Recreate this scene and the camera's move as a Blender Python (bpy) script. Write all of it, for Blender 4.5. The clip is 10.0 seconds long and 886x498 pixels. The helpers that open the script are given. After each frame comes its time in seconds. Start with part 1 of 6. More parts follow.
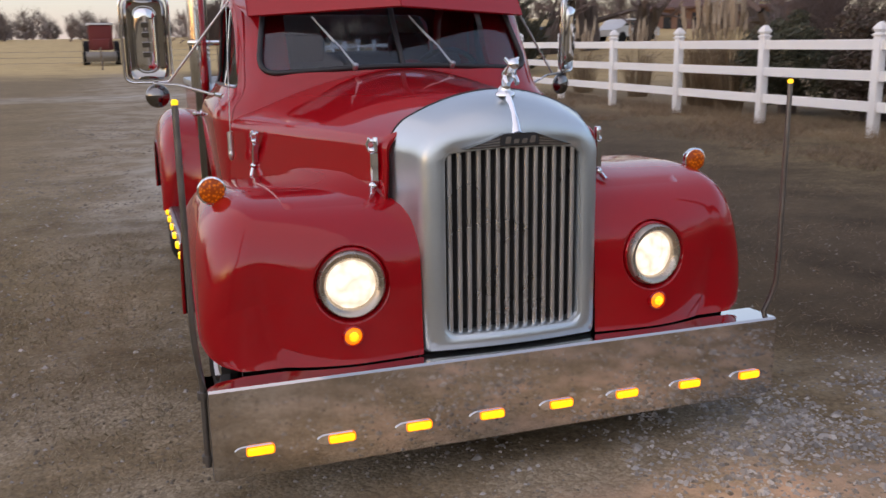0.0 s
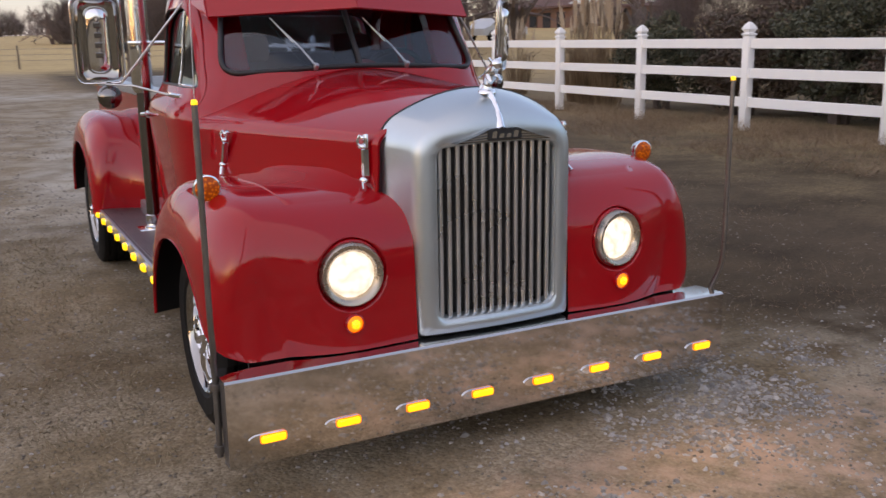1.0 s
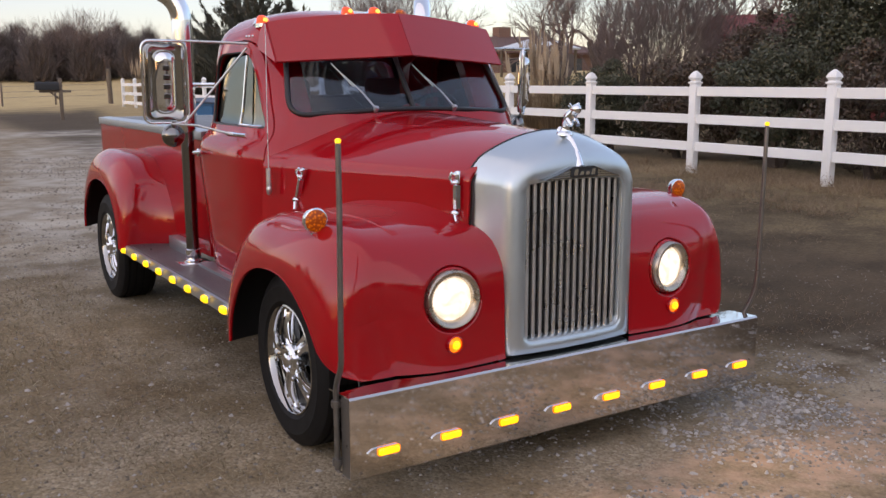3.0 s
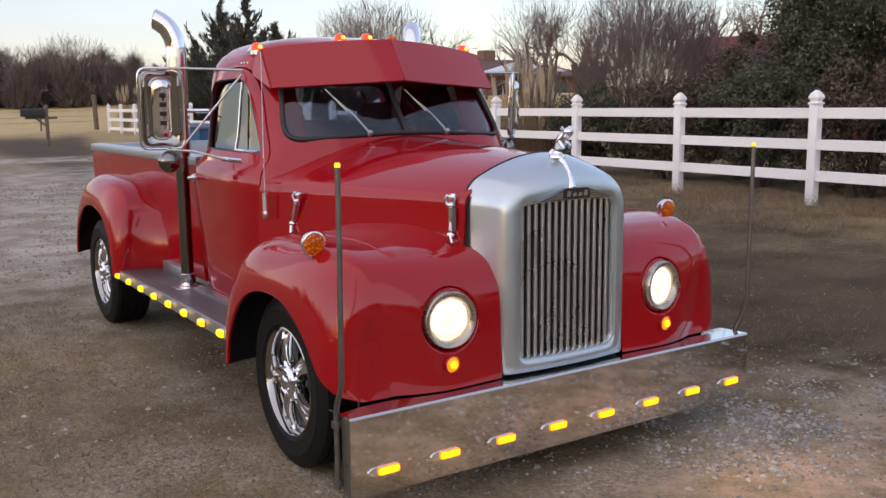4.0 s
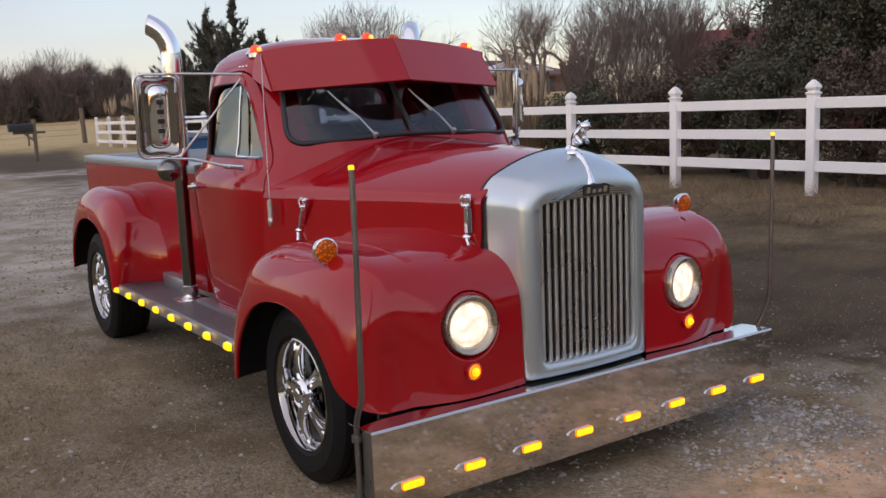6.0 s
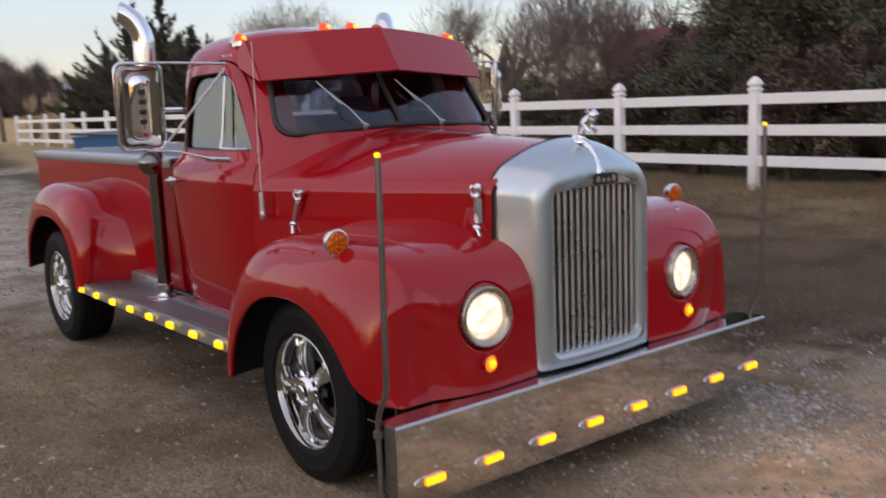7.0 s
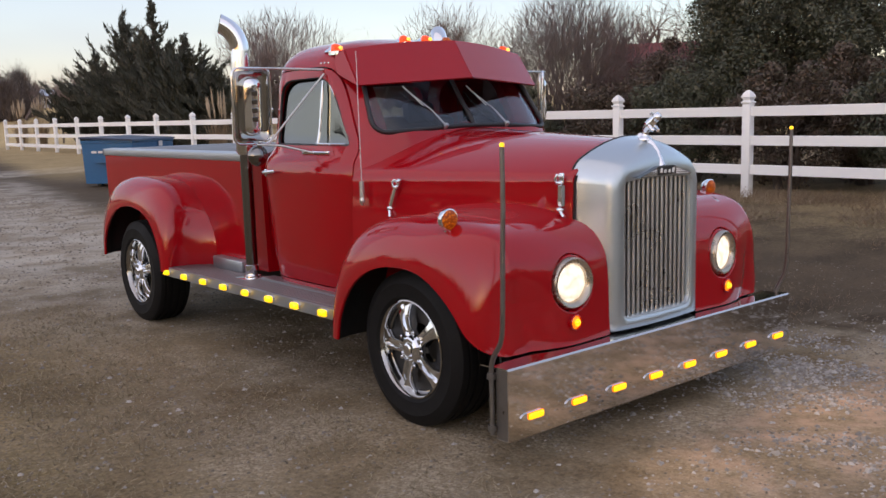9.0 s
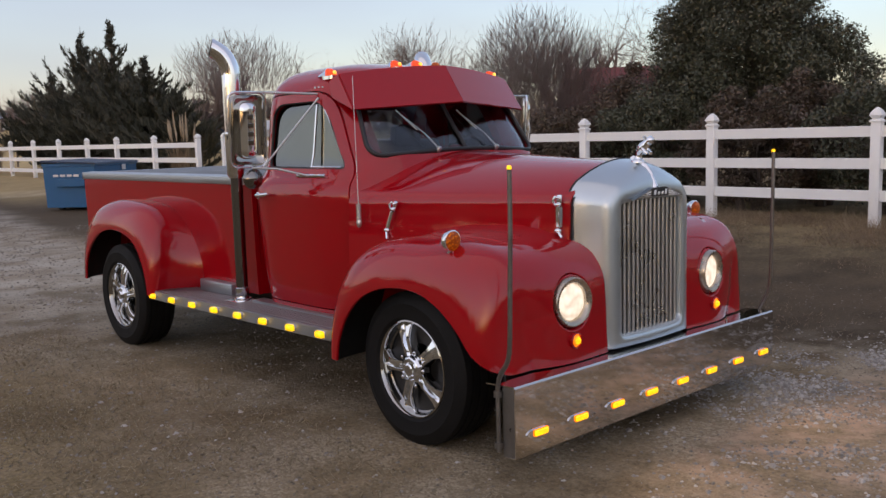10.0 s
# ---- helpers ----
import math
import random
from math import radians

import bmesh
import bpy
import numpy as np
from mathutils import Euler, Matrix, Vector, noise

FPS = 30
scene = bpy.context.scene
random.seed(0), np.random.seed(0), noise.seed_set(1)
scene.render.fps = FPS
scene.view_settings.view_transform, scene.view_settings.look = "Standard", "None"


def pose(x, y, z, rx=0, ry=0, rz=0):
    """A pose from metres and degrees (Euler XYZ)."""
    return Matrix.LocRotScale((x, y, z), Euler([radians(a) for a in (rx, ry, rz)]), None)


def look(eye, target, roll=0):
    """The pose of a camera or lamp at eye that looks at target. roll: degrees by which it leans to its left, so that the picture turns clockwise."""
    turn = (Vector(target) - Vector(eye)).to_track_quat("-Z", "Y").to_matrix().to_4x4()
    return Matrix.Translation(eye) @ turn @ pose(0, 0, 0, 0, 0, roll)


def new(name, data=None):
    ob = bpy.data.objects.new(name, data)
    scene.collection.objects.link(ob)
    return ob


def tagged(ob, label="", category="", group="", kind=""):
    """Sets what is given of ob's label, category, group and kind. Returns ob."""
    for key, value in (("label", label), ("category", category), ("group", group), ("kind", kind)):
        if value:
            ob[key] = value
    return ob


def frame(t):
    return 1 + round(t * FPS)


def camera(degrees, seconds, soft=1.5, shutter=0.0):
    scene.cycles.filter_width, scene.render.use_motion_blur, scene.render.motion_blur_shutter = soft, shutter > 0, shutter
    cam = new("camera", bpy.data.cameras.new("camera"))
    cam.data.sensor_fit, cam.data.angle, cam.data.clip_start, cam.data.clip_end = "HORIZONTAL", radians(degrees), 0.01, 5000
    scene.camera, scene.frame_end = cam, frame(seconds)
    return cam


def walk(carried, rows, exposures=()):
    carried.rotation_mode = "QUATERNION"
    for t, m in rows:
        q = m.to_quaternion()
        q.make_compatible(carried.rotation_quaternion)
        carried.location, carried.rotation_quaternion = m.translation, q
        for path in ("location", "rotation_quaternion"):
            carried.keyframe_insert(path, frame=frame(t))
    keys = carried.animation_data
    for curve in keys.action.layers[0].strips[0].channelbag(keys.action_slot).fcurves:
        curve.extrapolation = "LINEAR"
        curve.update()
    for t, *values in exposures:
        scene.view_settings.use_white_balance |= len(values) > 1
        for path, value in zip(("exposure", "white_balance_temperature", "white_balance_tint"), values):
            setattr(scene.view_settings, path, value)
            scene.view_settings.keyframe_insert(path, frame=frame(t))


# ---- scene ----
cam = camera(51.7, 10.0, shutter=0.4)
METRES, EYE, TILT, LEAN, TURN = 3.024, 1.5, -1.7, 0.0, -19.0
ROWS = [
    (0.0, 0.0, 0.0, 0.0, -0.27, -11.1, 1.39),
    (0.2, -0.0333, -0.0076, -0.0001, -2.36, -10.73, 1.39),
    (0.5, -0.0855, -0.0365, 0.0009, -5.25, -10.89, 2.28),
    (0.7, -0.1135, -0.0515, 0.0078, -6.64, -11.46, 2.3),
    (1.0, -0.1441, -0.0529, 0.005, -8.49, -11.4, 1.62),
    (1.2, -0.1665, -0.0462, 0.0056, -10.12, -11.62, 1.67),
    (1.5, -0.2038, -0.0246, 0.0066, -11.23, -11.45, 2.39),
    (1.7, -0.2275, -0.018, 0.0103, -12.86, -10.83, 1.99),
    (2.0, -0.2702, -0.0284, 0.0071, -13.66, -10.24, 1.7),
    (2.2, -0.3017, -0.0471, 0.0045, -13.76, -10.54, 1.38),
    (2.5, -0.34, -0.0804, 0.0084, -13.65, -9.83, 1.14),
    (2.7, -0.357, -0.0965, 0.0097, -13.26, -9.38, 0.77),
    (3.8, -0.3879, -0.1318, 0.013, -14.18, -7.68, 1.8),
    (4.0, -0.3903, -0.1301, 0.0127, -14.34, -7.5, 1.48),
    (4.5, -0.395, -0.1242, 0.0125, -14.44, -7.44, 0.85),
    (5.0, -0.3991, -0.1239, 0.0125, -14.48, -7.38, 0.49),
    (5.2, -0.4017, -0.1229, 0.013, -14.31, -7.49, 0.53),
    (6.3, -0.4183, -0.0457, 0.0074, -15.68, -7.34, 4.12),
    (6.5, -0.4341, -0.0256, 0.0075, -16.07, -7.36, 4.17),
    (6.8, -0.4728, -0.0187, 0.0048, -17.0, -7.15, 2.68),
    (7.0, -0.5043, -0.0276, 0.0017, -19.6, -7.69, 3.32),
    (7.2, -0.5341, -0.0443, 0.0012, -21.31, -8.93, 3.11),
    (7.5, -0.5732, -0.0626, 0.0033, -21.35, -8.11, 2.2),
    (7.8, -0.5991, -0.0958, 0.0027, -21.39, -7.12, 2.62),
    (8.0, -0.6135, -0.112, -0.0009, -21.22, -6.4, 2.68),
    (8.2, -0.6376, -0.1414, 0.003, -20.58, -5.84, 2.36),
    (8.5, -0.6649, -0.1554, -0.0013, -22.13, -6.41, 1.79),
    (8.8, -0.7134, -0.1703, -0.0073, -21.34, -6.91, 2.09),
    (9.0, -0.7419, -0.1773, -0.0094, -21.09, -7.08, 2.62),
    (9.2, -0.7652, -0.1791, -0.0094, -21.76, -6.58, 2.57),
    (9.5, -0.7902, -0.1825, -0.0076, -22.02, -5.35, 1.96),
    (9.8, -0.8049, -0.179, -0.0056, -23.34, -5.52, 2.54),
    (10.0, -0.8126, -0.1745, -0.006, -23.76, -5.79, 2.7),
]
walk_rows = [(t, pose(-1.26, -2.85, EYE, TILT, 0, 0) @ pose(0, 0, 0, 0, LEAN, TURN) @ pose(METRES * x, METRES * y, METRES * z, 90 + pitch, roll, yaw)) for t, x, y, z, yaw, pitch, roll in ROWS]
walk(cam, walk_rows, exposures=[(0.0, 2.82, 6980, 23), (2.5, 2.94, 6980, 23), (4.5, 2.94, 6980, 23), (5.0, 2.74, 6980, 23), (6.5, 2.70, 6980, 23), (9.5, 2.82, 6980, 23), (10.0, 2.50, 6980, 23)])

# ---------------------------------------------------------------- sky and light
SUN_EL, SUN_AZ = 3.5, 250.0
VEIL, VEIL_COLOUR = 0.72, (0.525, 0.58, 0.70)
world = bpy.data.worlds.new("dusk_sky")
scene.world = world
world.use_nodes = True
wn = world.node_tree
wn.nodes.clear()
sky = wn.nodes.new("ShaderNodeTexSky")
sky.sky_type = "NISHITA"
sky.sun_disc = False
sky.sun_elevation, sky.sun_rotation = radians(SUN_EL), radians(SUN_AZ)
sky.air_density, sky.dust_density, sky.ozone_density = 1.0, 0.6, 2.5
bg = wn.nodes.new("ShaderNodeBackground")
bg.inputs["Strength"].default_value = 0.15
wout = wn.nodes.new("ShaderNodeOutputWorld")
# a thin high veil of cloud evens out the clear sky's colours
veil_at = wn.nodes.new("ShaderNodeTexCoord")
veil_map = wn.nodes.new("ShaderNodeMapping")
veil_map.inputs["Scale"].default_value = (1.0, 1.0, 3.2)
veil_noise = wn.nodes.new("ShaderNodeTexNoise")
veil_noise.inputs["Scale"].default_value, veil_noise.inputs["Detail"].default_value, veil_noise.inputs["Roughness"].default_value = 1.6, 4.0, 0.5
veil_part = wn.nodes.new("ShaderNodeMapRange")
veil_part.inputs[1].default_value, veil_part.inputs[2].default_value = 0.3, 0.7
veil_part.inputs[3].default_value, veil_part.inputs[4].default_value = VEIL - 0.10, VEIL + 0.10
veil_mix = wn.nodes.new("ShaderNodeMix")
veil_mix.data_type = "RGBA"
veil_mix.inputs[7].default_value = (*VEIL_COLOUR, 1)
wn.links.new(veil_at.outputs["Generated"], veil_map.inputs["Vector"])
wn.links.new(veil_map.outputs["Vector"], veil_noise.inputs["Vector"])
wn.links.new(veil_noise.outputs["Fac"], veil_part.inputs[0])
wn.links.new(veil_part.outputs[0], veil_mix.inputs[0])
wn.links.new(sky.outputs[0], veil_mix.inputs[6])
wn.links.new(veil_mix.outputs[2], bg.inputs[0])
wn.links.new(bg.outputs[0], wout.inputs[0])

sun_data = bpy.data.lights.new("evening_sun", "SUN")
sun_data.energy, sun_data.angle, sun_data.color = 0.2, radians(175.0), (1.0, 0.83, 0.69)
sun_ob = new("evening_sun", sun_data)
az, el = radians(SUN_AZ), radians(SUN_EL)
sun_ob.matrix_world = look(Vector((math.sin(az) * math.cos(el), math.cos(az) * math.cos(el), math.sin(el))) * 50, (0, 0, 0))

HEAD_X, HEAD_Z = 0.580, 0.715
for side in (-1, 1):
    beam = bpy.data.lights.new("headlight_beam", "SPOT")
    beam.energy, beam.spot_size, beam.spot_blend, beam.color = 3.0, radians(100), 1.0, (1.0, 0.8, 0.55)
    beam.shadow_soft_size = 0.06
    ob = new("headlight_beam", beam)
    ob.matrix_world = look((side * HEAD_X, -0.09, HEAD_Z), (side * HEAD_X + 0.05, -1.2, 0.0))


# ---------------------------------------------------------------- materials
def node_mat(name):
    m = bpy.data.materials.new(name)
    m.use_nodes = True
    nt = m.node_tree
    b = nt.nodes["Principled BSDF"]
    return m, nt, b


def coords(nt, scale=1.0):
    tc = nt.nodes.new("ShaderNodeTexCoord")
    mp = nt.nodes.new("ShaderNodeMapping")
    mp.inputs["Scale"].default_value = (scale, scale, scale) if not isinstance(scale, tuple) else scale
    nt.links.new(tc.outputs["Object"], mp.inputs["Vector"])
    return mp.outputs["Vector"]


def noise_tex(nt, vec, scale, detail=4.0, rough=0.55):
    n = nt.nodes.new("ShaderNodeTexNoise")
    n.inputs["Scale"].default_value, n.inputs["Detail"].default_value, n.inputs["Roughness"].default_value = scale, detail, rough
    nt.links.new(vec, n.inputs["Vector"])
    return n.outputs["Fac"]


def ramp(nt, fac, stops):
    r = nt.nodes.new("ShaderNodeValToRGB")
    while len(r.color_ramp.elements) < len(stops):
        r.color_ramp.elements.new(0.5)
    for e, (p, c) in zip(r.color_ramp.elements, stops):
        e.position, e.color = p, (*c, 1) if len(c) == 3 else c
    nt.links.new(fac, r.inputs["Fac"])
    return r.outputs["Color"]


def mix(nt, fac, a, b, kind="MIX"):
    n = nt.nodes.new("ShaderNodeMix")
    n.data_type, n.blend_type = "RGBA", kind
    for sock, v in ((n.inputs[0], fac), (n.inputs[6], a), (n.inputs[7], b)):
        if isinstance(v, (int, float)):
            sock.default_value = v
        elif isinstance(v, tuple):
            sock.default_value = (*v, 1)
        else:
            nt.links.new(v, sock)
    return n.outputs[2]


def bump(nt, b, height, strength, dist):
    n = nt.nodes.new("ShaderNodeBump")
    n.inputs["Strength"].default_value, n.inputs["Distance"].default_value = strength, dist
    nt.links.new(height, n.inputs["Height"])
    nt.links.new(n.outputs["Normal"], b.inputs["Normal"])


def surface(name, c1, c2, rough=0.5, metal=0.0, scale=8.0, fine=90.0, bump_s=0.1, bump_d=0.002, coat=0.0, rough_var=0.1):
    """A plain surface with colour and gloss that vary at two scales."""
    m, nt, b = node_mat(name)
    v = coords(nt)
    big, small = noise_tex(nt, v, scale), noise_tex(nt, v, fine, 3.0)
    col = mix(nt, big, c1, c2)
    col = mix(nt, 0.25, col, ramp(nt, small, [(0.3, c1), (0.7, c2)]))
    nt.links.new(col, b.inputs["Base Color"])
    nt.links.new(ramp(nt, big, [(0.25, (max(rough - rough_var, 0),) * 3), (0.75, (min(rough + rough_var, 1),) * 3)]), b.inputs["Roughness"])
    b.inputs["Metallic"].default_value = metal
    b.inputs["Coat Weight"].default_value = coat
    b.inputs["Coat Roughness"].default_value = 0.045
    if bump_s:
        bump(nt, b, small, bump_s, bump_d)
    return m


def glow(name, colour, strength, base=None):
    m, nt, b = node_mat(name)
    v = coords(nt)
    dots = ramp(nt, noise_tex(nt, v, 45.0, 2.0), [(0.35, (0, 0, 0)), (0.6, (1, 1, 1))])
    nt.links.new(mix(nt, dots, tuple(0.55 * c for c in colour), colour), b.inputs["Emission Color"])
    b.inputs["Emission Strength"].default_value = strength
    b.inputs["Base Color"].default_value = (*(base or colour), 1)
    b.inputs["Roughness"].default_value = 0.15
    return m


RED = surface("red_paint", (0.325, 0.0026, 0.0062), (0.355, 0.0031, 0.0074), 0.5, 0.0, 3.0, 160.0, 0.0, 0.0004, 1.0, 0.04)
RED.node_tree.nodes["Principled BSDF"].inputs["Specular IOR Level"].default_value = 0.02
RED.node_tree.nodes["Principled BSDF"].inputs["Coat IOR"].default_value = 1.56
SILVER = surface("silver_paint", (0.50, 0.57, 0.605), (0.56, 0.63, 0.665), 0.33, 0.88, 4.0, 300.0, 0.03, 0.0004, 0.35, 0.04)
DARK_CHROME = surface("dark_chrome", (0.20, 0.20, 0.20), (0.26, 0.26, 0.26), 0.08, 1.0, 9.0, 200.0, 0.0, 0.001, 0.0, 0.03)
CHROME = surface("chrome", (0.77, 0.80, 0.83), (0.83, 0.86, 0.89), 0.05, 1.0, 9.0, 200.0, 0.0, 0.001, 0.0, 0.03)
BUMPER = surface("bumper_chrome", (0.60, 0.585, 0.57), (0.66, 0.645, 0.63), 0.045, 1.0, 2.5, 140.0, 0.004, 0.001, 0.0, 0.02)
BAR = surface("grille_bar_metal", (0.56, 0.57, 0.57), (0.64, 0.65, 0.65), 0.30, 0.9, 3.0, 30.0, 0.0, 0.001)
POLE = surface("pole_metal", (0.16, 0.15, 0.14), (0.25, 0.235, 0.22), 0.35, 0.8, 20.0, 90.0, 0.05, 0.001)
BEZEL = surface("bezel_metal", (0.40, 0.36, 0.30), (0.50, 0.455, 0.39), 0.30, 0.9, 12.0, 90.0, 0.02, 0.001)
RUBBER = surface("tyre_rubber", (0.006, 0.006, 0.0065), (0.012, 0.0118, 0.0118), 0.6, 0.0, 6.0, 80.0, 0.15, 0.002)
RUBBER.node_tree.nodes["Principled BSDF"].inputs["Specular IOR Level"].default_value = 0.15
BLACK = surface("black_paint", (0.008, 0.008, 0.008), (0.014, 0.014, 0.014), 0.55, 0.0, 5.0, 60.0, 0.1, 0.002)
GASKET = surface("black_gasket", (0.01, 0.01, 0.012), (0.016, 0.016, 0.018), 0.45, 0.0, 9.0, 60.0, 0.05, 0.001)
ALUMINIUM = surface("aluminium", (0.37, 0.41, 0.45), (0.48, 0.52, 0.56), 0.38, 0.9, 7.0, 140.0, 0.08, 0.001)
DECK = surface("ribbed_deck", (0.10, 0.092, 0.10), (0.15, 0.138, 0.148), 0.40, 0.8, 6.0, 90.0, 0.1, 0.001)
RIB = surface("deck_rib_metal", (0.22, 0.19, 0.205), (0.32, 0.28, 0.30), 0.36, 0.8, 6.0, 90.0, 0.08, 0.001)
COVER = surface("bed_cover_vinyl", (0.11, 0.115, 0.12), (0.16, 0.165, 0.17), 0.5, 0.0, 5.0, 120.0, 0.1, 0.001)
SEAT = surface("grey_upholstery", (0.10, 0.10, 0.11), (0.16, 0.16, 0.17), 0.8, 0.0, 12.0, 200.0, 0.2, 0.002)
SEAT_RED = surface("red_upholstery", (0.30, 0.02, 0.02), (0.36, 0.03, 0.03), 0.7, 0.0, 12.0, 200.0, 0.2, 0.002)
DASH = surface("dashboard_vinyl", (0.02, 0.02, 0.025), (0.035, 0.035, 0.04), 0.6, 0.0, 8.0, 120.0, 0.2, 0.002)
AMBER_LIT = glow("lit_amber_lens", (1.0, 0.56, 0.008), 0.26)
AMBER_ORANGE = glow("lit_orange_lens", (1.0, 0.22, 0.006), 0.20)
CAB_LIT = glow("lit_cab_lens", (1.0, 0.075, 0.004), 0.085)
BULB = glow("lit_bulb", (1.0, 0.42, 0.06), 0.38)


def headlight_mat():
    """Fluted sealed-beam glass: bright in the middle, cream towards the rim."""
    m, nt, b = node_mat("lit_headlight")
    v = coords(nt)
    vo = nt.nodes.new("ShaderNodeTexVoronoi")
    vo.inputs["Scale"].default_value = 34.0
    nt.links.new(v, vo.inputs["Vector"])
    col = ramp(nt, vo.outputs["Distance"], [(0.1, (1.0, 0.93, 0.78)), (0.5, (0.88, 0.77, 0.57)), (0.8, (0.62, 0.52, 0.36))])
    nt.links.new(col, b.inputs["Emission Color"])
    b.inputs["Emission Strength"].default_value = 0.18
    b.inputs["Base Color"].default_value = (0.5, 0.5, 0.48, 1)
    b.inputs["Roughness"].default_value = 0.1
    return m


HEAD_LIT = headlight_mat()


def amber_reflector():
    m, nt, b = node_mat("amber_reflector")
    v = coords(nt)
    vo = nt.nodes.new("ShaderNodeTexVoronoi")
    vo.inputs["Scale"].default_value = 90.0
    nt.links.new(v, vo.inputs["Vector"])
    col = ramp(nt, vo.outputs["Distance"], [(0.15, (0.80, 0.19, 0.004)), (0.55, (0.30, 0.048, 0.002))])
    nt.links.new(col, b.inputs["Base Color"])
    # a faint glow in the lens's own colour is added
    nt.links.new(col, b.inputs["Emission Color"])
    b.inputs["Emission Strength"].default_value = 0.025
    b.inputs["Roughness"].default_value = 0.35
    b.inputs["Specular IOR Level"].default_value = 0.25
    b.inputs["Coat Weight"].default_value = 0.15
    return m


AMBER = amber_reflector()


def glass(name, tint, gloss=0.0):
    m, nt, b = node_mat(name)
    b.inputs["Base Color"].default_value = (*tint, 1)
    b.inputs["Roughness"].default_value = 0.02
    b.inputs["Transmission Weight"].default_value = 1.0
    b.inputs["IOR"].default_value = 1.45
    if gloss:
        g = nt.nodes.new("ShaderNodeBsdfGlossy")
        g.inputs["Roughness"].default_value = 0.04
        v = coords(nt)
        nt.links.new(ramp(nt, noise_tex(nt, v, 3.0), [(0.3, (0.225, 0.265, 0.275)), (0.7, (0.265, 0.305, 0.315))]), g.inputs["Color"])
        mx = nt.nodes.new("ShaderNodeMixShader")
        mx.inputs[0].default_value = gloss
        nt.links.new(b.outputs[0], mx.inputs[1])
        nt.links.new(g.outputs[0], mx.inputs[2])
        nt.links.new(mx.outputs[0], nt.nodes["Material Output"].inputs["Surface"])
    return m


WINDSCREEN = glass("windscreen_glass", (0.46, 0.53, 0.62), 0.03)
SIDE_GLASS = glass("tinted_side_glass", (0.05, 0.055, 0.055), 0.55)


def mirror_mat():
    m, nt, b = node_mat("mirror_glass")
    b.inputs["Base Color"].default_value = (0.85, 0.86, 0.86, 1)
    b.inputs["Metallic"].default_value = 1.0
    b.inputs["Roughness"].default_value = 0.01
    return m


MIRROR = mirror_mat()
# chrome with dark reflections of ground and trees put into its colour
DIMMED_CHROME = surface("dimmed_chrome", (0.36, 0.355, 0.34), (0.44, 0.435, 0.42), 0.06, 1.0, 9.0, 200.0, 0.0, 0.001, 0.0, 0.03)
FENCE = surface("white_vinyl", (0.82, 0.83, 0.82), (0.88, 0.885, 0.875), 0.45, 0.0, 3.0, 50.0, 0.05, 0.002)
WOOD = surface("weathered_wood", (0.10, 0.075, 0.055), (0.20, 0.16, 0.12), 0.85, 0.0, 5.0, 60.0, 0.4, 0.006)
BARK = surface("grey_brown_bark", (0.055, 0.042, 0.035), (0.12, 0.095, 0.08), 0.9, 0.0, 4.0, 40.0, 0.3, 0.01)
TWIG = surface("dark_twig", (0.115, 0.084, 0.076), (0.205, 0.158, 0.145), 0.9, 0.0, 2.0, 30.0, 0.0)


def leaf_mat(name, c1, c2, c3):
    m, nt, b = node_mat(name)
    geo = nt.nodes.new("ShaderNodeNewGeometry")
    col = ramp(nt, geo.outputs["Random Per Island"], [(0.0, c1), (0.6, c2), (1.0, c3)])
    big = noise_tex(nt, coords(nt), 0.9, 2.0)
    nt.links.new(mix(nt, big, col, mix(nt, 1.0, col, (0.6, 0.6, 0.6), "MULTIPLY")), b.inputs["Base Color"])
    b.inputs["Roughness"].default_value = 0.55
    return m


LEAF = leaf_mat("evergreen_leaf", (0.042, 0.050, 0.029), (0.078, 0.088, 0.048), (0.150, 0.130, 0.080))
RUST_LEAF = leaf_mat("rusty_leaf", (0.074, 0.047, 0.033), (0.115, 0.076, 0.050), (0.074, 0.070, 0.040))
CEDAR = leaf_mat("cedar_needle", (0.028, 0.032, 0.020), (0.048, 0.052, 0.032), (0.085, 0.076, 0.048))
BROWN_GRASS = leaf_mat("brown_dead_grass", (0.15, 0.098, 0.058), (0.26, 0.178, 0.108), (0.38, 0.28, 0.175))
STRAW = leaf_mat("dry_straw", (0.22, 0.150, 0.085), (0.34, 0.245, 0.145), (0.46, 0.35, 0.22))
PLUME = leaf_mat("pampas_plume", (0.34, 0.25, 0.16), (0.45, 0.35, 0.24), (0.55, 0.45, 0.33))
STONE = leaf_mat("loose_stone", (0.19, 0.172, 0.150), (0.33, 0.306, 0.275), (0.54, 0.51, 0.47))
STONE_DULL = leaf_mat("dull_stone", (0.16, 0.128, 0.092), (0.18, 0.145, 0.105), (0.36, 0.32, 0.27))
MAT_GRASS = leaf_mat("matted_dead_grass", (0.14, 0.108, 0.058), (0.29, 0.232, 0.138), (0.50, 0.42, 0.28))
BLUE = surface("blue_paint", (0.002, 0.085, 0.21), (0.004, 0.110, 0.26), 0.45, 0.0, 4.0, 60.0, 0.1, 0.003)
BLUE_LID = surface("dark_blue_plastic", (0.004, 0.020, 0.055), (0.008, 0.030, 0.075), 0.5, 0.0, 4.0, 60.0, 0.1, 0.003)
BRICK = surface("brown_brick", (0.16, 0.085, 0.06), (0.24, 0.14, 0.10), 0.85, 0.0, 2.0, 12.0, 0.2, 0.01)
ROOF = surface("brown_shingle", (0.10, 0.055, 0.046), (0.15, 0.085, 0.07), 0.9, 0.0, 2.0, 10.0, 0.3, 0.02)
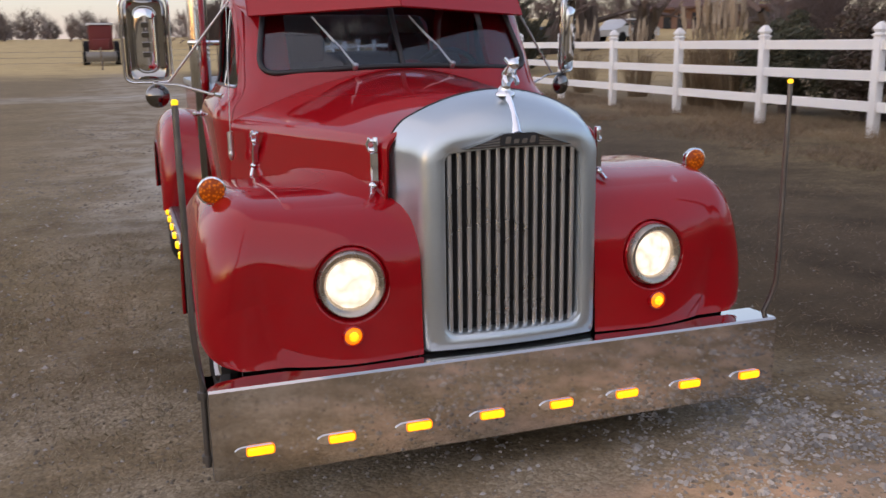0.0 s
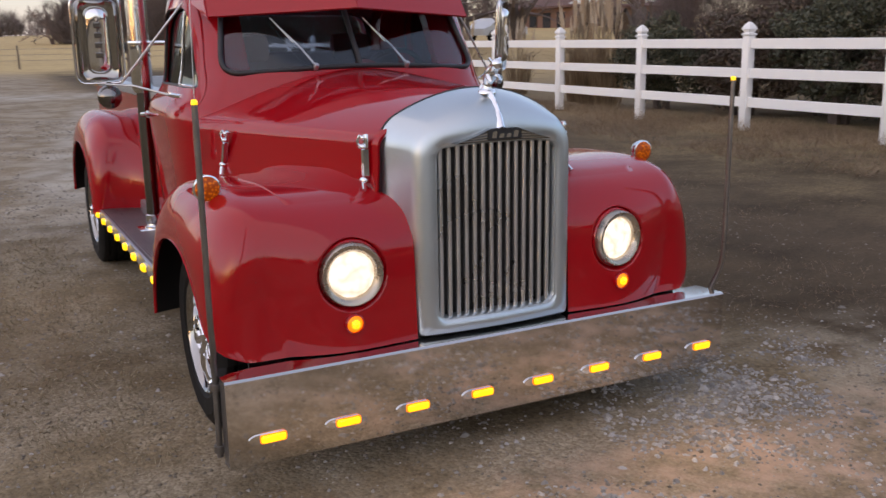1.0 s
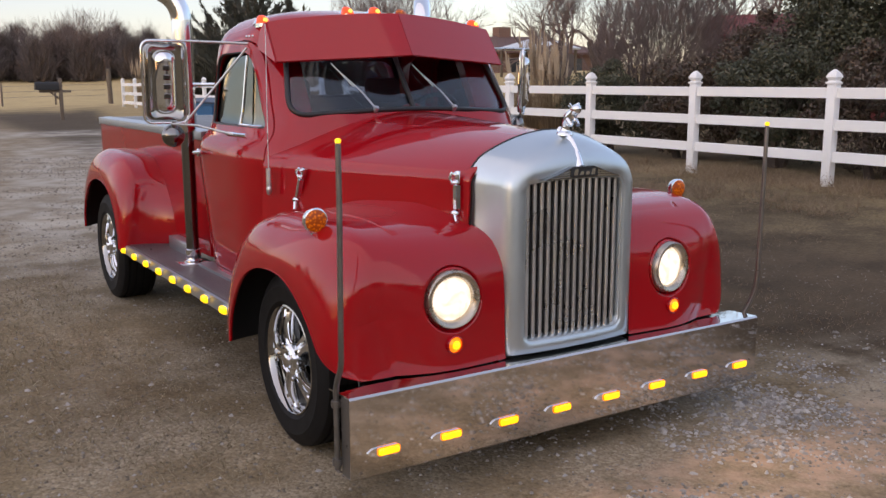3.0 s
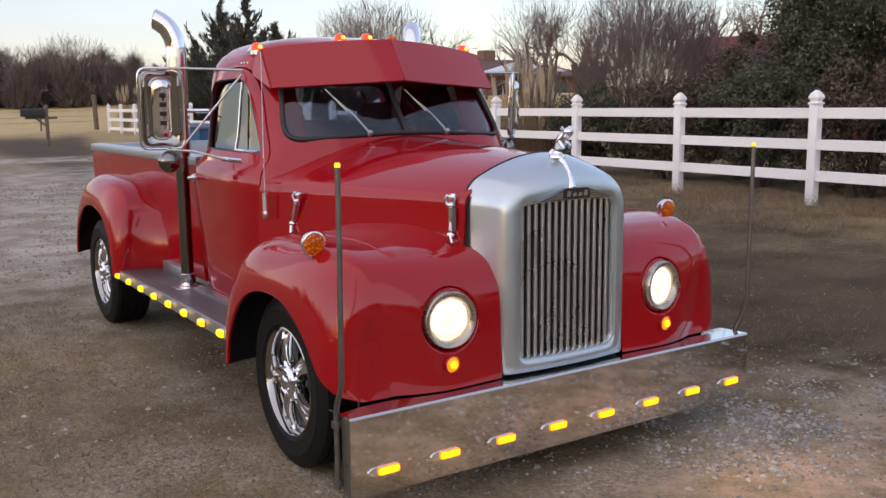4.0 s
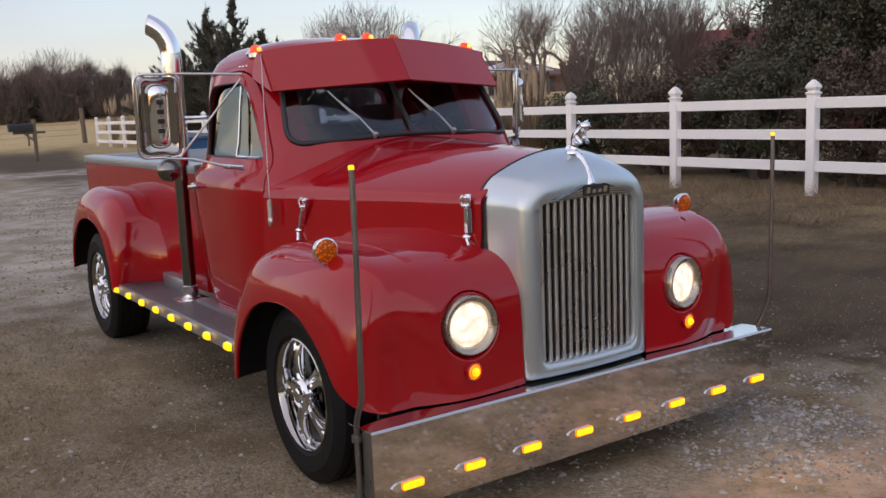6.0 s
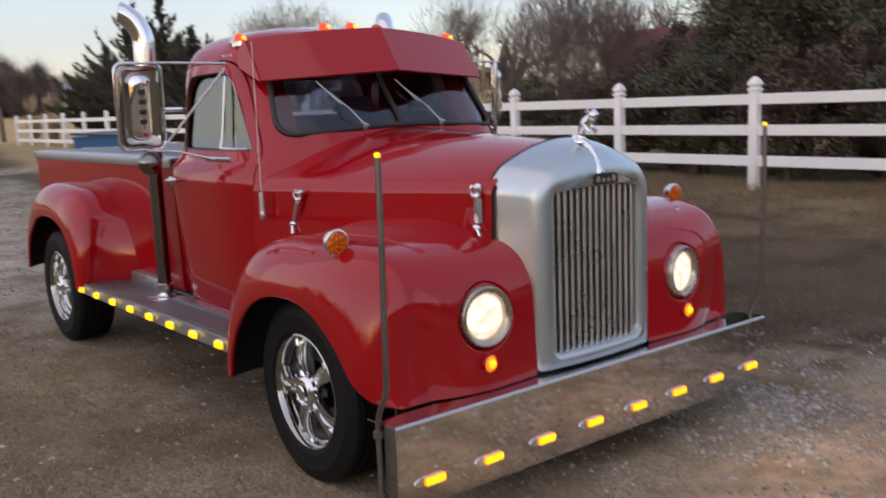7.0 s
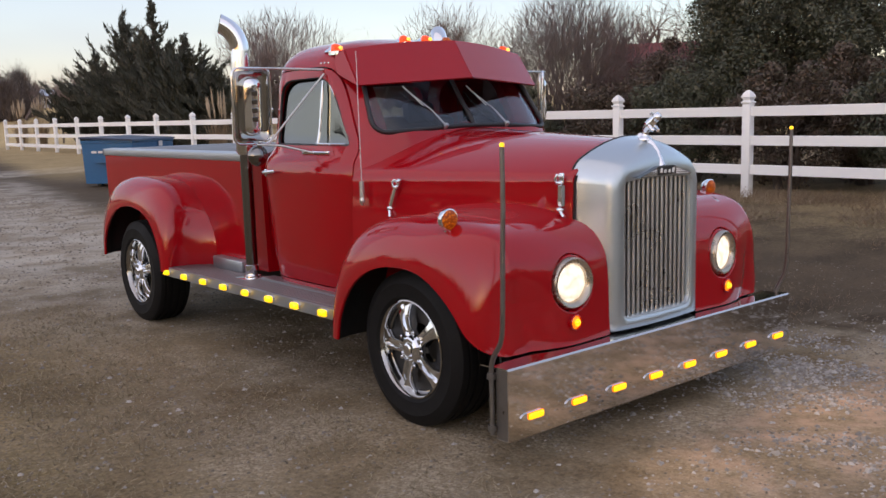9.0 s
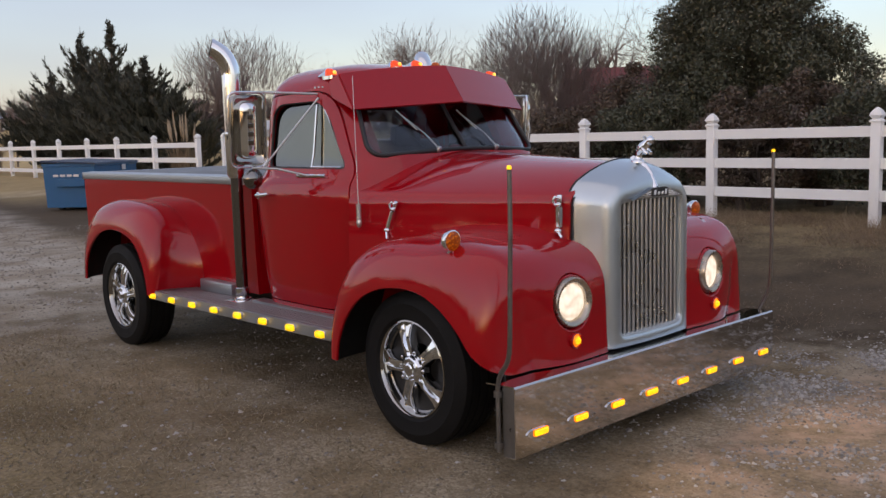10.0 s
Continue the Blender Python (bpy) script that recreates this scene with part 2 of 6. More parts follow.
BARN = surface("red_barn_siding", (0.12, 0.018, 0.016), (0.17, 0.03, 0.026), 0.8, 0.0, 2.0, 20.0, 0.3, 0.01)
WHITE = surface("white_metal", (0.55, 0.57, 0.58), (0.65, 0.67, 0.68), 0.4, 0.0, 3.0, 40.0, 0.05, 0.002)
PANE = surface("dark_window_pane", (0.03, 0.035, 0.04), (0.05, 0.055, 0.06), 0.1, 0.0, 2.0, 20.0, 0.0)


# the ground: gravel track, bare dirt, dead grass and tan field, by place
def ground_mat():
    m, nt, b = node_mat("dirt_and_gravel")
    tc = nt.nodes.new("ShaderNodeTexCoord")
    v = tc.outputs["Object"]
    sep = nt.nodes.new("ShaderNodeSeparateXYZ")
    nt.links.new(v, sep.inputs[0])

    def mth(op, a, c, clamp=False):
        n = nt.nodes.new("ShaderNodeMath")
        n.operation, n.use_clamp = op, clamp
        for sock, val in ((n.inputs[0], a), (n.inputs[1], c)):
            if isinstance(val, (int, float)):
                sock.default_value = val
            else:
                nt.links.new(val, sock)
        return n.outputs[0]

    def band(a, lo, hi):
        n = nt.nodes.new("ShaderNodeMapRange")
        n.interpolation_type = "SMOOTHSTEP"
        n.inputs[1].default_value, n.inputs[2].default_value = lo, hi
        nt.links.new(a, n.inputs[0])
        return n.outputs[0]

    x, y = sep.outputs[0], sep.outputs[1]
    wob = noise_tex(nt, v, 0.45, 4.0)
    wob2 = noise_tex(nt, v, 1.7, 5.0, 0.6)
    fine = noise_tex(nt, v, 38.0, 6.0, 0.7)
    mid = noise_tex(nt, v, 7.0, 6.0, 0.65)
    straw = noise_tex(nt, v, 14.0, 8.0, 0.75)
    peb = nt.nodes.new("ShaderNodeTexVoronoi")
    peb.inputs["Scale"].default_value = 62.0
    nt.links.new(v, peb.inputs["Vector"])
    peb2 = nt.nodes.new("ShaderNodeTexVoronoi")
    peb2.inputs["Scale"].default_value = 110.0
    nt.links.new(v, peb2.inputs["Vector"])
    dirt = ramp(nt, mid, [(0.25, (0.096, 0.067, 0.038)), (0.5, (0.190, 0.140, 0.084)), (0.75, (0.36, 0.275, 0.175))])
    dirt = mix(nt, 0.55, dirt, ramp(nt, fine, [(0.32, (0.042, 0.031, 0.018)), (0.68, (0.42, 0.33, 0.215))]))
    grav = ramp(nt, peb.outputs["Color"], [(0.1, (0.17, 0.146, 0.116)), (0.6, (0.33, 0.295, 0.245)), (0.95, (0.56, 0.52, 0.45))])
    grav = mix(nt, 0.5, grav, ramp(nt, peb2.outputs["Color"], [(0.2, (0.14, 0.118, 0.092)), (0.8, (0.43, 0.39, 0.33))]))
    grass = ramp(nt, fine, [(0.3, (0.085, 0.066, 0.036)), (0.5, (0.19, 0.150, 0.082)), (0.72, (0.37, 0.300, 0.175))])
    field = ramp(nt, mid, [(0.3, (0.40, 0.30, 0.15)), (0.7, (0.58, 0.45, 0.24))])
    # red earth with the headlights' warm glow put into its colour
    lit_red_earth = ramp(nt, mid, [(0.3, (0.24, 0.170, 0.132)), (0.7, (0.41, 0.305, 0.245))])
    # dirt mixed to a darker brown in a band between truck and fence
    dark_band = mth("MULTIPLY", mth("MULTIPLY", band(x, 1.1, 2.4), band(x, 8.8, 7.0)), 0.80)
    dirt = mix(nt, dark_band, dirt, (0.050, 0.036, 0.024))
    # farther off the single pebbles run together
    away = band(y, 6.0, 10.0)
    grav = mix(nt, away, grav, ramp(nt, mid, [(0.3, (0.29, 0.256, 0.21)), (0.7, (0.37, 0.33, 0.275))]))
    # gravel on the track: 5 m wide, patchy
    xx = mth("ADD", x, mth("MULTIPLY", wob, 2.4))
    track = mth("MULTIPLY", band(xx, -2.2, 0.0), band(xx, 3.0, 1.6))
    patch = band(wob2, 0.40, 0.62)
    gm = mth("MULTIPLY", track, mth("ADD", mth("MULTIPLY", patch, 0.55), 0.25), True)
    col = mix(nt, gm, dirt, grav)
    # bright loose gravel and red earth off the front corner
    lane = mth("SUBTRACT", x, mth("MULTIPLY", y, 0.16))
    lane = mth("ADD", lane, mth("MULTIPLY", wob, 0.7))
    road = mth("MULTIPLY", mth("MULTIPLY", band(lane, -2.5, -1.9), band(lane, 0.5, -0.4)), mth("MULTIPLY", band(y, 2.6, 6.0), band(y, 24.0, 19.0)))
    bend = mth("MULTIPLY", mth("MULTIPLY", band(y, 23.0, 24.2), band(mth("ADD", y, wob), 27.5, 26.0)), band(x, 7.5, 5.0))
    road = mth("MAXIMUM", road, bend)
    col = mix(nt, mth("MULTIPLY", road, mth("ADD", mth("MULTIPLY", patch, 0.50), 0.34)), col, mix(nt, 0.5, grav, (0.43, 0.42, 0.40)))
    near = mth("MULTIPLY", mth("MULTIPLY", band(x, 0.3, 1.0), band(x, 3.4, 1.9)), mth("MULTIPLY", band(y, -1.0, -0.4), band(y, 0.7, 0.2)))
    col = mix(nt, mth("MULTIPLY", near, mth("MULTIPLY", band(wob2, 0.42, 0.62), 0.65)), col, mix(nt, 0.4, grav, (0.33, 0.31, 0.275)))
    # where the red earth and its painted headlight glow lie
    earth = mth("MULTIPLY", mth("MULTIPLY", band(x, -1.1, 0.0), band(x, 2.2, 1.2)), mth("MULTIPLY", band(y, -1.8, -0.9), band(y, -0.15, -0.5)))
    col = mix(nt, mth("MULTIPLY", earth, mth("MULTIPLY", band(mid, 0.30, 0.6), band(wob2, 0.36, 0.6))), col, lit_red_earth)
    # dead grass left of the track and towards the fence
    gl = band(xx, 0.1, -1.4)
    gr = mth("MULTIPLY", band(xx, 5.2, 8.6), 0.9)
    gg = mth("MULTIPLY", mth("MULTIPLY", mth("MAXIMUM", gl, gr), mth("ADD", mth("MULTIPLY", band(wob2, 0.30, 0.58), 0.6), 0.4)), mth("MULTIPLY", mth("ADD", mth("MULTIPLY", band(straw, 0.38, 0.62), 0.65), 0.35), mth("SUBTRACT", 1.0, mth("MULTIPLY", away, 0.6))))
    col = mix(nt, gg, col, grass)
    far = mth("MAXIMUM", band(mth("ADD", y, mth("MULTIPLY", wob, 16.0)), 44.0, 60.0), band(x, 18.0, 28.0))
    verge = mth("MULTIPLY", band(lane, 0.0, 1.2), band(y, 18.0, 27.0))
    far = mth("MAXIMUM", far, mth("MULTIPLY", verge, 0.6))
    col = mix(nt, far, col, field)
    # worn and damp patches a metre or two across
    worn = noise_tex(nt, v, 0.85, 5.0, 0.6)
    col = mix(nt, mth("SUBTRACT", 1.0, mth("MULTIPLY", away, 0.65)), col, mix(nt, 1.0, col, ramp(nt, worn, [(0.34, (0.66, 0.64, 0.61)), (0.5, (1.0, 1.0, 1.0)), (0.66, (1.28, 1.26, 1.24))]), "MULTIPLY"))
    # darker, browner tone around the truck, a slight brown tint elsewhere
    col = mix(nt, 1.0, col, mix(nt, mth("MULTIPLY", band(mth("ADD", x, wob), 4.6, 2.6), mth("MULTIPLY", band(y, 9.0, 5.0), band(mth("ADD", y, mth("MULTIPLY", wob2, 0.6)), -0.9, 0.1))), (0.97, 0.935, 0.86), (0.86, 0.81, 0.695)), "MULTIPLY")
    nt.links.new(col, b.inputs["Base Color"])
    b.inputs["Roughness"].default_value = 0.95
    b.inputs["Specular IOR Level"].default_value = 0.2
    h = mth("ADD", mth("MULTIPLY", fine, 0.5), mth("MULTIPLY", peb.outputs["Distance"], -0.7))
    h = mth("ADD", h, mth("MULTIPLY", mid, 0.9))
    h = mth("MULTIPLY", h, mth("SUBTRACT", 1.0, mth("MULTIPLY", band(mth("ABSOLUTE", y, 0.0), 3.0, 9.0), 0.85)))
    bump(nt, b, h, 0.5, 0.011)
    return m


BRUSH = leaf_mat("brown_brush", (0.095, 0.074, 0.068), (0.155, 0.124, 0.112), (0.215, 0.172, 0.155))
GROUND = ground_mat()


# ---------------------------------------------------------------- mesh helpers
def part(name, bm, material, parent=None, label="", smooth=None, recalc=True):
    """Links a bmesh as one mesh object under a thing or a part."""
    if recalc:
        bmesh.ops.recalc_face_normals(bm, faces=bm.faces)
    me = bpy.data.meshes.new(name)
    bm.to_mesh(me)
    bm.free()
    me.materials.append(material)
    ob = new(name, me)
    if smooth is not None:
        me.shade_smooth()
        me.set_sharp_from_angle(angle=radians(smooth))
    ob.parent = parent
    if label:
        ob["label"] = label
    return ob


def soup(name, verts, faces, material, parent=None, label=""):
    me = bpy.data.meshes.new(name)
    me.from_pydata(verts, [], faces)
    me.materials.append(material)
    ob = new(name, me)
    ob.parent = parent
    if label:
        ob["label"] = label
    return ob


def thing(name, label, category, group="", kind="", at=(0, 0, 0)):
    ob = new(name)
    ob.location = at
    return tagged(ob, label, category, group, kind)


def box(bm, x0, x1, y0, y1, z0, z1, bevel=0.0, seg=2, m=None):
    r = bmesh.ops.create_cube(bm, size=1.0)
    vs = r["verts"]
    for v in vs:
        v.co = Vector(((x0 + x1) / 2 + v.co.x * (x1 - x0), (y0 + y1) / 2 + v.co.y * (y1 - y0), (z0 + z1) / 2 + v.co.z * (z1 - z0)))
        if m is not None:
            v.co = m @ v.co
    if bevel:
        es = list({e for v in vs for e in v.link_edges})
        bmesh.ops.bevel(bm, geom=es, offset=bevel, segments=seg, profile=0.5, affect="EDGES")
    return bm


def loft(bm, loops, closed=True, cap0=True, cap1=True):
    """Skins loops of equal length; closed: each loop closes on itself."""
    rows = [[bm.verts.new(p) for p in lp] for lp in loops]
    n = len(rows[0])
    for a, b in zip(rows, rows[1:]):
        for i in range(n if closed else n - 1):
            j = (i + 1) % n
            bm.faces.new((a[i], a[j], b[j], b[i]))
    if closed and cap0:
        bm.faces.new(rows[0][::-1])
    if closed and cap1:
        bm.faces.new(rows[-1])
    return rows


def lathe(bm, profile, m, seg=32, close=False):
    """Turns a profile of (radius, height) about z, placed by m."""
    loops = [[m @ Vector((r * math.cos(2 * math.pi * k / seg), r * math.sin(2 * math.pi * k / seg), h)) for k in range(seg)] for r, h in profile]
    if close:
        loops.append(loops[0])
    loft(bm, loops, True, not close, not close)
    if close:
        bmesh.ops.remove_doubles(bm, verts=bm.verts, dist=1e-6)
    return bm


def spline(ctrl, n):
    """A smooth curve through a few control points, n samples."""
    p = [np.array(c, float) for c in ctrl]
    p = [2 * p[0] - p[1]] + p + [2 * p[-1] - p[-2]]
    out = []
    for k in range(n):
        f = k / (n - 1) * (len(p) - 3)
        i = min(int(f), len(p) - 4)
        t = f - i
        a, b, c, d = p[i:i + 4]
        out.append(0.5 * (2 * b + (c - a) * t + (2 * a - 5 * b + 4 * c - d) * t * t + (3 * b - a - 3 * c + d) * t ** 3))
    return out


def tube(bm, pts, radius, seg=10):
    """A round tube along points; radius: a number or one per point."""
    pts = [Vector(p) for p in pts]
    loops, up = [], None
    for i, p in enumerate(pts):
        d = (pts[min(i + 1, len(pts) - 1)] - pts[max(i - 1, 0)]).normalized()
        if up is None:
            up = d.orthogonal().normalized()
        up = (up - d * up.dot(d)).normalized()
        side = d.cross(up)
        r = radius[i] if isinstance(radius, (list, tuple)) else radius
        loops.append([p + r * (math.cos(a) * up + math.sin(a) * side) for a in (2 * math.pi * k / seg for k in range(seg))])
    loft(bm, loops)
    return bm


def ball(bm, c, r, sx=1, sy=1, sz=1, seg=20):
    bmesh.ops.create_uvsphere(bm, u_segments=seg, v_segments=seg // 2, radius=1.0,
                              matrix=Matrix.Translation(c) @ Matrix.Diagonal((r * sx, r * sy, r * sz, 1)))
    return bm


def prism(bm, outline, axis, lo, hi):
    """Extrudes an outline of two coordinates along an axis."""
    def at(a, b, h):
        return {"x": (h, a, b), "y": (a, h, b), "z": (a, b, h)}[axis]
    loft(bm, [[at(a, b, lo) for a, b in outline], [at(a, b, hi) for a, b in outline]])
    return bm


def round_outline(pts, r, n=5):
    """Rounds the corners of a polygon of (a, b) points."""
    out = []
    for i, p in enumerate(pts):
        p, a, b = Vector(p), Vector(pts[i - 1]), Vector(pts[(i + 1) % len(pts)])
        rr = r[i] if isinstance(r, (list, tuple)) else r
        d0, d1 = (a - p), (b - p)
        s, e = p + d0.normalized() * min(rr, d0.length * 0.49), p + d1.normalized() * min(rr, d1.length * 0.49)
        for k in range(n + 1):
            t = k / n
            out.append(tuple((1 - t) ** 2 * s + 2 * t * (1 - t) * p + t * t * e))
    return out


def carved(bm, cutters, op="DIFFERENCE"):
    """The solid in bm, cut by (or, with INTERSECT, kept inside) each cutter; gives a new bmesh."""
    bmesh.ops.recalc_face_normals(bm, faces=bm.faces)
    me = bpy.data.meshes.new("solid")
    bm.to_mesh(me)
    bm.free()
    ob = new("solid", me)
    temps = []
    for c in cutters:
        bmesh.ops.recalc_face_normals(c, faces=c.faces)
        cm = bpy.data.meshes.new("cutter")
        c.to_mesh(cm)
        c.free()
        co = new("cutter", cm)
        temps.append(co)
        md = ob.modifiers.new("cut", "BOOLEAN")
        md.object, md.operation, md.solver = co, op, "EXACT"
    dg = bpy.context.evaluated_depsgraph_get()
    dg.update()
    res = bpy.data.meshes.new_from_object(ob.evaluated_get(dg))
    out = bmesh.new()
    out.from_mesh(res)
    for o in temps + [ob]:
        bpy.data.objects.remove(o)
    bpy.data.meshes.remove(res)
    return out


def curve_at(zs, vals, z):
    """Smooth value at z through (zs, vals)."""
    zs, vals = np.array(zs, float), np.array(vals, float)
    g = np.gradient(vals, zs)
    i = int(np.clip(np.searchsorted(zs, z) - 1, 0, len(zs) - 2))
    h = zs[i + 1] - zs[i]
    t = (z - zs[i]) / h
    return float((2 * t ** 3 - 3 * t * t + 1) * vals[i] + (t ** 3 - 2 * t * t + t) * h * g[i] + (3 * t * t - 2 * t ** 3) * vals[i + 1] + (t ** 3 - t * t) * h * g[i + 1])


# ---------------------------------------------------------------- ground
def ground_z(x, y):
    def sm(a, lo, hi):
        t = np.clip((a - lo) / (hi - lo), 0, 1)
        return t * t * (3 - 2 * t)
    return 0.12 * sm(x, 3.0, 9.0) + 0.25 * sm(y, 6.0, 45.0) + 2.6 * sm(y, 46.0, 140.0) + 2.0 * sm(x, 12.0, 45.0) + 0.012 * np.sin(x * 1.3 + 0.6) * np.sin(y * 0.9) * sm(np.hypot(x, y - 2.5), 1.5, 5.0)


def axis_steps(lo, hi, fine_lo, fine_hi, step):
    out = list(np.arange(fine_lo, fine_hi + 1e-6, step))
    s, a = step, fine_hi
    while a < hi:
        s *= 1.25
        a += s
        out.append(min(a, hi))
    s, a = step, fine_lo
    while a > lo:
        s *= 1.25
        a -= s
        out.insert(0, max(a, lo))
    return np.array(out)


gx, gy = axis_steps(-900, 900, -6, 10, 0.25), axis_steps(-900, 1200, -5, 14, 0.25)
GX, GY = np.meshgrid(gx, gy, indexing="ij")
GZ = ground_z(GX, GY)
verts = np.stack([GX, GY, GZ], -1).reshape(-1, 3).tolist()
nx, ny = len(gx), len(gy)
faces = [(i * ny + j, (i + 1) * ny + j, (i + 1) * ny + j + 1, i * ny + j + 1) for i in range(nx - 1) for j in range(ny - 1)]
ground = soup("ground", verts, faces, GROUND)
ground.data.shade_smooth()
tagged(ground, "brown dirt and gravel yard with patches of dead grass", "ground", kind="structure")


def on_ground(x, y):
    return float(ground_z(np.float64(x), np.float64(y)))


# ---------------------------------------------------------------- the truck
truck = thing("pickup_truck", "glossy red custom pickup truck with silver grille and chrome bumper", "truck")


# grille shell: loops of one count, from the opening outward and back
def shell_loop(hw, z0, zs, crown, y, rb, rt, n=8):
    """Half width, bottom, shoulder height, height of the crown above it, place, corner radii."""
    pts = []
    for k in range(n + 1):
        pts.append((-hw + rb + 2 * (hw - rb) * k / n, z0))
    for k in range(1, n + 1):
        a = -math.pi / 2 + math.pi / 2 * k / n
        pts.append((hw - rb + rb * math.cos(a), z0 + rb + rb * math.sin(a)))
    for k in range(1, n):
        pts.append((hw, z0 + rb + (zs - rt - z0 - rb) * k / n))
    for k in range(n + 1):
        a = math.pi / 2 * k / n
        pts.append((hw - rt + rt * math.cos(a), zs - rt + rt * math.sin(a)))
    for k in range(1, 2 * n):
        pts.append((hw - rt - 2 * (hw - rt) * k / (2 * n), zs))
    for k in range(n + 1):
        a = math.pi / 2 + math.pi / 2 * k / n
        pts.append((-hw + rt + rt * math.cos(a), zs - rt + rt * math.sin(a)))
    for k in range(1, n):
        pts.append((-hw, zs - rt - (zs - rt - z0 - rb) * k / n))
    for k in range(n):
        a = math.pi + math.pi / 2 * k / n
        pts.append((-hw + rb + rb * math.cos(a), z0 + rb + rb * math.sin(a)))
    out = []
    for px, pz in pts:
        f = max(0.0, (pz - (z0 + zs) / 2) / (zs - (z0 + zs) / 2))
        yy = y(px, pz) if callable(y) else y
        out.append((px, yy, pz + crown * f * f * (1 - (px / hw) ** 2)))
    return out


def bow(y):
    return lambda px, pz: y + 0.22 * px * px


bm = bmesh.new()
loft(bm, [
    shell_loop(0.249, 0.507, 1.132, 0.012, 0.075, 0.040, 0.03),
    shell_loop(0.251, 0.505, 1.135, 0.012, bow(0.016), 0.040, 0.03),
    shell_loop(0.254, 0.502, 1.138, 0.012, bow(0.0105), 0.043, 0.034),
    shell_loop(0.263, 0.494, 1.147, 0.013, bow(0.0095), 0.048, 0.045),
    shell_loop(0.265, 0.492, 1.149, 0.014, bow(0.0075), 0.050, 0.05),
    shell_loop(0.269, 0.489, 1.153, 0.016, bow(0.0050), 0.052, 0.06),
    shell_loop(0.290, 0.470, 1.168, 0.026, bow(0.0040), 0.040, 0.08),
    shell_loop(0.318, 0.451, 1.184, 0.047, bow(0.008), 0.015, 0.08),
    shell_loop(0.331, 0.445, 1.191, 0.075, bow(0.026), 0.02, 0.075),
    shell_loop(0.339, 0.445, 1.195, 0.100, bow(0.053), 0.02, 0.07),
    shell_loop(0.347, 0.445, 1.198, 0.118, bow(0.090), 0.02, 0.07),
    shell_loop(0.368, 0.445, 1.201, 0.130, bow(0.140), 0.02, 0.07),
    shell_loop(0.395, 0.445, 1.204, 0.134, bow(0.190), 0.02, 0.07),
    shell_loop(0.380, 0.475, 1.190, 0.132, bow(0.191), 0.02, 0.07),
], True, False, False)
shell = part("grille_shell", bm, SILVER, truck, "satin silver radiator shell", smooth=50)
bm = bmesh.new()
tube(bm, [p for p in shell_loop(0.395, 0.445, 1.204, 0.134, bow(0.197), 0.02, 0.07) if p[2] > 0.98], 0.0048, 6)
part("hood_seal", bm, BLACK, shell, "black rubber seal against the hood", smooth=60)
bm = bmesh.new()
box(bm, -0.255, 0.255, 0.085, 0.10, 0.495, 1.16)
part("radiator", bm, BLACK, shell, "black radiator core behind the bars")
# black strip added to keep the gap over the bumper dark
bm = bmesh.new()
box(bm, -0.345, 0.345, 0.075, 0.090, 0.405, 0.470, 0.003)
part("gap_strip", bm, BLACK, shell, "black strip added in the dark gap under the radiator shell")
NBAR = 14
for k in range(NBAR):
    bx = -0.249 + 0.498 * (k + 0.5) / NBAR
    bm = bmesh.new()
    prism(bm, round_outline([(bx - 0.0090, 0.038), (bx + 0.0090, 0.038), (bx + 0.0090, 0.056), (bx - 0.0090, 0.056)], 0.0085, 4), "z", 0.505, 1.145)
    part("grille_bar", bm, BAR, shell, smooth=40)
# winged emblem plate and centre strap
bm = bmesh.new()
wing = [(-0.200, 1.1530), (-0.160, 1.1650), (-0.120, 1.1770), (-0.085, 1.1900), (-0.055, 1.2010), (0.055, 1.2010), (0.085, 1.1900), (0.120, 1.1770), (0.160, 1.1650), (0.200, 1.1530), (0.060, 1.1560), (-0.060, 1.1560)]
prism(bm, wing, "y", -0.020, 0.020)
emblem = part("emblem", bm, DARK_CHROME, shell, "winged metal emblem with plain bars", smooth=30)
bm = bmesh.new()
prism(bm, round_outline([(-0.074, 1.1600), (0.074, 1.1620), (0.066, 1.2000), (-0.066, 1.1980)], 0.010, 4), "y", -0.0225, -0.018)
part("emblem_shield", bm, BLACK, shell, "small black shield")
for k in range(4):
    ex = -0.046 + 0.030 * k
    bm = bmesh.new()
    prism(bm, round_outline([(ex - 0.010, 1.1670), (ex + 0.010, 1.1670), (ex + 0.014, 1.1670 + (0.024 if k % 3 == 0 else 0.015)), (ex - 0.004, 1.1670 + (0.024 if k % 3 == 0 else 0.015))], 0.004, 3), "y", -0.026, -0.022)
    part("emblem_bar", bm, CHROME, shell, "plain raised silver bar")
for s in (-1, 1):
    for k in range(3):
        bm = bmesh.new()
        prism(bm, [(s * 0.072, 1.1600 + 0.010 * k), (s * (0.172 - 0.028 * k), 1.1570 + 0.009 * k), (s * (0.172 - 0.028 * k), 1.1600 + 0.009 * k), (s * 0.072, 1.1655 + 0.010 * k)], "y", -0.023, -0.018)
        part("emblem_feather", bm, CHROME, shell)
bm = bmesh.new()
sp = spline([(0.145, 1.338), (0.100, 1.322), (0.060, 1.285), (0.028, 1.240), (0.004, 1.190)], 14)
loops = []
for k, (sy, sz) in enumerate(sp):
    w = 0.011 + 0.010 * (k / 13) ** 2
    loops.append([(-w, sy, sz), (-w * 0.7, sy - 0.010, sz + 0.012), (0, sy - 0.014, sz + 0.016), (w * 0.7, sy - 0.010, sz + 0.012), (w, sy, sz)])
loft(bm, loops)
part("strap", bm, CHROME, shell, "chrome strap", smooth=50)
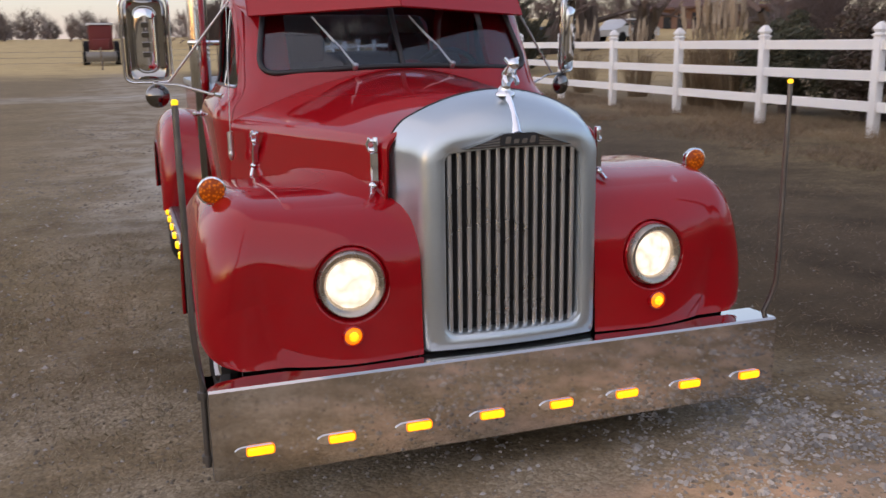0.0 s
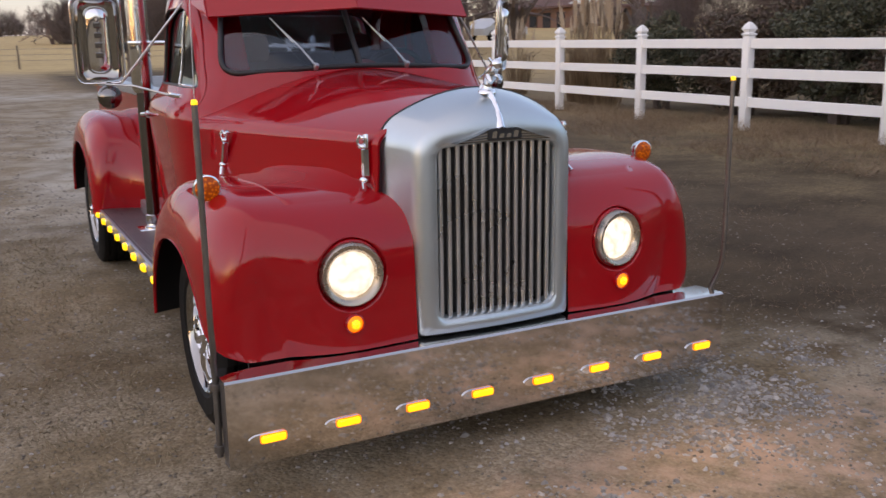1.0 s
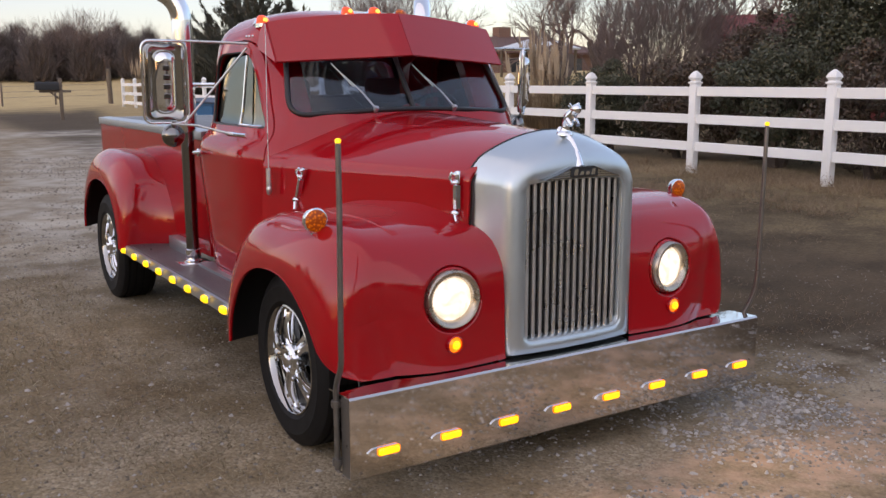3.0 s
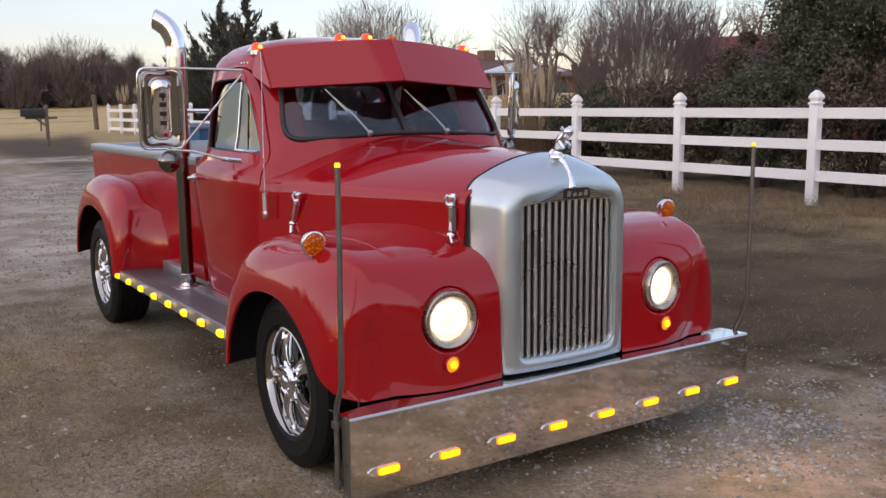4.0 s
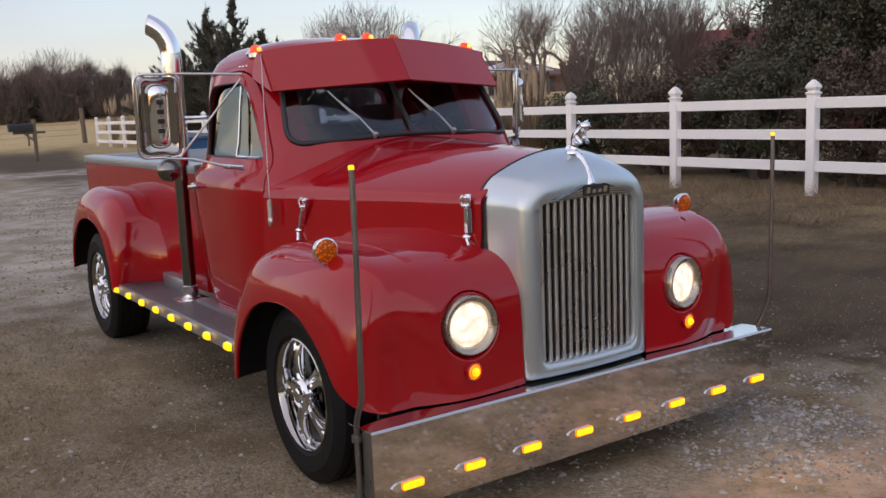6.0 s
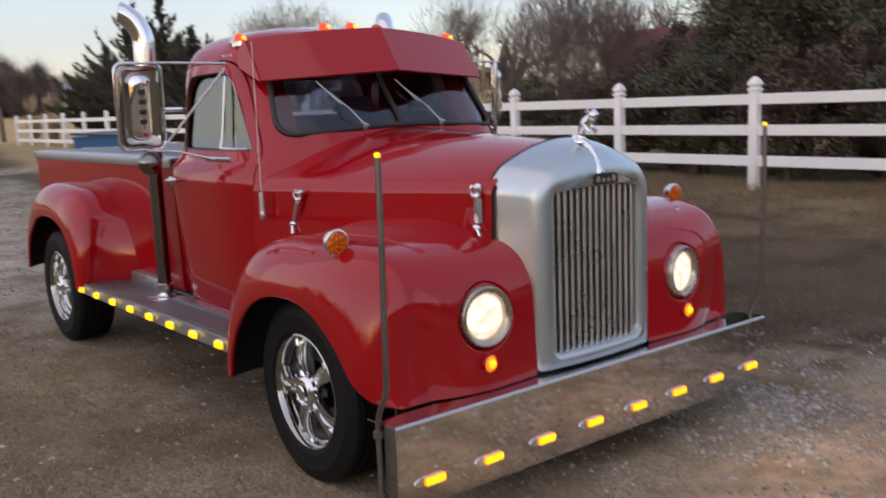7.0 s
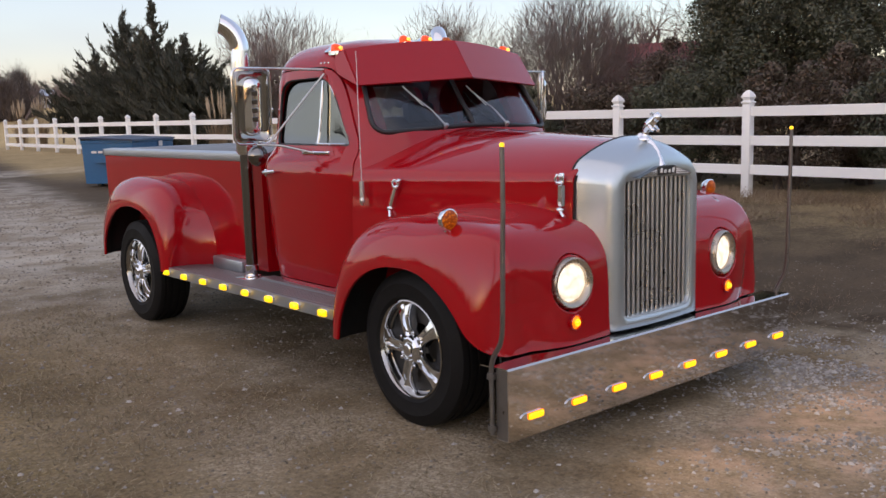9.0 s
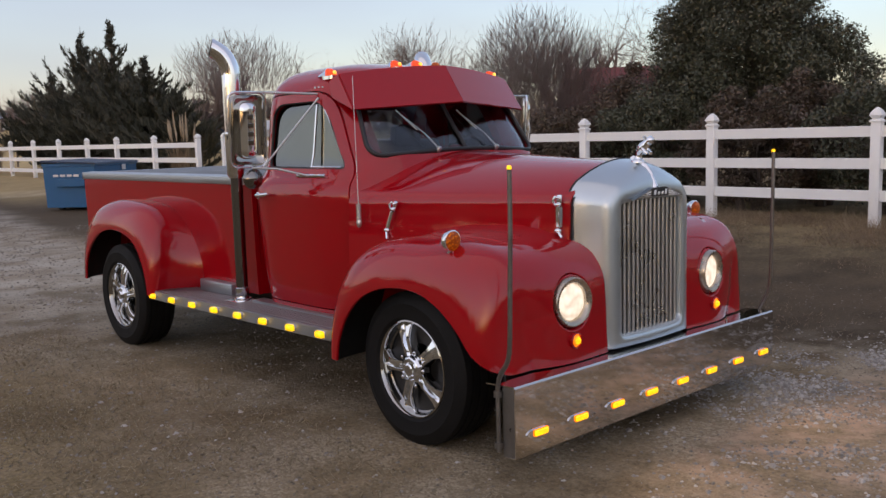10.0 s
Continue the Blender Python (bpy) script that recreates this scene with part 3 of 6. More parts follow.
# hood ornament: a plain swept chrome shape on a stem
bm = bmesh.new()
tube(bm, spline([(0, 0.105, 1.325), (0, 0.10, 1.35), (0, 0.090, 1.375), (0, 0.06, 1.405), (0, 0.035, 1.425), (0, 0.015, 1.428)], 14),
     [0.026, 0.022, 0.017, 0.016, 0.018, 0.022, 0.025, 0.025, 0.022, 0.019, 0.020, 0.021, 0.017, 0.008], 10)
for s in (-1, 1):
    tube(bm, spline([(s * 0.014, 0.075, 1.395), (s * 0.020, 0.055, 1.375), (s * 0.016, 0.040, 1.362)], 6), 0.009, 8)
    tube(bm, [(s * 0.012, 0.045, 1.430), (s * 0.024, 0.050, 1.446), (s * 0.018, 0.058, 1.440)], 0.006, 6)
lathe(bm, [(0.034, 1.318), (0.034, 1.328), (0.022, 1.336)], Matrix.Translation((0, 0.105, 0)), 16)
part("hood_ornament", bm, CHROME, truck, "small polished chrome ornament", smooth=60)


# hood
def hood_w(y):
    return 0.405 + (y - 0.19) * 0.325


def hood_loop(y, inset=0.0):
    """Upright sides, a rounded shoulder and a crowned top."""
    w = hood_w(y) - inset
    f = (y - 0.19) / 1.2
    zs, crown, r = 1.195 + 0.012 * f - inset, 0.140 + 0.055 * f, 0.055 + 0.03 * f
    end = math.pi / 2 - math.atan(2 * crown / (w - r))
    low = 0.86 - 0.36 * min(1.0, max(0.0, (y - 0.95) / 0.12))
    half = [(w + 0.016, low), (w + 0.010, 0.95), (w + 0.004, 1.02), (w, 1.08)]
    for k in range(8):
        a = end * k / 7
        half.append((w - r + r * math.cos(a), zs - r + r * math.sin(a)))
    ex, ez = half[-1]
    for k in range(1, 15):
        x = ex * (1 - k / 14)
        half.append((x, ez + crown * (1 - (x / ex) ** 2)))
    return [(-x, y, z) for x, z in half] + [(x, y, z) for x, z in half[-2::-1]]


bm = bmesh.new()
ys = [0.200, 0.206] + list(np.linspace(0.24, 1.402, 22))
loft(bm, [hood_loop(0.206, 0.02)] + [hood_loop(y, 0.004 if k == 0 else 0.0) for k, y in enumerate(ys)], False)
part("hood", bm, RED, truck, "glossy red hood", smooth=40)
bm = bmesh.new()
loft(bm, [[(p[0] * 1.002, 0.194, p[2]) for p in hood_loop(0.19, 0.012)], [(p[0], 0.207, p[2]) for p in hood_loop(0.2, 0.012)]], False)
part("hood_gasket", bm, GASKET, truck, "black hood seal")


# cab: horizontal sections from sill to roof
CZ = [0.47, 0.60, 0.90, 1.10, 1.17, 1.23, 1.28, 1.33, 1.40, 1.55, 1.68, 1.76, 1.83, 1.88, 1.912, 1.928]
CW = [0.79, 0.815, 0.845, 0.862, 0.865, 0.845, 0.800, 0.778, 0.766, 0.750, 0.735, 0.712, 0.650, 0.545, 0.360, 0.14]
CF = [1.30, 1.27, 1.24, 1.24, 1.24, 1.25, 1.26, 1.275, 1.305, 1.42, 1.51, 1.56, 1.62, 1.70, 1.83, 1.95]
CR = [2.44, 2.45, 2.45, 2.45, 2.45, 2.45, 2.45, 2.45, 2.45, 2.445, 2.435, 2.42, 2.39, 2.34, 2.25, 2.14]


def cab_section(z, d=0.0):
    w, f, r = curve_at(CZ, CW, z) - d, curve_at(CZ, CF, z) + d, curve_at(CZ, CR, z) - d
    return w, f, r, 1.95 + 0.08 * max(0.0, z - 1.7)


def cab_loop(z, d=0.0, seg=96):
    w, f, r, c = cab_section(z, d)
    out = []
    for k in range(seg):
        a = 2 * math.pi * k / seg
        ca, sa = math.cos(a), math.sin(a)
        n = 2 / 4.2
        out.append((w * math.copysign(abs(ca) ** n, ca), c + (r - c if sa > 0 else c - f) * math.copysign(abs(sa) ** n, sa), z))
    return out


def cab_front_y(x, z, d=0.0):
    w, f, r, c = cab_section(z, d)
    return c - (c - f) * max(0.0, 1 - min(1.0, abs(x / w)) ** 4.2) ** (1 / 4.2)


def cab_side_x(y, z, d=0.0):
    w, f, r, c = cab_section(z, d)
    h = (r - c) if y > c else (c - f)
    return w * max(0.0, 1 - min(1.0, abs((y - c) / h)) ** 4.2) ** (1 / 4.2)


def cab_solid(d, z0, z1):
    b = bmesh.new()
    zs = list(np.linspace(z0, 1.08, 8)) + list(np.linspace(1.11, 1.36, 11)) + list(np.linspace(1.40, 1.74, 10)) + list(np.linspace(1.765, z1, 10))
    loft(b, [cab_loop(z, d) for z in zs])
    return b


SIDE_WIN = round_outline([(1.488, 1.308), (2.235, 1.312), (2.210, 1.684), (1.712, 1.690)], [0.03, 0.06, 0.13, 0.10], 6)
DOOR = round_outline([(1.415, 0.52), (2.375, 0.52), (2.375, 1.30), (2.330, 1.735), (1.660, 1.745), (1.440, 1.33), (1.405, 1.18)], [0.05, 0.05, 0.2, 0.16, 0.14, 0.12, 0.1], 5)
SCREEN = round_outline([(-0.662, 1.372), (0.0, 1.408), (0.662, 1.372), (0.590, 1.715), (-0.590, 1.715)], [0.09, 0.5, 0.09, 0.06, 0.06], 7)
REAR_WIN = round_outline([(-0.50, 1.36), (0.50, 1.36), (0.46, 1.66), (-0.46, 1.66)], 0.08, 5)


def grow(outline, d):
    cx, cz = sum(p[0] for p in outline) / len(outline), sum(p[1] for p in outline) / len(outline)
    return [(p[0] + d * (1 if p[0] > cx else -1) * min(1, abs(p[0] - cx) * 8), p[1] + d * (1 if p[1] > cz else -1) * min(1, abs(p[1] - cz) * 8)) for p in outline]


def sheet(outline, at):
    """A thin closed pane inside an outline, on the surface that at() gives."""
    b = bmesh.new()
    cx, cz = sum(p[0] for p in outline) / len(outline), sum(p[1] for p in outline) / len(outline)
    ring = lambda q, d: [at(cx + (p[0] - cx) * q, cz + (p[1] - cz) * q, d) for p in outline]
    steps = [0.02, 0.15, 0.3, 0.45, 0.6, 0.75, 0.9, 1.0]
    loft(b, [ring(q, 0.0) for q in steps] + [ring(q, 0.005) for q in steps[::-1]])
    return b


body = cab_solid(0.0, 0.47, 1.928)
cab_mesh = carved(body, [cab_solid(0.055, 0.53, 1.86),
                         prism(bmesh.new(), grow(DOOR, 0.004), "x", -1.2, -0.5), prism(bmesh.new(), grow(DOOR, 0.004), "x", 0.5, 1.2),
                         prism(bmesh.new(), SCREEN, "y", 1.0, 1.75), prism(bmesh.new(), REAR_WIN, "y", 2.2, 2.7)])
cab = part("cab", cab_mesh, RED, truck, "rounded red steel cab", smooth=35)
lining = carved(cab_solid(0.0565, 0.535, 1.855), [cab_solid(0.064, 0.545, 1.845), prism(bmesh.new(), SIDE_WIN, "x", -1.2, 1.2), prism(bmesh.new(), SCREEN, "y", 1.0, 1.75), prism(bmesh.new(), REAR_WIN, "y", 2.2, 2.7)])
part("cab_lining", lining, DASH, cab, "dark grey cab lining", smooth=35)
for s in (-1, 1):
    skin = carved(cab_solid(0.0, 0.47, 1.928), [cab_solid(0.045, 0.50, 1.87)])
    skin = carved(skin, [prism(bmesh.new(), grow(DOOR, -0.003), "x", *sorted((s * 0.5, s * 1.2)))], "INTERSECT")
    skin = carved(skin, [prism(bmesh.new(), SIDE_WIN, "x", *sorted((s * 0.4, s * 1.3)))])
    door = part("door", skin, RED, truck, "closed red door", smooth=35)
    def pane_x(a, b):
        """A flat pane along the chord of the bowed door."""
        front = 1.50 + 0.22 * max(0.0, b - 1.31) / 0.37
        t = (a - front) / (2.22 - front)
        return cab_side_x(front, b) * (1 - t) + cab_side_x(2.22, b) * t - 0.024

    pane = sheet(grow(SIDE_WIN, 0.012), lambda a, b, d, s=s: (s * (pane_x(a, b) - d), a, b))
    g = part("side_window", pane, SIDE_GLASS, door, "grey tinted side window", smooth=40)
    g.visible_shadow = False
    bm = bmesh.new()
    ring = [(s * (cab_side_x(a, b) - 0.010), a, b) for a, b in SIDE_WIN]
    tube(bm, ring + [ring[0]], 0.009, 8)
    part("window_seal", bm, GASKET, door, "black rubber window seal", smooth=60)
    bm = bmesh.new()
    tube(bm, [(s * (cab_side_x(1.778, z) - 0.016), 1.778 - 0.012 * (z - 1.31) / 0.36, z) for z in np.linspace(1.312, 1.668, 6)], 0.008, 6)
    part("window_divider", bm, CHROME, door, "bright vent window divider")
    bm = bmesh.new()
    tube(bm, [(s * (cab_side_x(a, b) - 0.012), a, b) for a, b in ((1.775, 1.318), (1.66, 1.317), (1.53, 1.316))], 0.007, 6)
    part("vent_window_trim", bm, CHROME, door, "bright vent window trim")
    bm = bmesh.new()
    tube(bm, [(s * (cab_side_x(a, b) - 0.012), a, b) for a, b in ((1.640, 1.55), (1.672, 1.60), (1.715, 1.655))], 0.004, 6)
    part("vent_window_trim", bm, CHROME, door, "bright vent window trim")
    # outside handle
    bm = bmesh.new()
    hx = cab_side_x(2.2, 1.14)
    tube(bm, spline([(s * (hx - 0.01), 2.22, 1.150), (s * (hx + 0.03), 2.20, 1.152), (s * (hx + 0.045), 2.12, 1.158), (s * (hx + 0.040), 2.05, 1.166)], 10),
         [0.011, 0.012, 0.013, 0.013, 0.013, 0.012, 0.012, 0.011, 0.010, 0.007], 8)
    lathe(bm, [(0.022, 0), (0.022, 0.010), (0.012, 0.014)], Matrix.Translation((s * (hx - 0.004), 2.22, 1.15)) @ Matrix.Rotation(s * math.pi / 2, 4, "Y"), 12)
    part("door_handle", bm, CHROME, door, "chrome door handle", smooth=50)
    # sill ledge trim below the window
    bm = bmesh.new()
    tube(bm, [(s * (cab_side_x(a, 1.268) + 0.004), a, 1.272) for a in np.linspace(1.60, 1.86, 6)], 0.010, 6)
    part("mirror_bracket", bm, CHROME, door, "chrome mirror bracket")

screen = sheet(grow(SCREEN, 0.012), lambda a, b, d: (a, cab_front_y(a, b) + 0.018 + d, b))
g = part("windscreen", screen, WINDSCREEN, truck, "dark reflective windscreen", smooth=40)
g.visible_shadow = False
bm = bmesh.new()
ring = [(a, cab_front_y(a, b) - 0.001, b) for a, b in SCREEN]
tube(bm, ring + [ring[0]], 0.013, 8)
part("windscreen_seal", bm, GASKET, truck, "black rubber windscreen seal", smooth=60)
bm = bmesh.new()
tube(bm, [(0.0, cab_front_y(0, z) + 0.006, z) for z in np.linspace(1.40, 1.70, 6)], 0.013, 8)
part("windscreen_divider", bm, GASKET, truck, "black windscreen divider")
rear = sheet(grow(REAR_WIN, 0.012), lambda a, b, d: (a, 2.425 - d, b))
g = part("rear_window", rear, WINDSCREEN, truck, "dark rear window", smooth=40)
g.visible_shadow = False
# wipers
for s in (-1, 1):
    px = s * 0.235
    bm = bmesh.new()
    base = Vector((px, cab_front_y(px, 1.40) - 0.02, 1.402))
    tip = Vector((px - 0.135, cab_front_y(px - 0.135, 1.60) - 0.010, 1.60))
    mid = base.lerp(tip, 0.4) + Vector((0, -0.014, 0.006))
    tube(bm, [base, mid, tip], [0.0065, 0.0036, 0.0022], 6)
    lathe(bm, [(0.013, -0.02), (0.013, 0.010), (0.008, 0.016)], Matrix.Translation(base) @ Matrix.Rotation(radians(50), 4, "X"), 12)
    d = (tip - base).normalized()
    tube(bm, [tip - d * 0.13 + Vector((0, 0.006, 0)), tip + d * 0.04], 0.003, 5)
    part("wiper", bm, ALUMINIUM, truck, "bright wiper arm", smooth=50)

# visor: two flat blades meeting in a prow, with end gussets
bm = bmesh.new()
for s in (-1, 1):
    lo0, lo1 = Vector((0, 1.325, 1.668)), Vector((s * 0.675, 1.485, 1.630))
    hi0, hi1 = Vector((0, 1.475, 1.884)), Vector((s * 0.665, 1.625, 1.828))
    n = (lo1 - lo0).cross(hi0 - lo0).normalized() * (-s * 0.006)
    loops = []
    for k in range(9):
        t = k / 8
        a, b = lo0.lerp(lo1, t), hi0.lerp(hi1, t)
        b.z += 0.012 * 4 * t * (1 - t)
        loops.append([a + n, a - n, b - n, b + n])
    loft(bm, loops)
    prism_pts = [Vector((s * 0.678, 1.485, 1.630)), Vector((s * 0.670, 1.625, 1.828)), Vector((s * 0.652, 1.74, 1.80)), Vector((s * 0.715, 1.62, 1.70))]
    off = Vector((s * 0.006, 0, 0))
    loft(bm, [[p + off for p in prism_pts], [p - off for p in prism_pts]])
part("sun_visor", bm, RED, truck, "red steel outside sun visor", smooth=30)
# roof lamps
for lx in (-0.645, -0.165, 0.0, 0.165, 0.645):
    ly = 1.72
    lz = (1.838 if lx > 0 else 1.818) if abs(lx) > 0.5 else 1.885 - 0.2 * lx * lx
    bm = bmesh.new()
    prism(bm, round_outline([(lx - 0.031, ly - 0.036), (lx + 0.031, ly - 0.036), (lx + 0.024, ly + 0.07), (lx - 0.024, ly + 0.07)], 0.022, 4), "z", lz - (0.034 if lx > 0.5 else 0.010), lz + 0.011)
    loft(bm, [[(lx + w * math.cos(a), yy, lz + 0.010 + hh * math.sin(a)) for a in np.linspace(0, math.pi, 9)] for yy, w, hh in ((ly + 0.022, 0.030, 0.040), (ly + 0.060, 0.027, 0.030), (ly + 0.105, 0.018, 0.012), (ly + 0.125, 0.008, 0.003))])
    lamp = part("roof_lamp", bm, CHROME, truck, "small roof marker lamp", smooth=40)
    bm = bmesh.new()
    loops = []
    for k in range(7):
        t = k / 6
        r, h = 0.034 * math.cos(t * 1.2), 0.044 * math.sin(t * 1.2)
        loops.append([(lx + r * math.cos(a), ly - 0.002 + h * 0.55 + 1.15 * r * math.sin(a), lz + 0.010 + h) for a in (2 * math.pi * q / 14 for q in range(14))])
    loft(bm, loops)
    part("lens", bm, AMBER if lx == 0.165 else CAB_LIT, lamp, "lit orange lens", smooth=60)
    if lx != 0.165:
        bm = bmesh.new()
        ball(bm, (lx, ly - 0.029, lz + 0.026), 0.0125, seg=10)
        part("bulb", bm, BULB, lamp, smooth=80)
for s in (-1, 1):
    for k in range(3):
        bm = bmesh.new()
        yy, zz = 1.74 + 0.03 * k, 1.765
        xx = cab_side_x(yy, zz)
        ball(bm, (s * xx, yy, zz), 0.007, seg=8)
        part("rivet", bm, CHROME, cab, smooth=80)
# antenna
bm = bmesh.new()
tube(bm, [(-0.812, 1.30, 1.03), (-0.812, 1.30, 1.13)], 0.013, 8)
ball(bm, (-0.812, 1.30, 1.03), 0.020, 0.7, 0.8, 1.4, 12)
tube(bm, [(-0.812, 1.30, 1.11), (-0.80, 1.32, 1.45), (-0.785, 1.345, 1.80)], [0.0025, 0.0018, 0.0012], 6)
part("antenna", bm, BAR, truck, "thin whip antenna on chrome mount", smooth=50)
# cabin
bm = bmesh.new()
box(bm, -0.66, 0.66, 1.42, 1.62, 1.10, 1.335, 0.03)
part("dashboard", bm, DASH, truck, "dark dashboard", smooth=40)
bm = bmesh.new()
box(bm, -0.62, 0.62, 1.85, 2.30, 0.80, 0.98, 0.05)
box(bm, -0.62, 0.62, 2.18, 2.34, 0.92, 1.46, 0.05)
part("bench_seat", bm, SEAT, truck, "grey bench seat", smooth=40)
for s in (-1, 1):
    bm = bmesh.new()
    box(bm, s * 0.30 - 0.12, s * 0.30 + 0.12, 2.16, 2.24, 1.40, 1.56, 0.04)
    part("headrest", bm, SEAT, truck, smooth=40)
bm = bmesh.new()
ball(bm, (0.10, 1.50, 1.36), 0.085, 1.0, 0.6, 0.75, 16)
part("dash_pad", bm, SEAT_RED, truck, "red pad on the dashboard", smooth=60)
bm = bmesh.new()
wm = Matrix.Translation((0.33, 1.70, 1.30)) @ Matrix.Rotation(radians(-60), 4, "X")
lathe(bm, [(0.19 + 0.014 * math.cos(a), 0.014 * math.sin(a)) for a in (2 * math.pi * k / 8 for k in range(8))], wm, 28, True)
for k in range(3):
    a = math.pi / 2 + k * 2 * math.pi / 3
    tube(bm, [wm @ Vector((0, 0, -0.02)), wm @ Vector((0.19 * math.cos(a), 0.19 * math.sin(a), 0))], 0.012, 6)
part("steering_wheel", bm, BLACK, truck, smooth=60)


# ---------------------------------------------------------------- fenders
def curve_point(ctrl, f):
    """The point at share f of the smooth curve through the control points."""
    p = [np.array(c, float) for c in ctrl]
    p = [2 * p[0] - p[1]] + p + [2 * p[-1] - p[-2]]
    g = f * (len(p) - 3)
    i = min(int(g), len(p) - 4)
    t = g - i
    a, b, c, d = p[i:i + 4]
    return 0.5 * (2 * b + (c - a) * t + (2 * a - 5 * b + 4 * c - d) * t * t + (3 * b - a - 3 * c + d) * t ** 3)


def pontoon(s, prof, arch, x_in, x_end, r_of, shift, fs, us, crown=0.0, nose=0.0, sink=None):
    """A pontoon fender: a side profile swept outward, rounded over the edge and down to the wheel arch."""
    n = len(fs)
    P, A = [curve_point(prof, f) for f in fs], [curve_point(arch, f) for f in fs]
    rows = []
    for i in range(n):
        f = fs[i]
        t = P[min(i + 1, n - 1)] - P[max(i - 1, 0)]
        t = t / np.linalg.norm(t)
        nrm = np.array((-t[1], t[0]))
        r = r_of(f)
        x_out = x_end - nose * max(0.0, (0.22 - f) / 0.22) ** 2
        row = []
        for u in us:
            x = x_in + (x_out - r - x_in) * u
            dy, dz = shift(f, u)
            yy, zz = P[i][0] + dy, P[i][1] + dz + crown * math.sin(math.pi * u) * math.sin(math.pi * f)
            if sink and yy < 0.25:
                d = min(1.0, max(0.0, (sink[2] - math.hypot(x - sink[0], zz - sink[1])) / 0.016))
                yy += sink[3] * d * d * (3 - 2 * d)
            row.append((s * x, yy, zz))
        dy, dz = shift(f, 1.0)
        for k in range(1, 17):
            a = math.pi / 2 * k / 16
            q = P[i] + (A[i] - P[i]) * (1 - math.cos(a))
            w = math.cos(a)
            row.append((s * (x_out - r + r * math.sin(a)), q[0] + dy * w, q[1] + dz * w))
        row.append((s * (x_out + 0.004), A[i][0], A[i][1]))
        row.append((s * (x_out - 0.004), *(A[i] - nrm * 0.004)))
        row.append((s * (x_out - 0.012), *A[i]))
        rows.append(row)
    b = bmesh.new()
    loft(b, rows, False)
    return b


def liner(s, prof, arch, x_in, x_out):
    """The black inside of a fender, from the arch's edge in under the skin."""
    P, A = spline(prof, 41), spline(arch, 41)
    rows = []
    for i in range(8, 41):
        t = P[min(i + 1, 40)] - P[i - 1]
        t = t / np.linalg.norm(t)
        n = np.array((-t[1], t[0]))
        q = P[i] - n * 0.055
        row = [(s * (x_out - 0.010), *(A[i] - n * 0.002))]
        for k in range(1, 5):
            w = math.sin(math.pi / 2 * k / 4)
            row.append((s * (x_out - 0.010 - 0.15 * k / 4), *(A[i] + (q - A[i]) * w)))
        row += [(s * (x_out - 0.30), *q), (s * x_in, *q)]
        rows.append(row)
    b = bmesh.new()
    loft(b, rows, False)
    return b


F_PROF = [(0.020, 0.4415), (0.027, 0.56), (0.034, 0.70), (0.064, 0.84), (0.165, 0.950), (0.36, 0.998), (0.62, 1.000), (0.885, 0.978), (1.085, 0.900), (1.218, 0.745), (1.276, 0.540), (1.284, 0.350)]
F_ARCH = [(0.087, 0.4435), (0.140, 0.472), (0.210, 0.532), (0.30, 0.632), (0.41, 0.715), (0.53, 0.765), (0.68, 0.778), (0.84, 0.755), (0.98, 0.695), (1.09, 0.595), (1.162, 0.470), (1.190, 0.350)]


F_ROWS = list(np.linspace(0.0, 0.08, 6)) + list(np.linspace(0.085, 0.305, 72)) + list(np.linspace(0.32, 1.0, 42))
F_COLS = list(np.linspace(0.0, 0.17, 6)) + list(np.linspace(0.18, 0.72, 52)) + list(np.linspace(0.76, 1.0, 6))


def f_round(f):
    return 0.05 + 0.145 * min(1.0, max(0.0, (0.97 - f) / 0.42)) - 0.05 * max(0.0, (0.15 - f) / 0.15)


def f_shift(f, u):
    front = min(0.62, max(0.0, 1 - f / 0.42))
    return (front * (0.10 * max(0.0, u - 0.42) ** 2 / 0.336 + 0.03 * (1 - u) ** 2), 0.0)


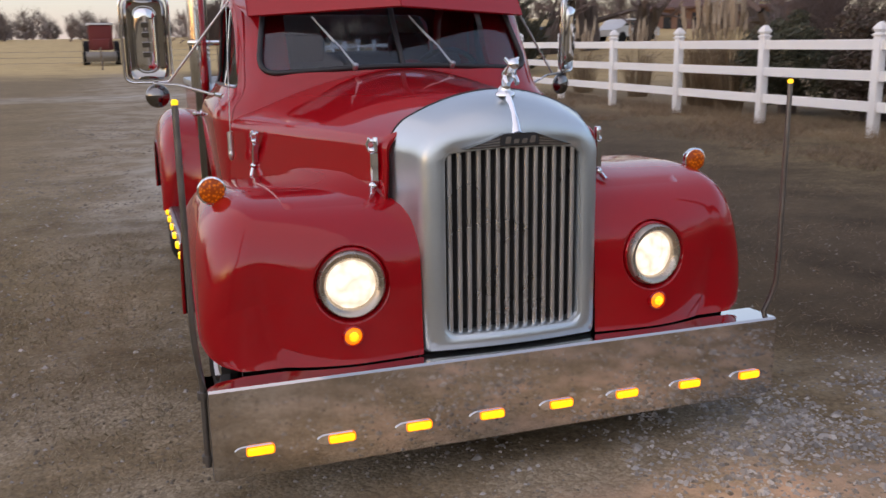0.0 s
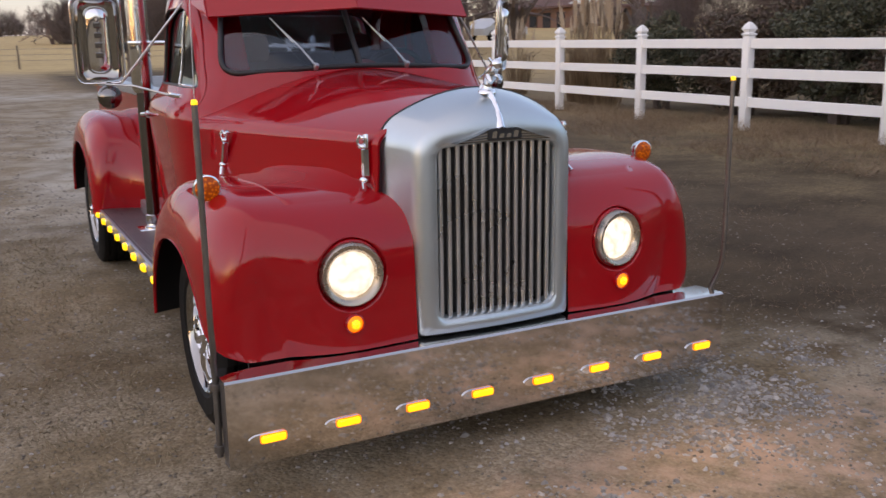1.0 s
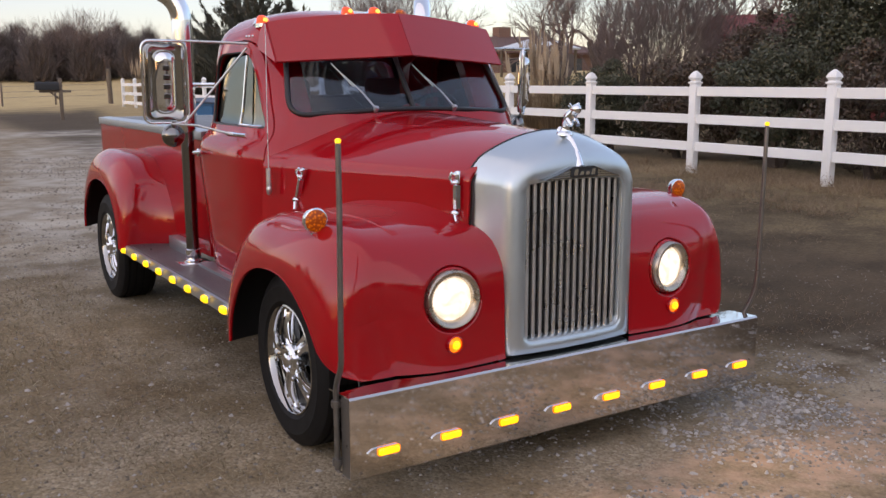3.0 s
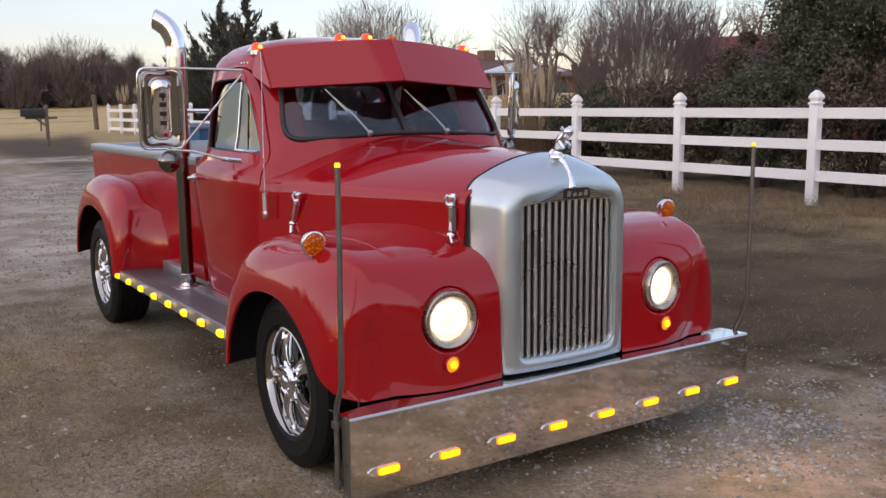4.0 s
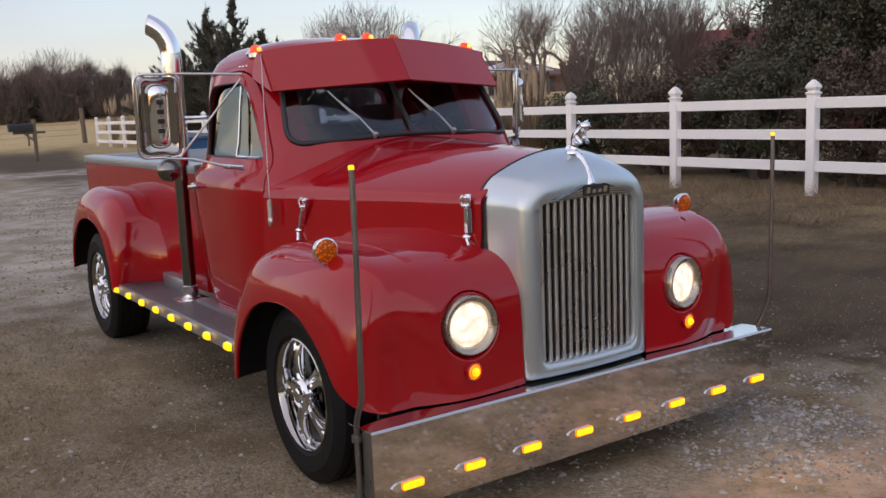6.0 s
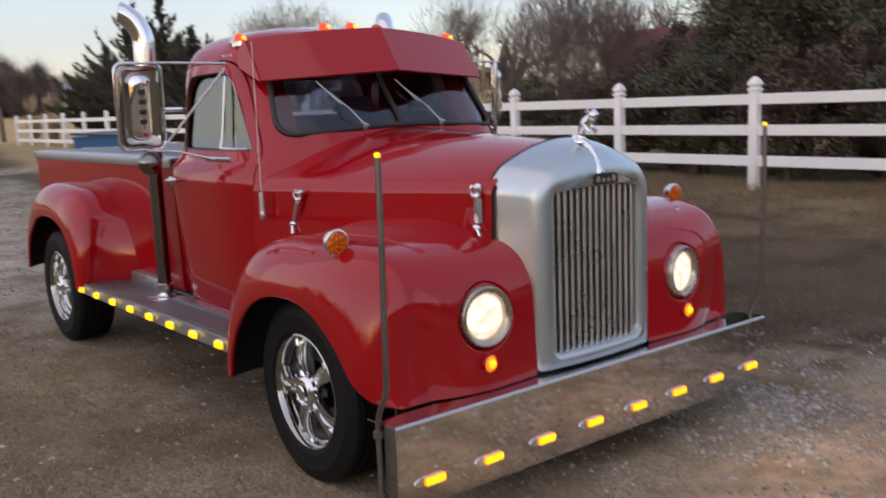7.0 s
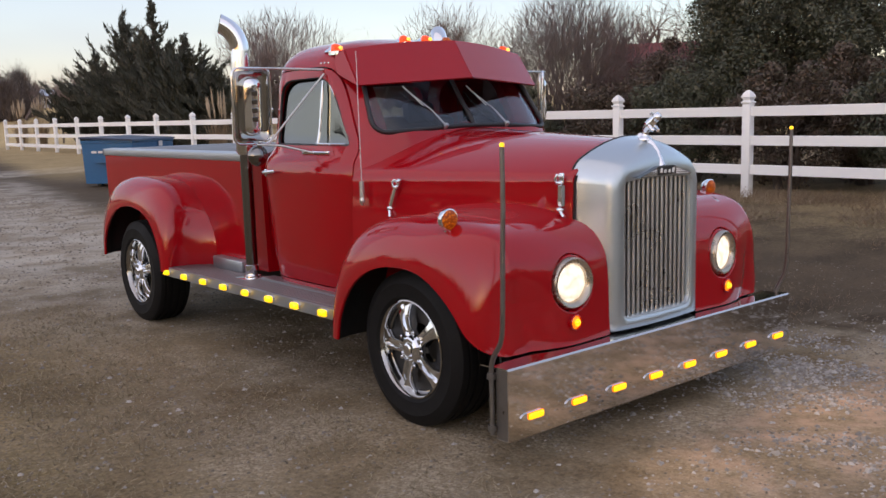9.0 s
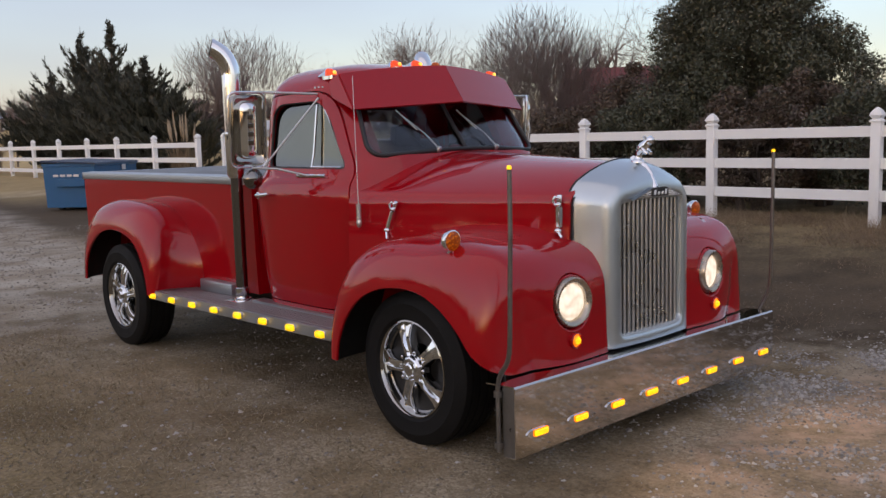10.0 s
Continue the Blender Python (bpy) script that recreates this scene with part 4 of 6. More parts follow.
for s in (-1, 1):
    b = pontoon(s, F_PROF, F_ARCH, 0.335, 1.074, f_round, f_shift, F_ROWS, F_COLS, nose=0.12, sink=(HEAD_X, HEAD_Z, 0.131, 0.042))
    fender = part("front_fender", b, RED, truck, "swollen red front fender", smooth=55)
    # black sheet added so the open gap under the fender looks shaded
    bm = bmesh.new()
    box(bm, *sorted((s * 0.345, s * 0.95)), 0.120, 0.135, 0.36, 0.50, 0.003)
    part("gap_sheet", bm, BLACK, fender, "black sheet added to darken the gap above the bumper")
    # inner well
    bm = bmesh.new()
    box(bm, *sorted((s * 0.58, s * 0.62)), 0.16, 1.26, 0.20, 0.88)
    part("wheel_well", bm, BLACK, fender, "black inner wheel well")
    part("fender_liner", liner(s, F_PROF, F_ARCH, 0.60, 1.074), BLACK, fender, "black fender liner", smooth=50)
    # raised shelf panel between fender and hood
    bpy.context.view_layer.update()
    skin_ob = fender.evaluated_get(bpy.context.evaluated_depsgraph_get())

    def skin_z(x, y):
        hit, place, _, _ = skin_ob.ray_cast((x, y, 1.5), (0, 0, -1))
        return place.z if hit else 0.95

    bm = bmesh.new()
    rows = []
    for k in range(25):
        y = 0.176 + 0.85 * k / 24
        xi = hood_w(max(y, 0.2)) - 0.015
        xo = 0.765 + 0.05 * min(1.0, (y - 0.176) / 0.40) - 0.22 * max(0.0, (y - 0.60) / 0.43) ** 1.6
        lip = 0.0045 if k else -0.002
        row = []
        for q in range(11):
            u = q / 10
            x = s * (xi + (xo - xi) * u)
            row.append((x, y, skin_z(x, y) + lip + 0.035 * min(1.0, k / 8) * (1 - u) ** 4))
        row.append((s * (xo + 0.004), y, skin_z(s * xo, y) - 0.004))
        rows.append(row)
    loft(bm, rows, False)
    part("fender_shelf", bm, RED, fender, "red filler panel beside the hood", smooth=50)
    # headlight
    hm = Matrix.Translation((s * HEAD_X, 0.068, HEAD_Z)) @ Matrix.Rotation(radians(90), 4, "X") @ Matrix.Rotation(radians(s * 6), 4, "Y")
    bm = bmesh.new()
    lathe(bm, [(0.124, -0.03), (0.123, 0.004), (0.118, 0.010), (0.112, 0.008), (0.106, -0.02)], hm, 40, True)
    head = part("headlight", bm, RED, truck, "lit round headlight", smooth=50)
    bm = bmesh.new()
    lathe(bm, [(0.116, 0.002), (0.115, 0.028), (0.109, 0.038), (0.097, 0.036), (0.085, 0.022), (0.083, 0.004)], hm, 40, True)
    part("bezel", bm, BEZEL, head, "dull bronze bezel ring", smooth=50)
    bm = bmesh.new()
    lathe(bm, [(0.085, 0.008)] + [(0.085 * math.cos(a), 0.008 + 0.020 * math.sin(a)) for a in np.linspace(0.1, 1.45, 7)], hm, 32)
    part("lens", bm, HEAD_LIT, head, "lit warm white lens", smooth=60)
    # turn lamp
    tm = Matrix.Translation((s * 0.588, 0.027, 0.543)) @ Matrix.Rotation(radians(90), 4, "X")
    bm = bmesh.new()
    lathe(bm, [(0.036, -0.01), (0.036, 0.008), (0.031, 0.012), (0.029, 0.0)], tm, 24, True)
    turn = part("turn_lamp", bm, RED, truck, "lit round amber turn lamp", smooth=50)
    bm = bmesh.new()
    lathe(bm, [(0.031, 0.0)] + [(0.031 * math.cos(a), 0.016 * math.sin(a)) for a in np.linspace(0.2, 1.4, 5)], tm, 20)
    part("lens", bm, AMBER_ORANGE, turn, "lit orange lens", smooth=60)
    bm = bmesh.new()
    ball(bm, (s * 0.588, 0.014, 0.543), 0.017, seg=14)
    part("bulb", bm, AMBER_LIT, turn, "glowing amber bulb", smooth=80)
    # amber marker on the fender
    am = Matrix.Translation((s * 0.985, 0.40, 1.008)) @ Matrix.Rotation(radians(90), 4, "X")
    bm = bmesh.new()
    lathe(bm, [(0.020, -0.045), (0.040, -0.035), (0.050, -0.012), (0.050, 0.004), (0.045, 0.006)], am, 28)
    marker = part("fender_marker", bm, CHROME, truck, "amber reflector marker on chrome stalk", smooth=50)
    bm = bmesh.new()
    lathe(bm, [(0.045, 0.004)] + [(0.045 * math.cos(a), 0.004 + 0.014 * math.sin(a)) for a in np.linspace(0.2, 1.45, 6)], am, 28)
    part("lens", bm, AMBER, marker, "amber honeycomb lens", smooth=60)
    bm = bmesh.new()
    tube(bm, [(s * 0.985, 0.42, 0.92), (s * 0.985, 0.415, 0.97)], 0.012, 10)
    part("stalk", bm, CHROME, marker, smooth=60)

R_PROF = [(3.365, 0.440), (3.352, 0.60), (3.364, 0.77), (3.425, 0.925), (3.590, 1.030), (3.83, 1.066), (4.10, 1.066), (4.35, 1.010), (4.515, 0.885), (4.595, 0.72), (4.600, 0.57), (4.580, 0.455)]
R_ARCH = [(3.415, 0.440), (3.430, 0.54), (3.470, 0.65), (3.545, 0.755), (3.66, 0.825), (3.82, 0.860), (3.98, 0.862), (4.15, 0.830), (4.30, 0.755), (4.40, 0.66), (4.455, 0.56), (4.475, 0.455)]


def r_round(f):
    return 0.05 + 0.10 * math.sin(math.pi * min(1.0, max(0.0, f))) ** 0.8


def r_shift(f, u):
    w = max(0.0, 1 - f / 0.32)
    k = (1 - u) ** 2
    return (-0.30 * k * w * w * (3 - 2 * w) * min(1.0, 0.35 + 3.0 * f), -0.02 * k)


for s in (-1, 1):
    b = pontoon(s, R_PROF, R_ARCH, 0.715, 1.046, r_round, r_shift, list(np.linspace(0, 1, 65)), list(np.linspace(0, 1, 17)))
    rf = part("rear_fender", b, RED, truck, "bulging red rear fender", smooth=55)
    bm = bmesh.new()
    box(bm, *sorted((s * 0.68, s * 0.70)), 3.40, 4.55, 0.35, 1.0)
    part("wheel_well", bm, BLACK, rf, "black inner wheel well")
    part("fender_liner", liner(s, R_PROF, R_ARCH, 0.70, 1.046), BLACK, rf, "black fender liner", smooth=50)


# ---------------------------------------------------------------- bed
bm = bmesh.new()
box(bm, -0.69, 0.69, 2.51, 5.13, 0.60, 0.64)
bed = part("bed", bm, BLACK, truck, "plain red pickup bed")
for s in (-1, 1):
    bm = bmesh.new()
    side = [(0.720, 0.50), (0.728, 0.80), (0.735, 1.205), (0.700, 1.205), (0.690, 0.50)]
    loft(bm, [[(s * a, y, z) for a, z in side] for y in (2.50, 3.2, 4.2, 5.17)])
    part("bed_side", bm, RED, bed, "plain red side panel", smooth=30)
for y in (2.50, 5.14):
    bm = bmesh.new()
    box(bm, -0.69, 0.69, y, y + 0.03, 0.50, 1.205)
    part("bed_end", bm, RED, bed, "red end panel")
for s in (-1, 1):
    bm = bmesh.new()
    prism(bm, round_outline([(s * 0.745, 1.200), (s * 0.745, 1.250), (s * 0.655, 1.258), (s * 0.655, 1.246), (s * 0.73, 1.238), (s * 0.73, 1.200)], 0.004, 2), "y", 2.50, 5.185)
    part("bed_rail", bm, ALUMINIUM, bed, "bright aluminium bed rail", smooth=30)
bm = bmesh.new()
box(bm, -0.745, 0.745, 5.165, 5.19, 1.195, 1.252, 0.004)
part("bed_rail", bm, ALUMINIUM, bed, "bright aluminium bed rail", smooth=30)
bm = bmesh.new()
box(bm, -0.655, 0.655, 2.52, 5.16, 1.225, 1.250, 0.006)
part("bed_cover", bm, COVER, bed, "grey flat bed cover", smooth=30)

# ---------------------------------------------------------------- chassis and running boards
bm = bmesh.new()
for s in (-1, 1):
    box(bm, *sorted((s * 0.38, s * 0.46)), 0.15, 5.0, 0.36, 0.50)
for y in (0.70, 2.0, 4.04):
    box(bm, -0.70, 0.70, y - 0.05, y + 0.05, 0.33, 0.42)
part("chassis", bm, BLACK, truck, "black chassis rails")
BOARD = ((1.25, 0.470, 1.016), (3.44, 0.455, 1.008))
for s in (-1, 1):
    bm = bmesh.new()
    loft(bm, [[(s * 0.74, y, z + 0.012), (s * (e - 0.010), y, z + 0.012), (s * e, y, z + 0.004), (s * e, y, z - 0.044), (s * (e - 0.015), y, z - 0.046), (s * (e - 0.020), y, z - 0.012), (s * 0.74, y, z - 0.012)]
              for y, z, e in BOARD])
    board = part("running_board", bm, DECK, truck, "ribbed metal running board with amber lamps", smooth=30)
    for k in range(17):
        x = 0.755 + 0.0143 * k
        bm = bmesh.new()
        loft(bm, [[(s * (x - 0.004), y, z + 0.011), (s * (x + 0.004), y, z + 0.011), (s * (x + 0.0025), y, z + 0.018), (s * (x - 0.0025), y, z + 0.018)] for y, z, e in BOARD])
        part("rib", bm, RIB, board)
    bm = bmesh.new()
    loft(bm, [[(s * (e - 0.008), y, z + 0.015), (s * (e + 0.004), y, z + 0.012), (s * (e + 0.005), y, z - 0.047), (s * (e + 0.001), y, z - 0.047)] for y, z, e in BOARD])
    part("edge_strip", bm, ALUMINIUM, board, "bright edge strip")
    for k in range(8):
        y = 1.395 + (3.385 - 1.395) * k / 7
        z = 0.449 + (0.435 - 0.449) * k / 7
        e = 1.016 + (1.008 - 1.016) * (y - 1.25) / 2.19
        bm = bmesh.new()
        prism(bm, round_outline([(y - 0.042, z - 0.021), (y + 0.042, z - 0.021), (y + 0.042, z + 0.021), (y - 0.042, z + 0.021)], 0.014, 3), "x", *sorted((s * (e + 0.003), s * (e + 0.012))))
        lamp = part("edge_lamp", bm, CHROME, board, "lit amber edge lamp", smooth=30)
        bm = bmesh.new()
        loft(bm, [[(s * xx, y + (a - y) * q, z + (c - z) * q) for a, c in round_outline([(y - 0.036, z - 0.018), (y + 0.036, z - 0.018), (y + 0.036, z + 0.018), (y - 0.036, z + 0.018)], 0.012, 3)] for xx, q in ((e + 0.010, 1.0), (e + 0.024, 0.92), (e + 0.030, 0.7))])
        lens_ob = part("edge_lens", bm, AMBER_LIT, board, smooth=50)
    # tread plate box against the bed
    bm = bmesh.new()
    box(bm, *sorted((s * 0.72, s * 0.79)), 2.72, 3.14, 0.470, 0.550, 0.006)
    part("tread_plate", bm, ALUMINIUM, board, "small bright tread plate step", smooth=30)
    bm = bmesh.new()
    box(bm, *sorted((s * 0.74, s * 0.83)), 1.42, 2.40, 0.473, 0.493)
    part("sill_plate", bm, ALUMINIUM, board, "bright sill plate")

# ---------------------------------------------------------------- bumper
bm = bmesh.new()
sec = [(-0.045, 0.440), (-0.052, 0.432), (-0.052, 0.135), (-0.046, 0.129), (0.02, 0.129), (0.02, 0.133), (-0.042, 0.136), (-0.046, 0.142), (-0.046, 0.426), (-0.040, 0.433), (0.115, 0.428), (0.115, 0.433), (-0.037, 0.440)]
loft(bm, [[(x, a, b) for a, b in sec] for x in np.linspace(-1.078, 1.078, 9)])
bumper = part("bumper", bm, BUMPER, truck, "deep polished chrome bumper with amber lamps", smooth=25)
for s in (-1, 1):
    bm = bmesh.new()
    prism(bm, [(-0.046, 0.135), (-0.046, 0.438), (0.02, 0.434), (0.02, 0.132)], "x", *sorted((s * 1.070, s * 1.0765)))
    part("bumper_end", bm, POLE, bumper, "dull bumper end plate")
for k in range(8):
    x = -0.937 + 1.889 * k / 7
    bm = bmesh.new()
    prism(bm, round_outline([(x - 0.080, 0.222), (x - 0.056, 0.206), (x + 0.056, 0.206), (x + 0.056, 0.238), (x - 0.056, 0.238)], 0.012, 4), "y", -0.058, -0.050)
    part("bumper_lamp", bm, CHROME, bumper, "lit amber bumper lamp in chrome base", smooth=30)
    bm = bmesh.new()
    loft(bm, [[(x + 0.010 + (a - x) * q, yy, 0.222 + (c - 0.222) * q) for a, c in round_outline([(x - 0.044, 0.209), (x + 0.044, 0.209), (x + 0.044, 0.235), (x - 0.044, 0.235)], 0.010, 3)] for yy, q in ((-0.056, 1.0), (-0.066, 0.95), (-0.071, 0.75))])
    part("bumper_lens", bm, AMBER_LIT, bumper, "lit amber lens", smooth=50)
    # thin glowing rim added for the orange halo round the lit lens
    bm = bmesh.new()
    loft(bm, [[(x + 0.010 + (a - x) * q, yy, 0.222 + (c - 0.222) * q) for a, c in round_outline([(x - 0.047, 0.206), (x + 0.047, 0.206), (x + 0.047, 0.238), (x - 0.047, 0.238)], 0.011, 3)] for yy, q in ((-0.056, 1.0), (-0.062, 0.985))])
    part("lens_halo", bm, AMBER_ORANGE, bumper, "glowing orange rim added for the lens halo", smooth=50)
for s in (-1, 1):
    bm = bmesh.new()
    tx, ty = (-1.112, -0.074) if s < 0 else (1.083, -0.036)
    bx = 1.110 if s < 0 else 1.088
    pts = spline([(s * 1.088, 0.035, 0.15), (s * 1.088, 0.035, 0.30), (s * 1.088, 0.035, 0.43), (s * (0.7 * 1.088 + 0.3 * bx), 0.010, 0.49), (s * (0.3 * 1.088 + 0.7 * bx), ty * 0.55, 0.56), (s * bx, ty * 0.8, 0.66), (0.6 * s * bx + 0.4 * tx, ty * 0.9, 0.90), (tx, ty, 1.12), (tx, ty, 1.34)], 34)
    tube(bm, pts, [0.0108 - (0.0014 if s > 0 else 0.0010) * k / (len(pts) - 1) for k in range(len(pts))], 10)
    for z in (0.18, 0.40):
        lathe(bm, [(0.019, -0.012), (0.019, 0.012)], Matrix.Translation((s * 1.088, 0.035, z)), 12)
    guide = part("guide_pole", bm, POLE, bumper, "thin dull metal guide pole", smooth=60)
    bm = bmesh.new()
    lathe(bm, [(0.0100, 1.336), (0.0105, 1.347), (0.006, 1.352)], Matrix.Translation((tx, ty, 0)), 12)
    part("pole_tip_lamp", bm, AMBER_LIT, bumper, "lit amber pole tip", smooth=50)


# ---------------------------------------------------------------- wheels
def wheel(s, cx, cy, cz, R, width, rim_r, turn):
    m = Matrix.Translation((cx, cy, cz)) @ Matrix.Rotation(s * math.pi / 2, 4, "Y")
    h = width / 2
    bm = bmesh.new()
    lathe(bm, [(rim_r * 0.94, -h * 0.9), (rim_r * 0.94, h * 0.45), (rim_r * 0.5, h * 0.40), (rim_r * 0.5, -h * 0.5)], m, 32, True)
    w = part("wheel", bm, BLACK, truck, "five-spoke chrome wheel with black tyre", smooth=40)
    bm = bmesh.new()
    pr = [(rim_r, -h * 0.85), (rim_r + 0.02, -h * 0.97), ((rim_r + R) / 2, -h), (R - 0.03, -h * 0.92), (R - 0.006, -h * 0.80)]
    for g in (-0.55, -0.2, 0.2, 0.55):
        pr += [(R, (g - 0.06) * h), (R - 0.010, (g - 0.05) * h), (R - 0.010, (g + 0.05) * h), (R, (g + 0.06) * h)]
    pr += [(R - 0.006, h * 0.80), (R - 0.03, h * 0.92), (R - 0.045, h * 0.955), ((rim_r + R) / 2 + 0.012, h * 1.01), ((rim_r + R) / 2, h * 0.995), (rim_r + 0.02, h * 0.97), (rim_r, h * 0.85)]
    lathe(bm, pr, m, 64, True)
    part("tyre", bm, RUBBER, w, "black rubber tyre", smooth=35)
    bm = bmesh.new()
    lathe(bm, [(rim_r + 0.004, h * 0.80), (rim_r + 0.004, h * 0.91), (rim_r - 0.002, h * 0.93), (rim_r - 0.010, h * 0.86), (rim_r - 0.018, h * 0.50), (rim_r - 0.012, h * 0.40)], m, 48, True)
    part("rim", bm, DIMMED_CHROME, w, "polished rim lip", smooth=40)
    ts = [0.0, 0.12, 0.25, 0.40, 0.55, 0.68, 0.78, 0.86, 0.93, 1.0]
    ws = [0.036, 0.033, 0.031, 0.030, 0.032, 0.037, 0.044, 0.052, 0.062, 0.076]
    for k in range(5):
        a0 = 2 * math.pi * k / 5 + radians(turn)
        bm = bmesh.new()
        loops = []
        for t, wid in zip(ts, ws):
            r = 0.048 + (rim_r - 0.007 - 0.048) * t
            top = h * (0.80 + 0.09 * math.sin(math.pi * t) - 0.10 * t * t)
            dip = 0.020 * max(0.0, math.sin(math.pi * min(1.0, max(0.0, (t - 0.08) / 0.80)))) ** 0.5 + 0.001
            half = [(wid, -0.050), (wid * 0.985, -0.010), (max(wid * 0.86, wid - 0.007), 0.0), (0.0135, 0.002), (0.0085, -dip), (0.0, -dip - 0.002)]
            row = [(-u, dh) for u, dh in half] + [(u, dh) for u, dh in half[-2::-1]]
            loops.append([m @ Vector((r * math.cos(a0 + u / r), r * math.sin(a0 + u / r), top + dh)) for u, dh in row])
        loft(bm, loops)
        part("spoke", bm, CHROME, w, smooth=48)
    bm = bmesh.new()
    lathe(bm, [(rim_r - 0.012, -h * 0.2), (rim_r - 0.030, -h * 0.2), (rim_r - 0.024, h * 0.55), (rim_r - 0.012, h * 0.60)], m, 40, True)
    part("rim_barrel", bm, DARK_CHROME, w, "dark inside of the rim", smooth=40)
    bm = bmesh.new()
    lathe(bm, [(0.080, h * 0.45), (0.070, h * 0.86), (0.062, h * 0.95), (0.054, h * 0.98), (0.050, h * 0.93), (0.036, h * 0.94), (0.032, h * 1.03), (0.024, h * 1.06), (0.0, h * 1.06)], m, 10)
    part("hub_cap", bm, CHROME, w, "faceted chrome hub cap", smooth=20)
    for k in range(5):
        a = 2 * math.pi * (k + 0.5) / 5 + radians(turn)
        bm = bmesh.new()
        lathe(bm, [(0.011, h * 0.70), (0.011, h * 0.88), (0.006, h * 0.91)], m @ Matrix.Translation((0.084 * math.cos(a), 0.084 * math.sin(a), 0)), 6)
        part("lug_nut", bm, CHROME, w, smooth=30)
    return w


for s in (-1, 1):
    wheel(s, s * 0.860, 0.715, 0.368, 0.376, 0.270, 0.234, 90)
    wheel(s, s * 0.860, 3.985, 0.370, 0.378, 0.270, 0.234, 66)

# ---------------------------------------------------------------- stacks
for s in (-1, 1):
    px, py = (-0.818, 2.53) if s < 0 else (0.79, 2.53)
    back = Vector((-0.90, 0.43, 0)) if s < 0 else Vector((0.50, 0.866, 0))
    bm = bmesh.new()
    tube(bm, [(px, py, z) for z in (0.47, 0.8, 1.10, 1.27)], 0.038, 24)
    pipe = part("exhaust_pipe", bm, DARK_CHROME, truck, "tall chrome exhaust pipe with turned-back tip", smooth=50)
    bm = bmesh.new()
    pts = [Vector((px, py, z)) for z in (1.25, 1.27, 1.5, 1.80, 1.88)] + [Vector((px, py, 0)) + back * q[0] + Vector((0, 0, q[1])) for q in spline([(0.0, 1.885), (0.008, 1.930), (0.034, 1.985), (0.072, 2.022), (0.112, 2.045)], 12)]
    tube(bm, pts, [0.044] + [0.057] * (len(pts) - 1), 24)
    e = pts[-1]
    d = (pts[-1] - pts[-2]).normalized()
    cut = (back + Vector((0, 0, 0.25))).normalized()
    for v in bm.verts:
        if (v.co - e).dot(d) > -0.004:
            v.co -= d * ((v.co - e).dot(cut) / d.dot(cut))
    part("upper_pipe", bm, CHROME, pipe, "polished upper pipe with swept tip", smooth=50)
    # the pipe is solid: a black disc stands for its shaded hollow
    bm = bmesh.new()
    tube(bm, [e - d * 0.01, e + d * 0.003], 0.051, 20)
    for v in bm.verts:
        k = (v.co - e).dot(d)
        v.co -= d * ((v.co - e - d * k).dot(cut) / d.dot(cut))
    part("pipe_mouth", bm, BLACK, pipe, "black disc for the dark hollow of the pipe")
    bm = bmesh.new()
    lathe(bm, [(0.054, 0.470), (0.054, 0.490), (0.042, 0.495), (0.046, 0.515), (0.046, 0.555), (0.039, 0.560)], Matrix.Translation((px, py, 0)), 24)
    box(bm, *sorted((px - 0.09, px + 0.09)), py - 0.08, py + 0.08, 0.468, 0.480, 0.004)
    part("pipe_foot", bm, CHROME, pipe, "chrome pipe foot clamp", smooth=40)
    bm = bmesh.new()
    z = 1.52
    lathe(bm, [(0.059, z - 0.012), (0.063, z), (0.059, z + 0.012)], Matrix.Translation((px, py, 0)), 24)
    tube(bm, [(px - s * 0.045, py - 0.02, z), (s * 0.68, 2.40, z)], 0.012, 8)
    part("pipe_clamp", bm, CHROME, pipe, smooth=40)

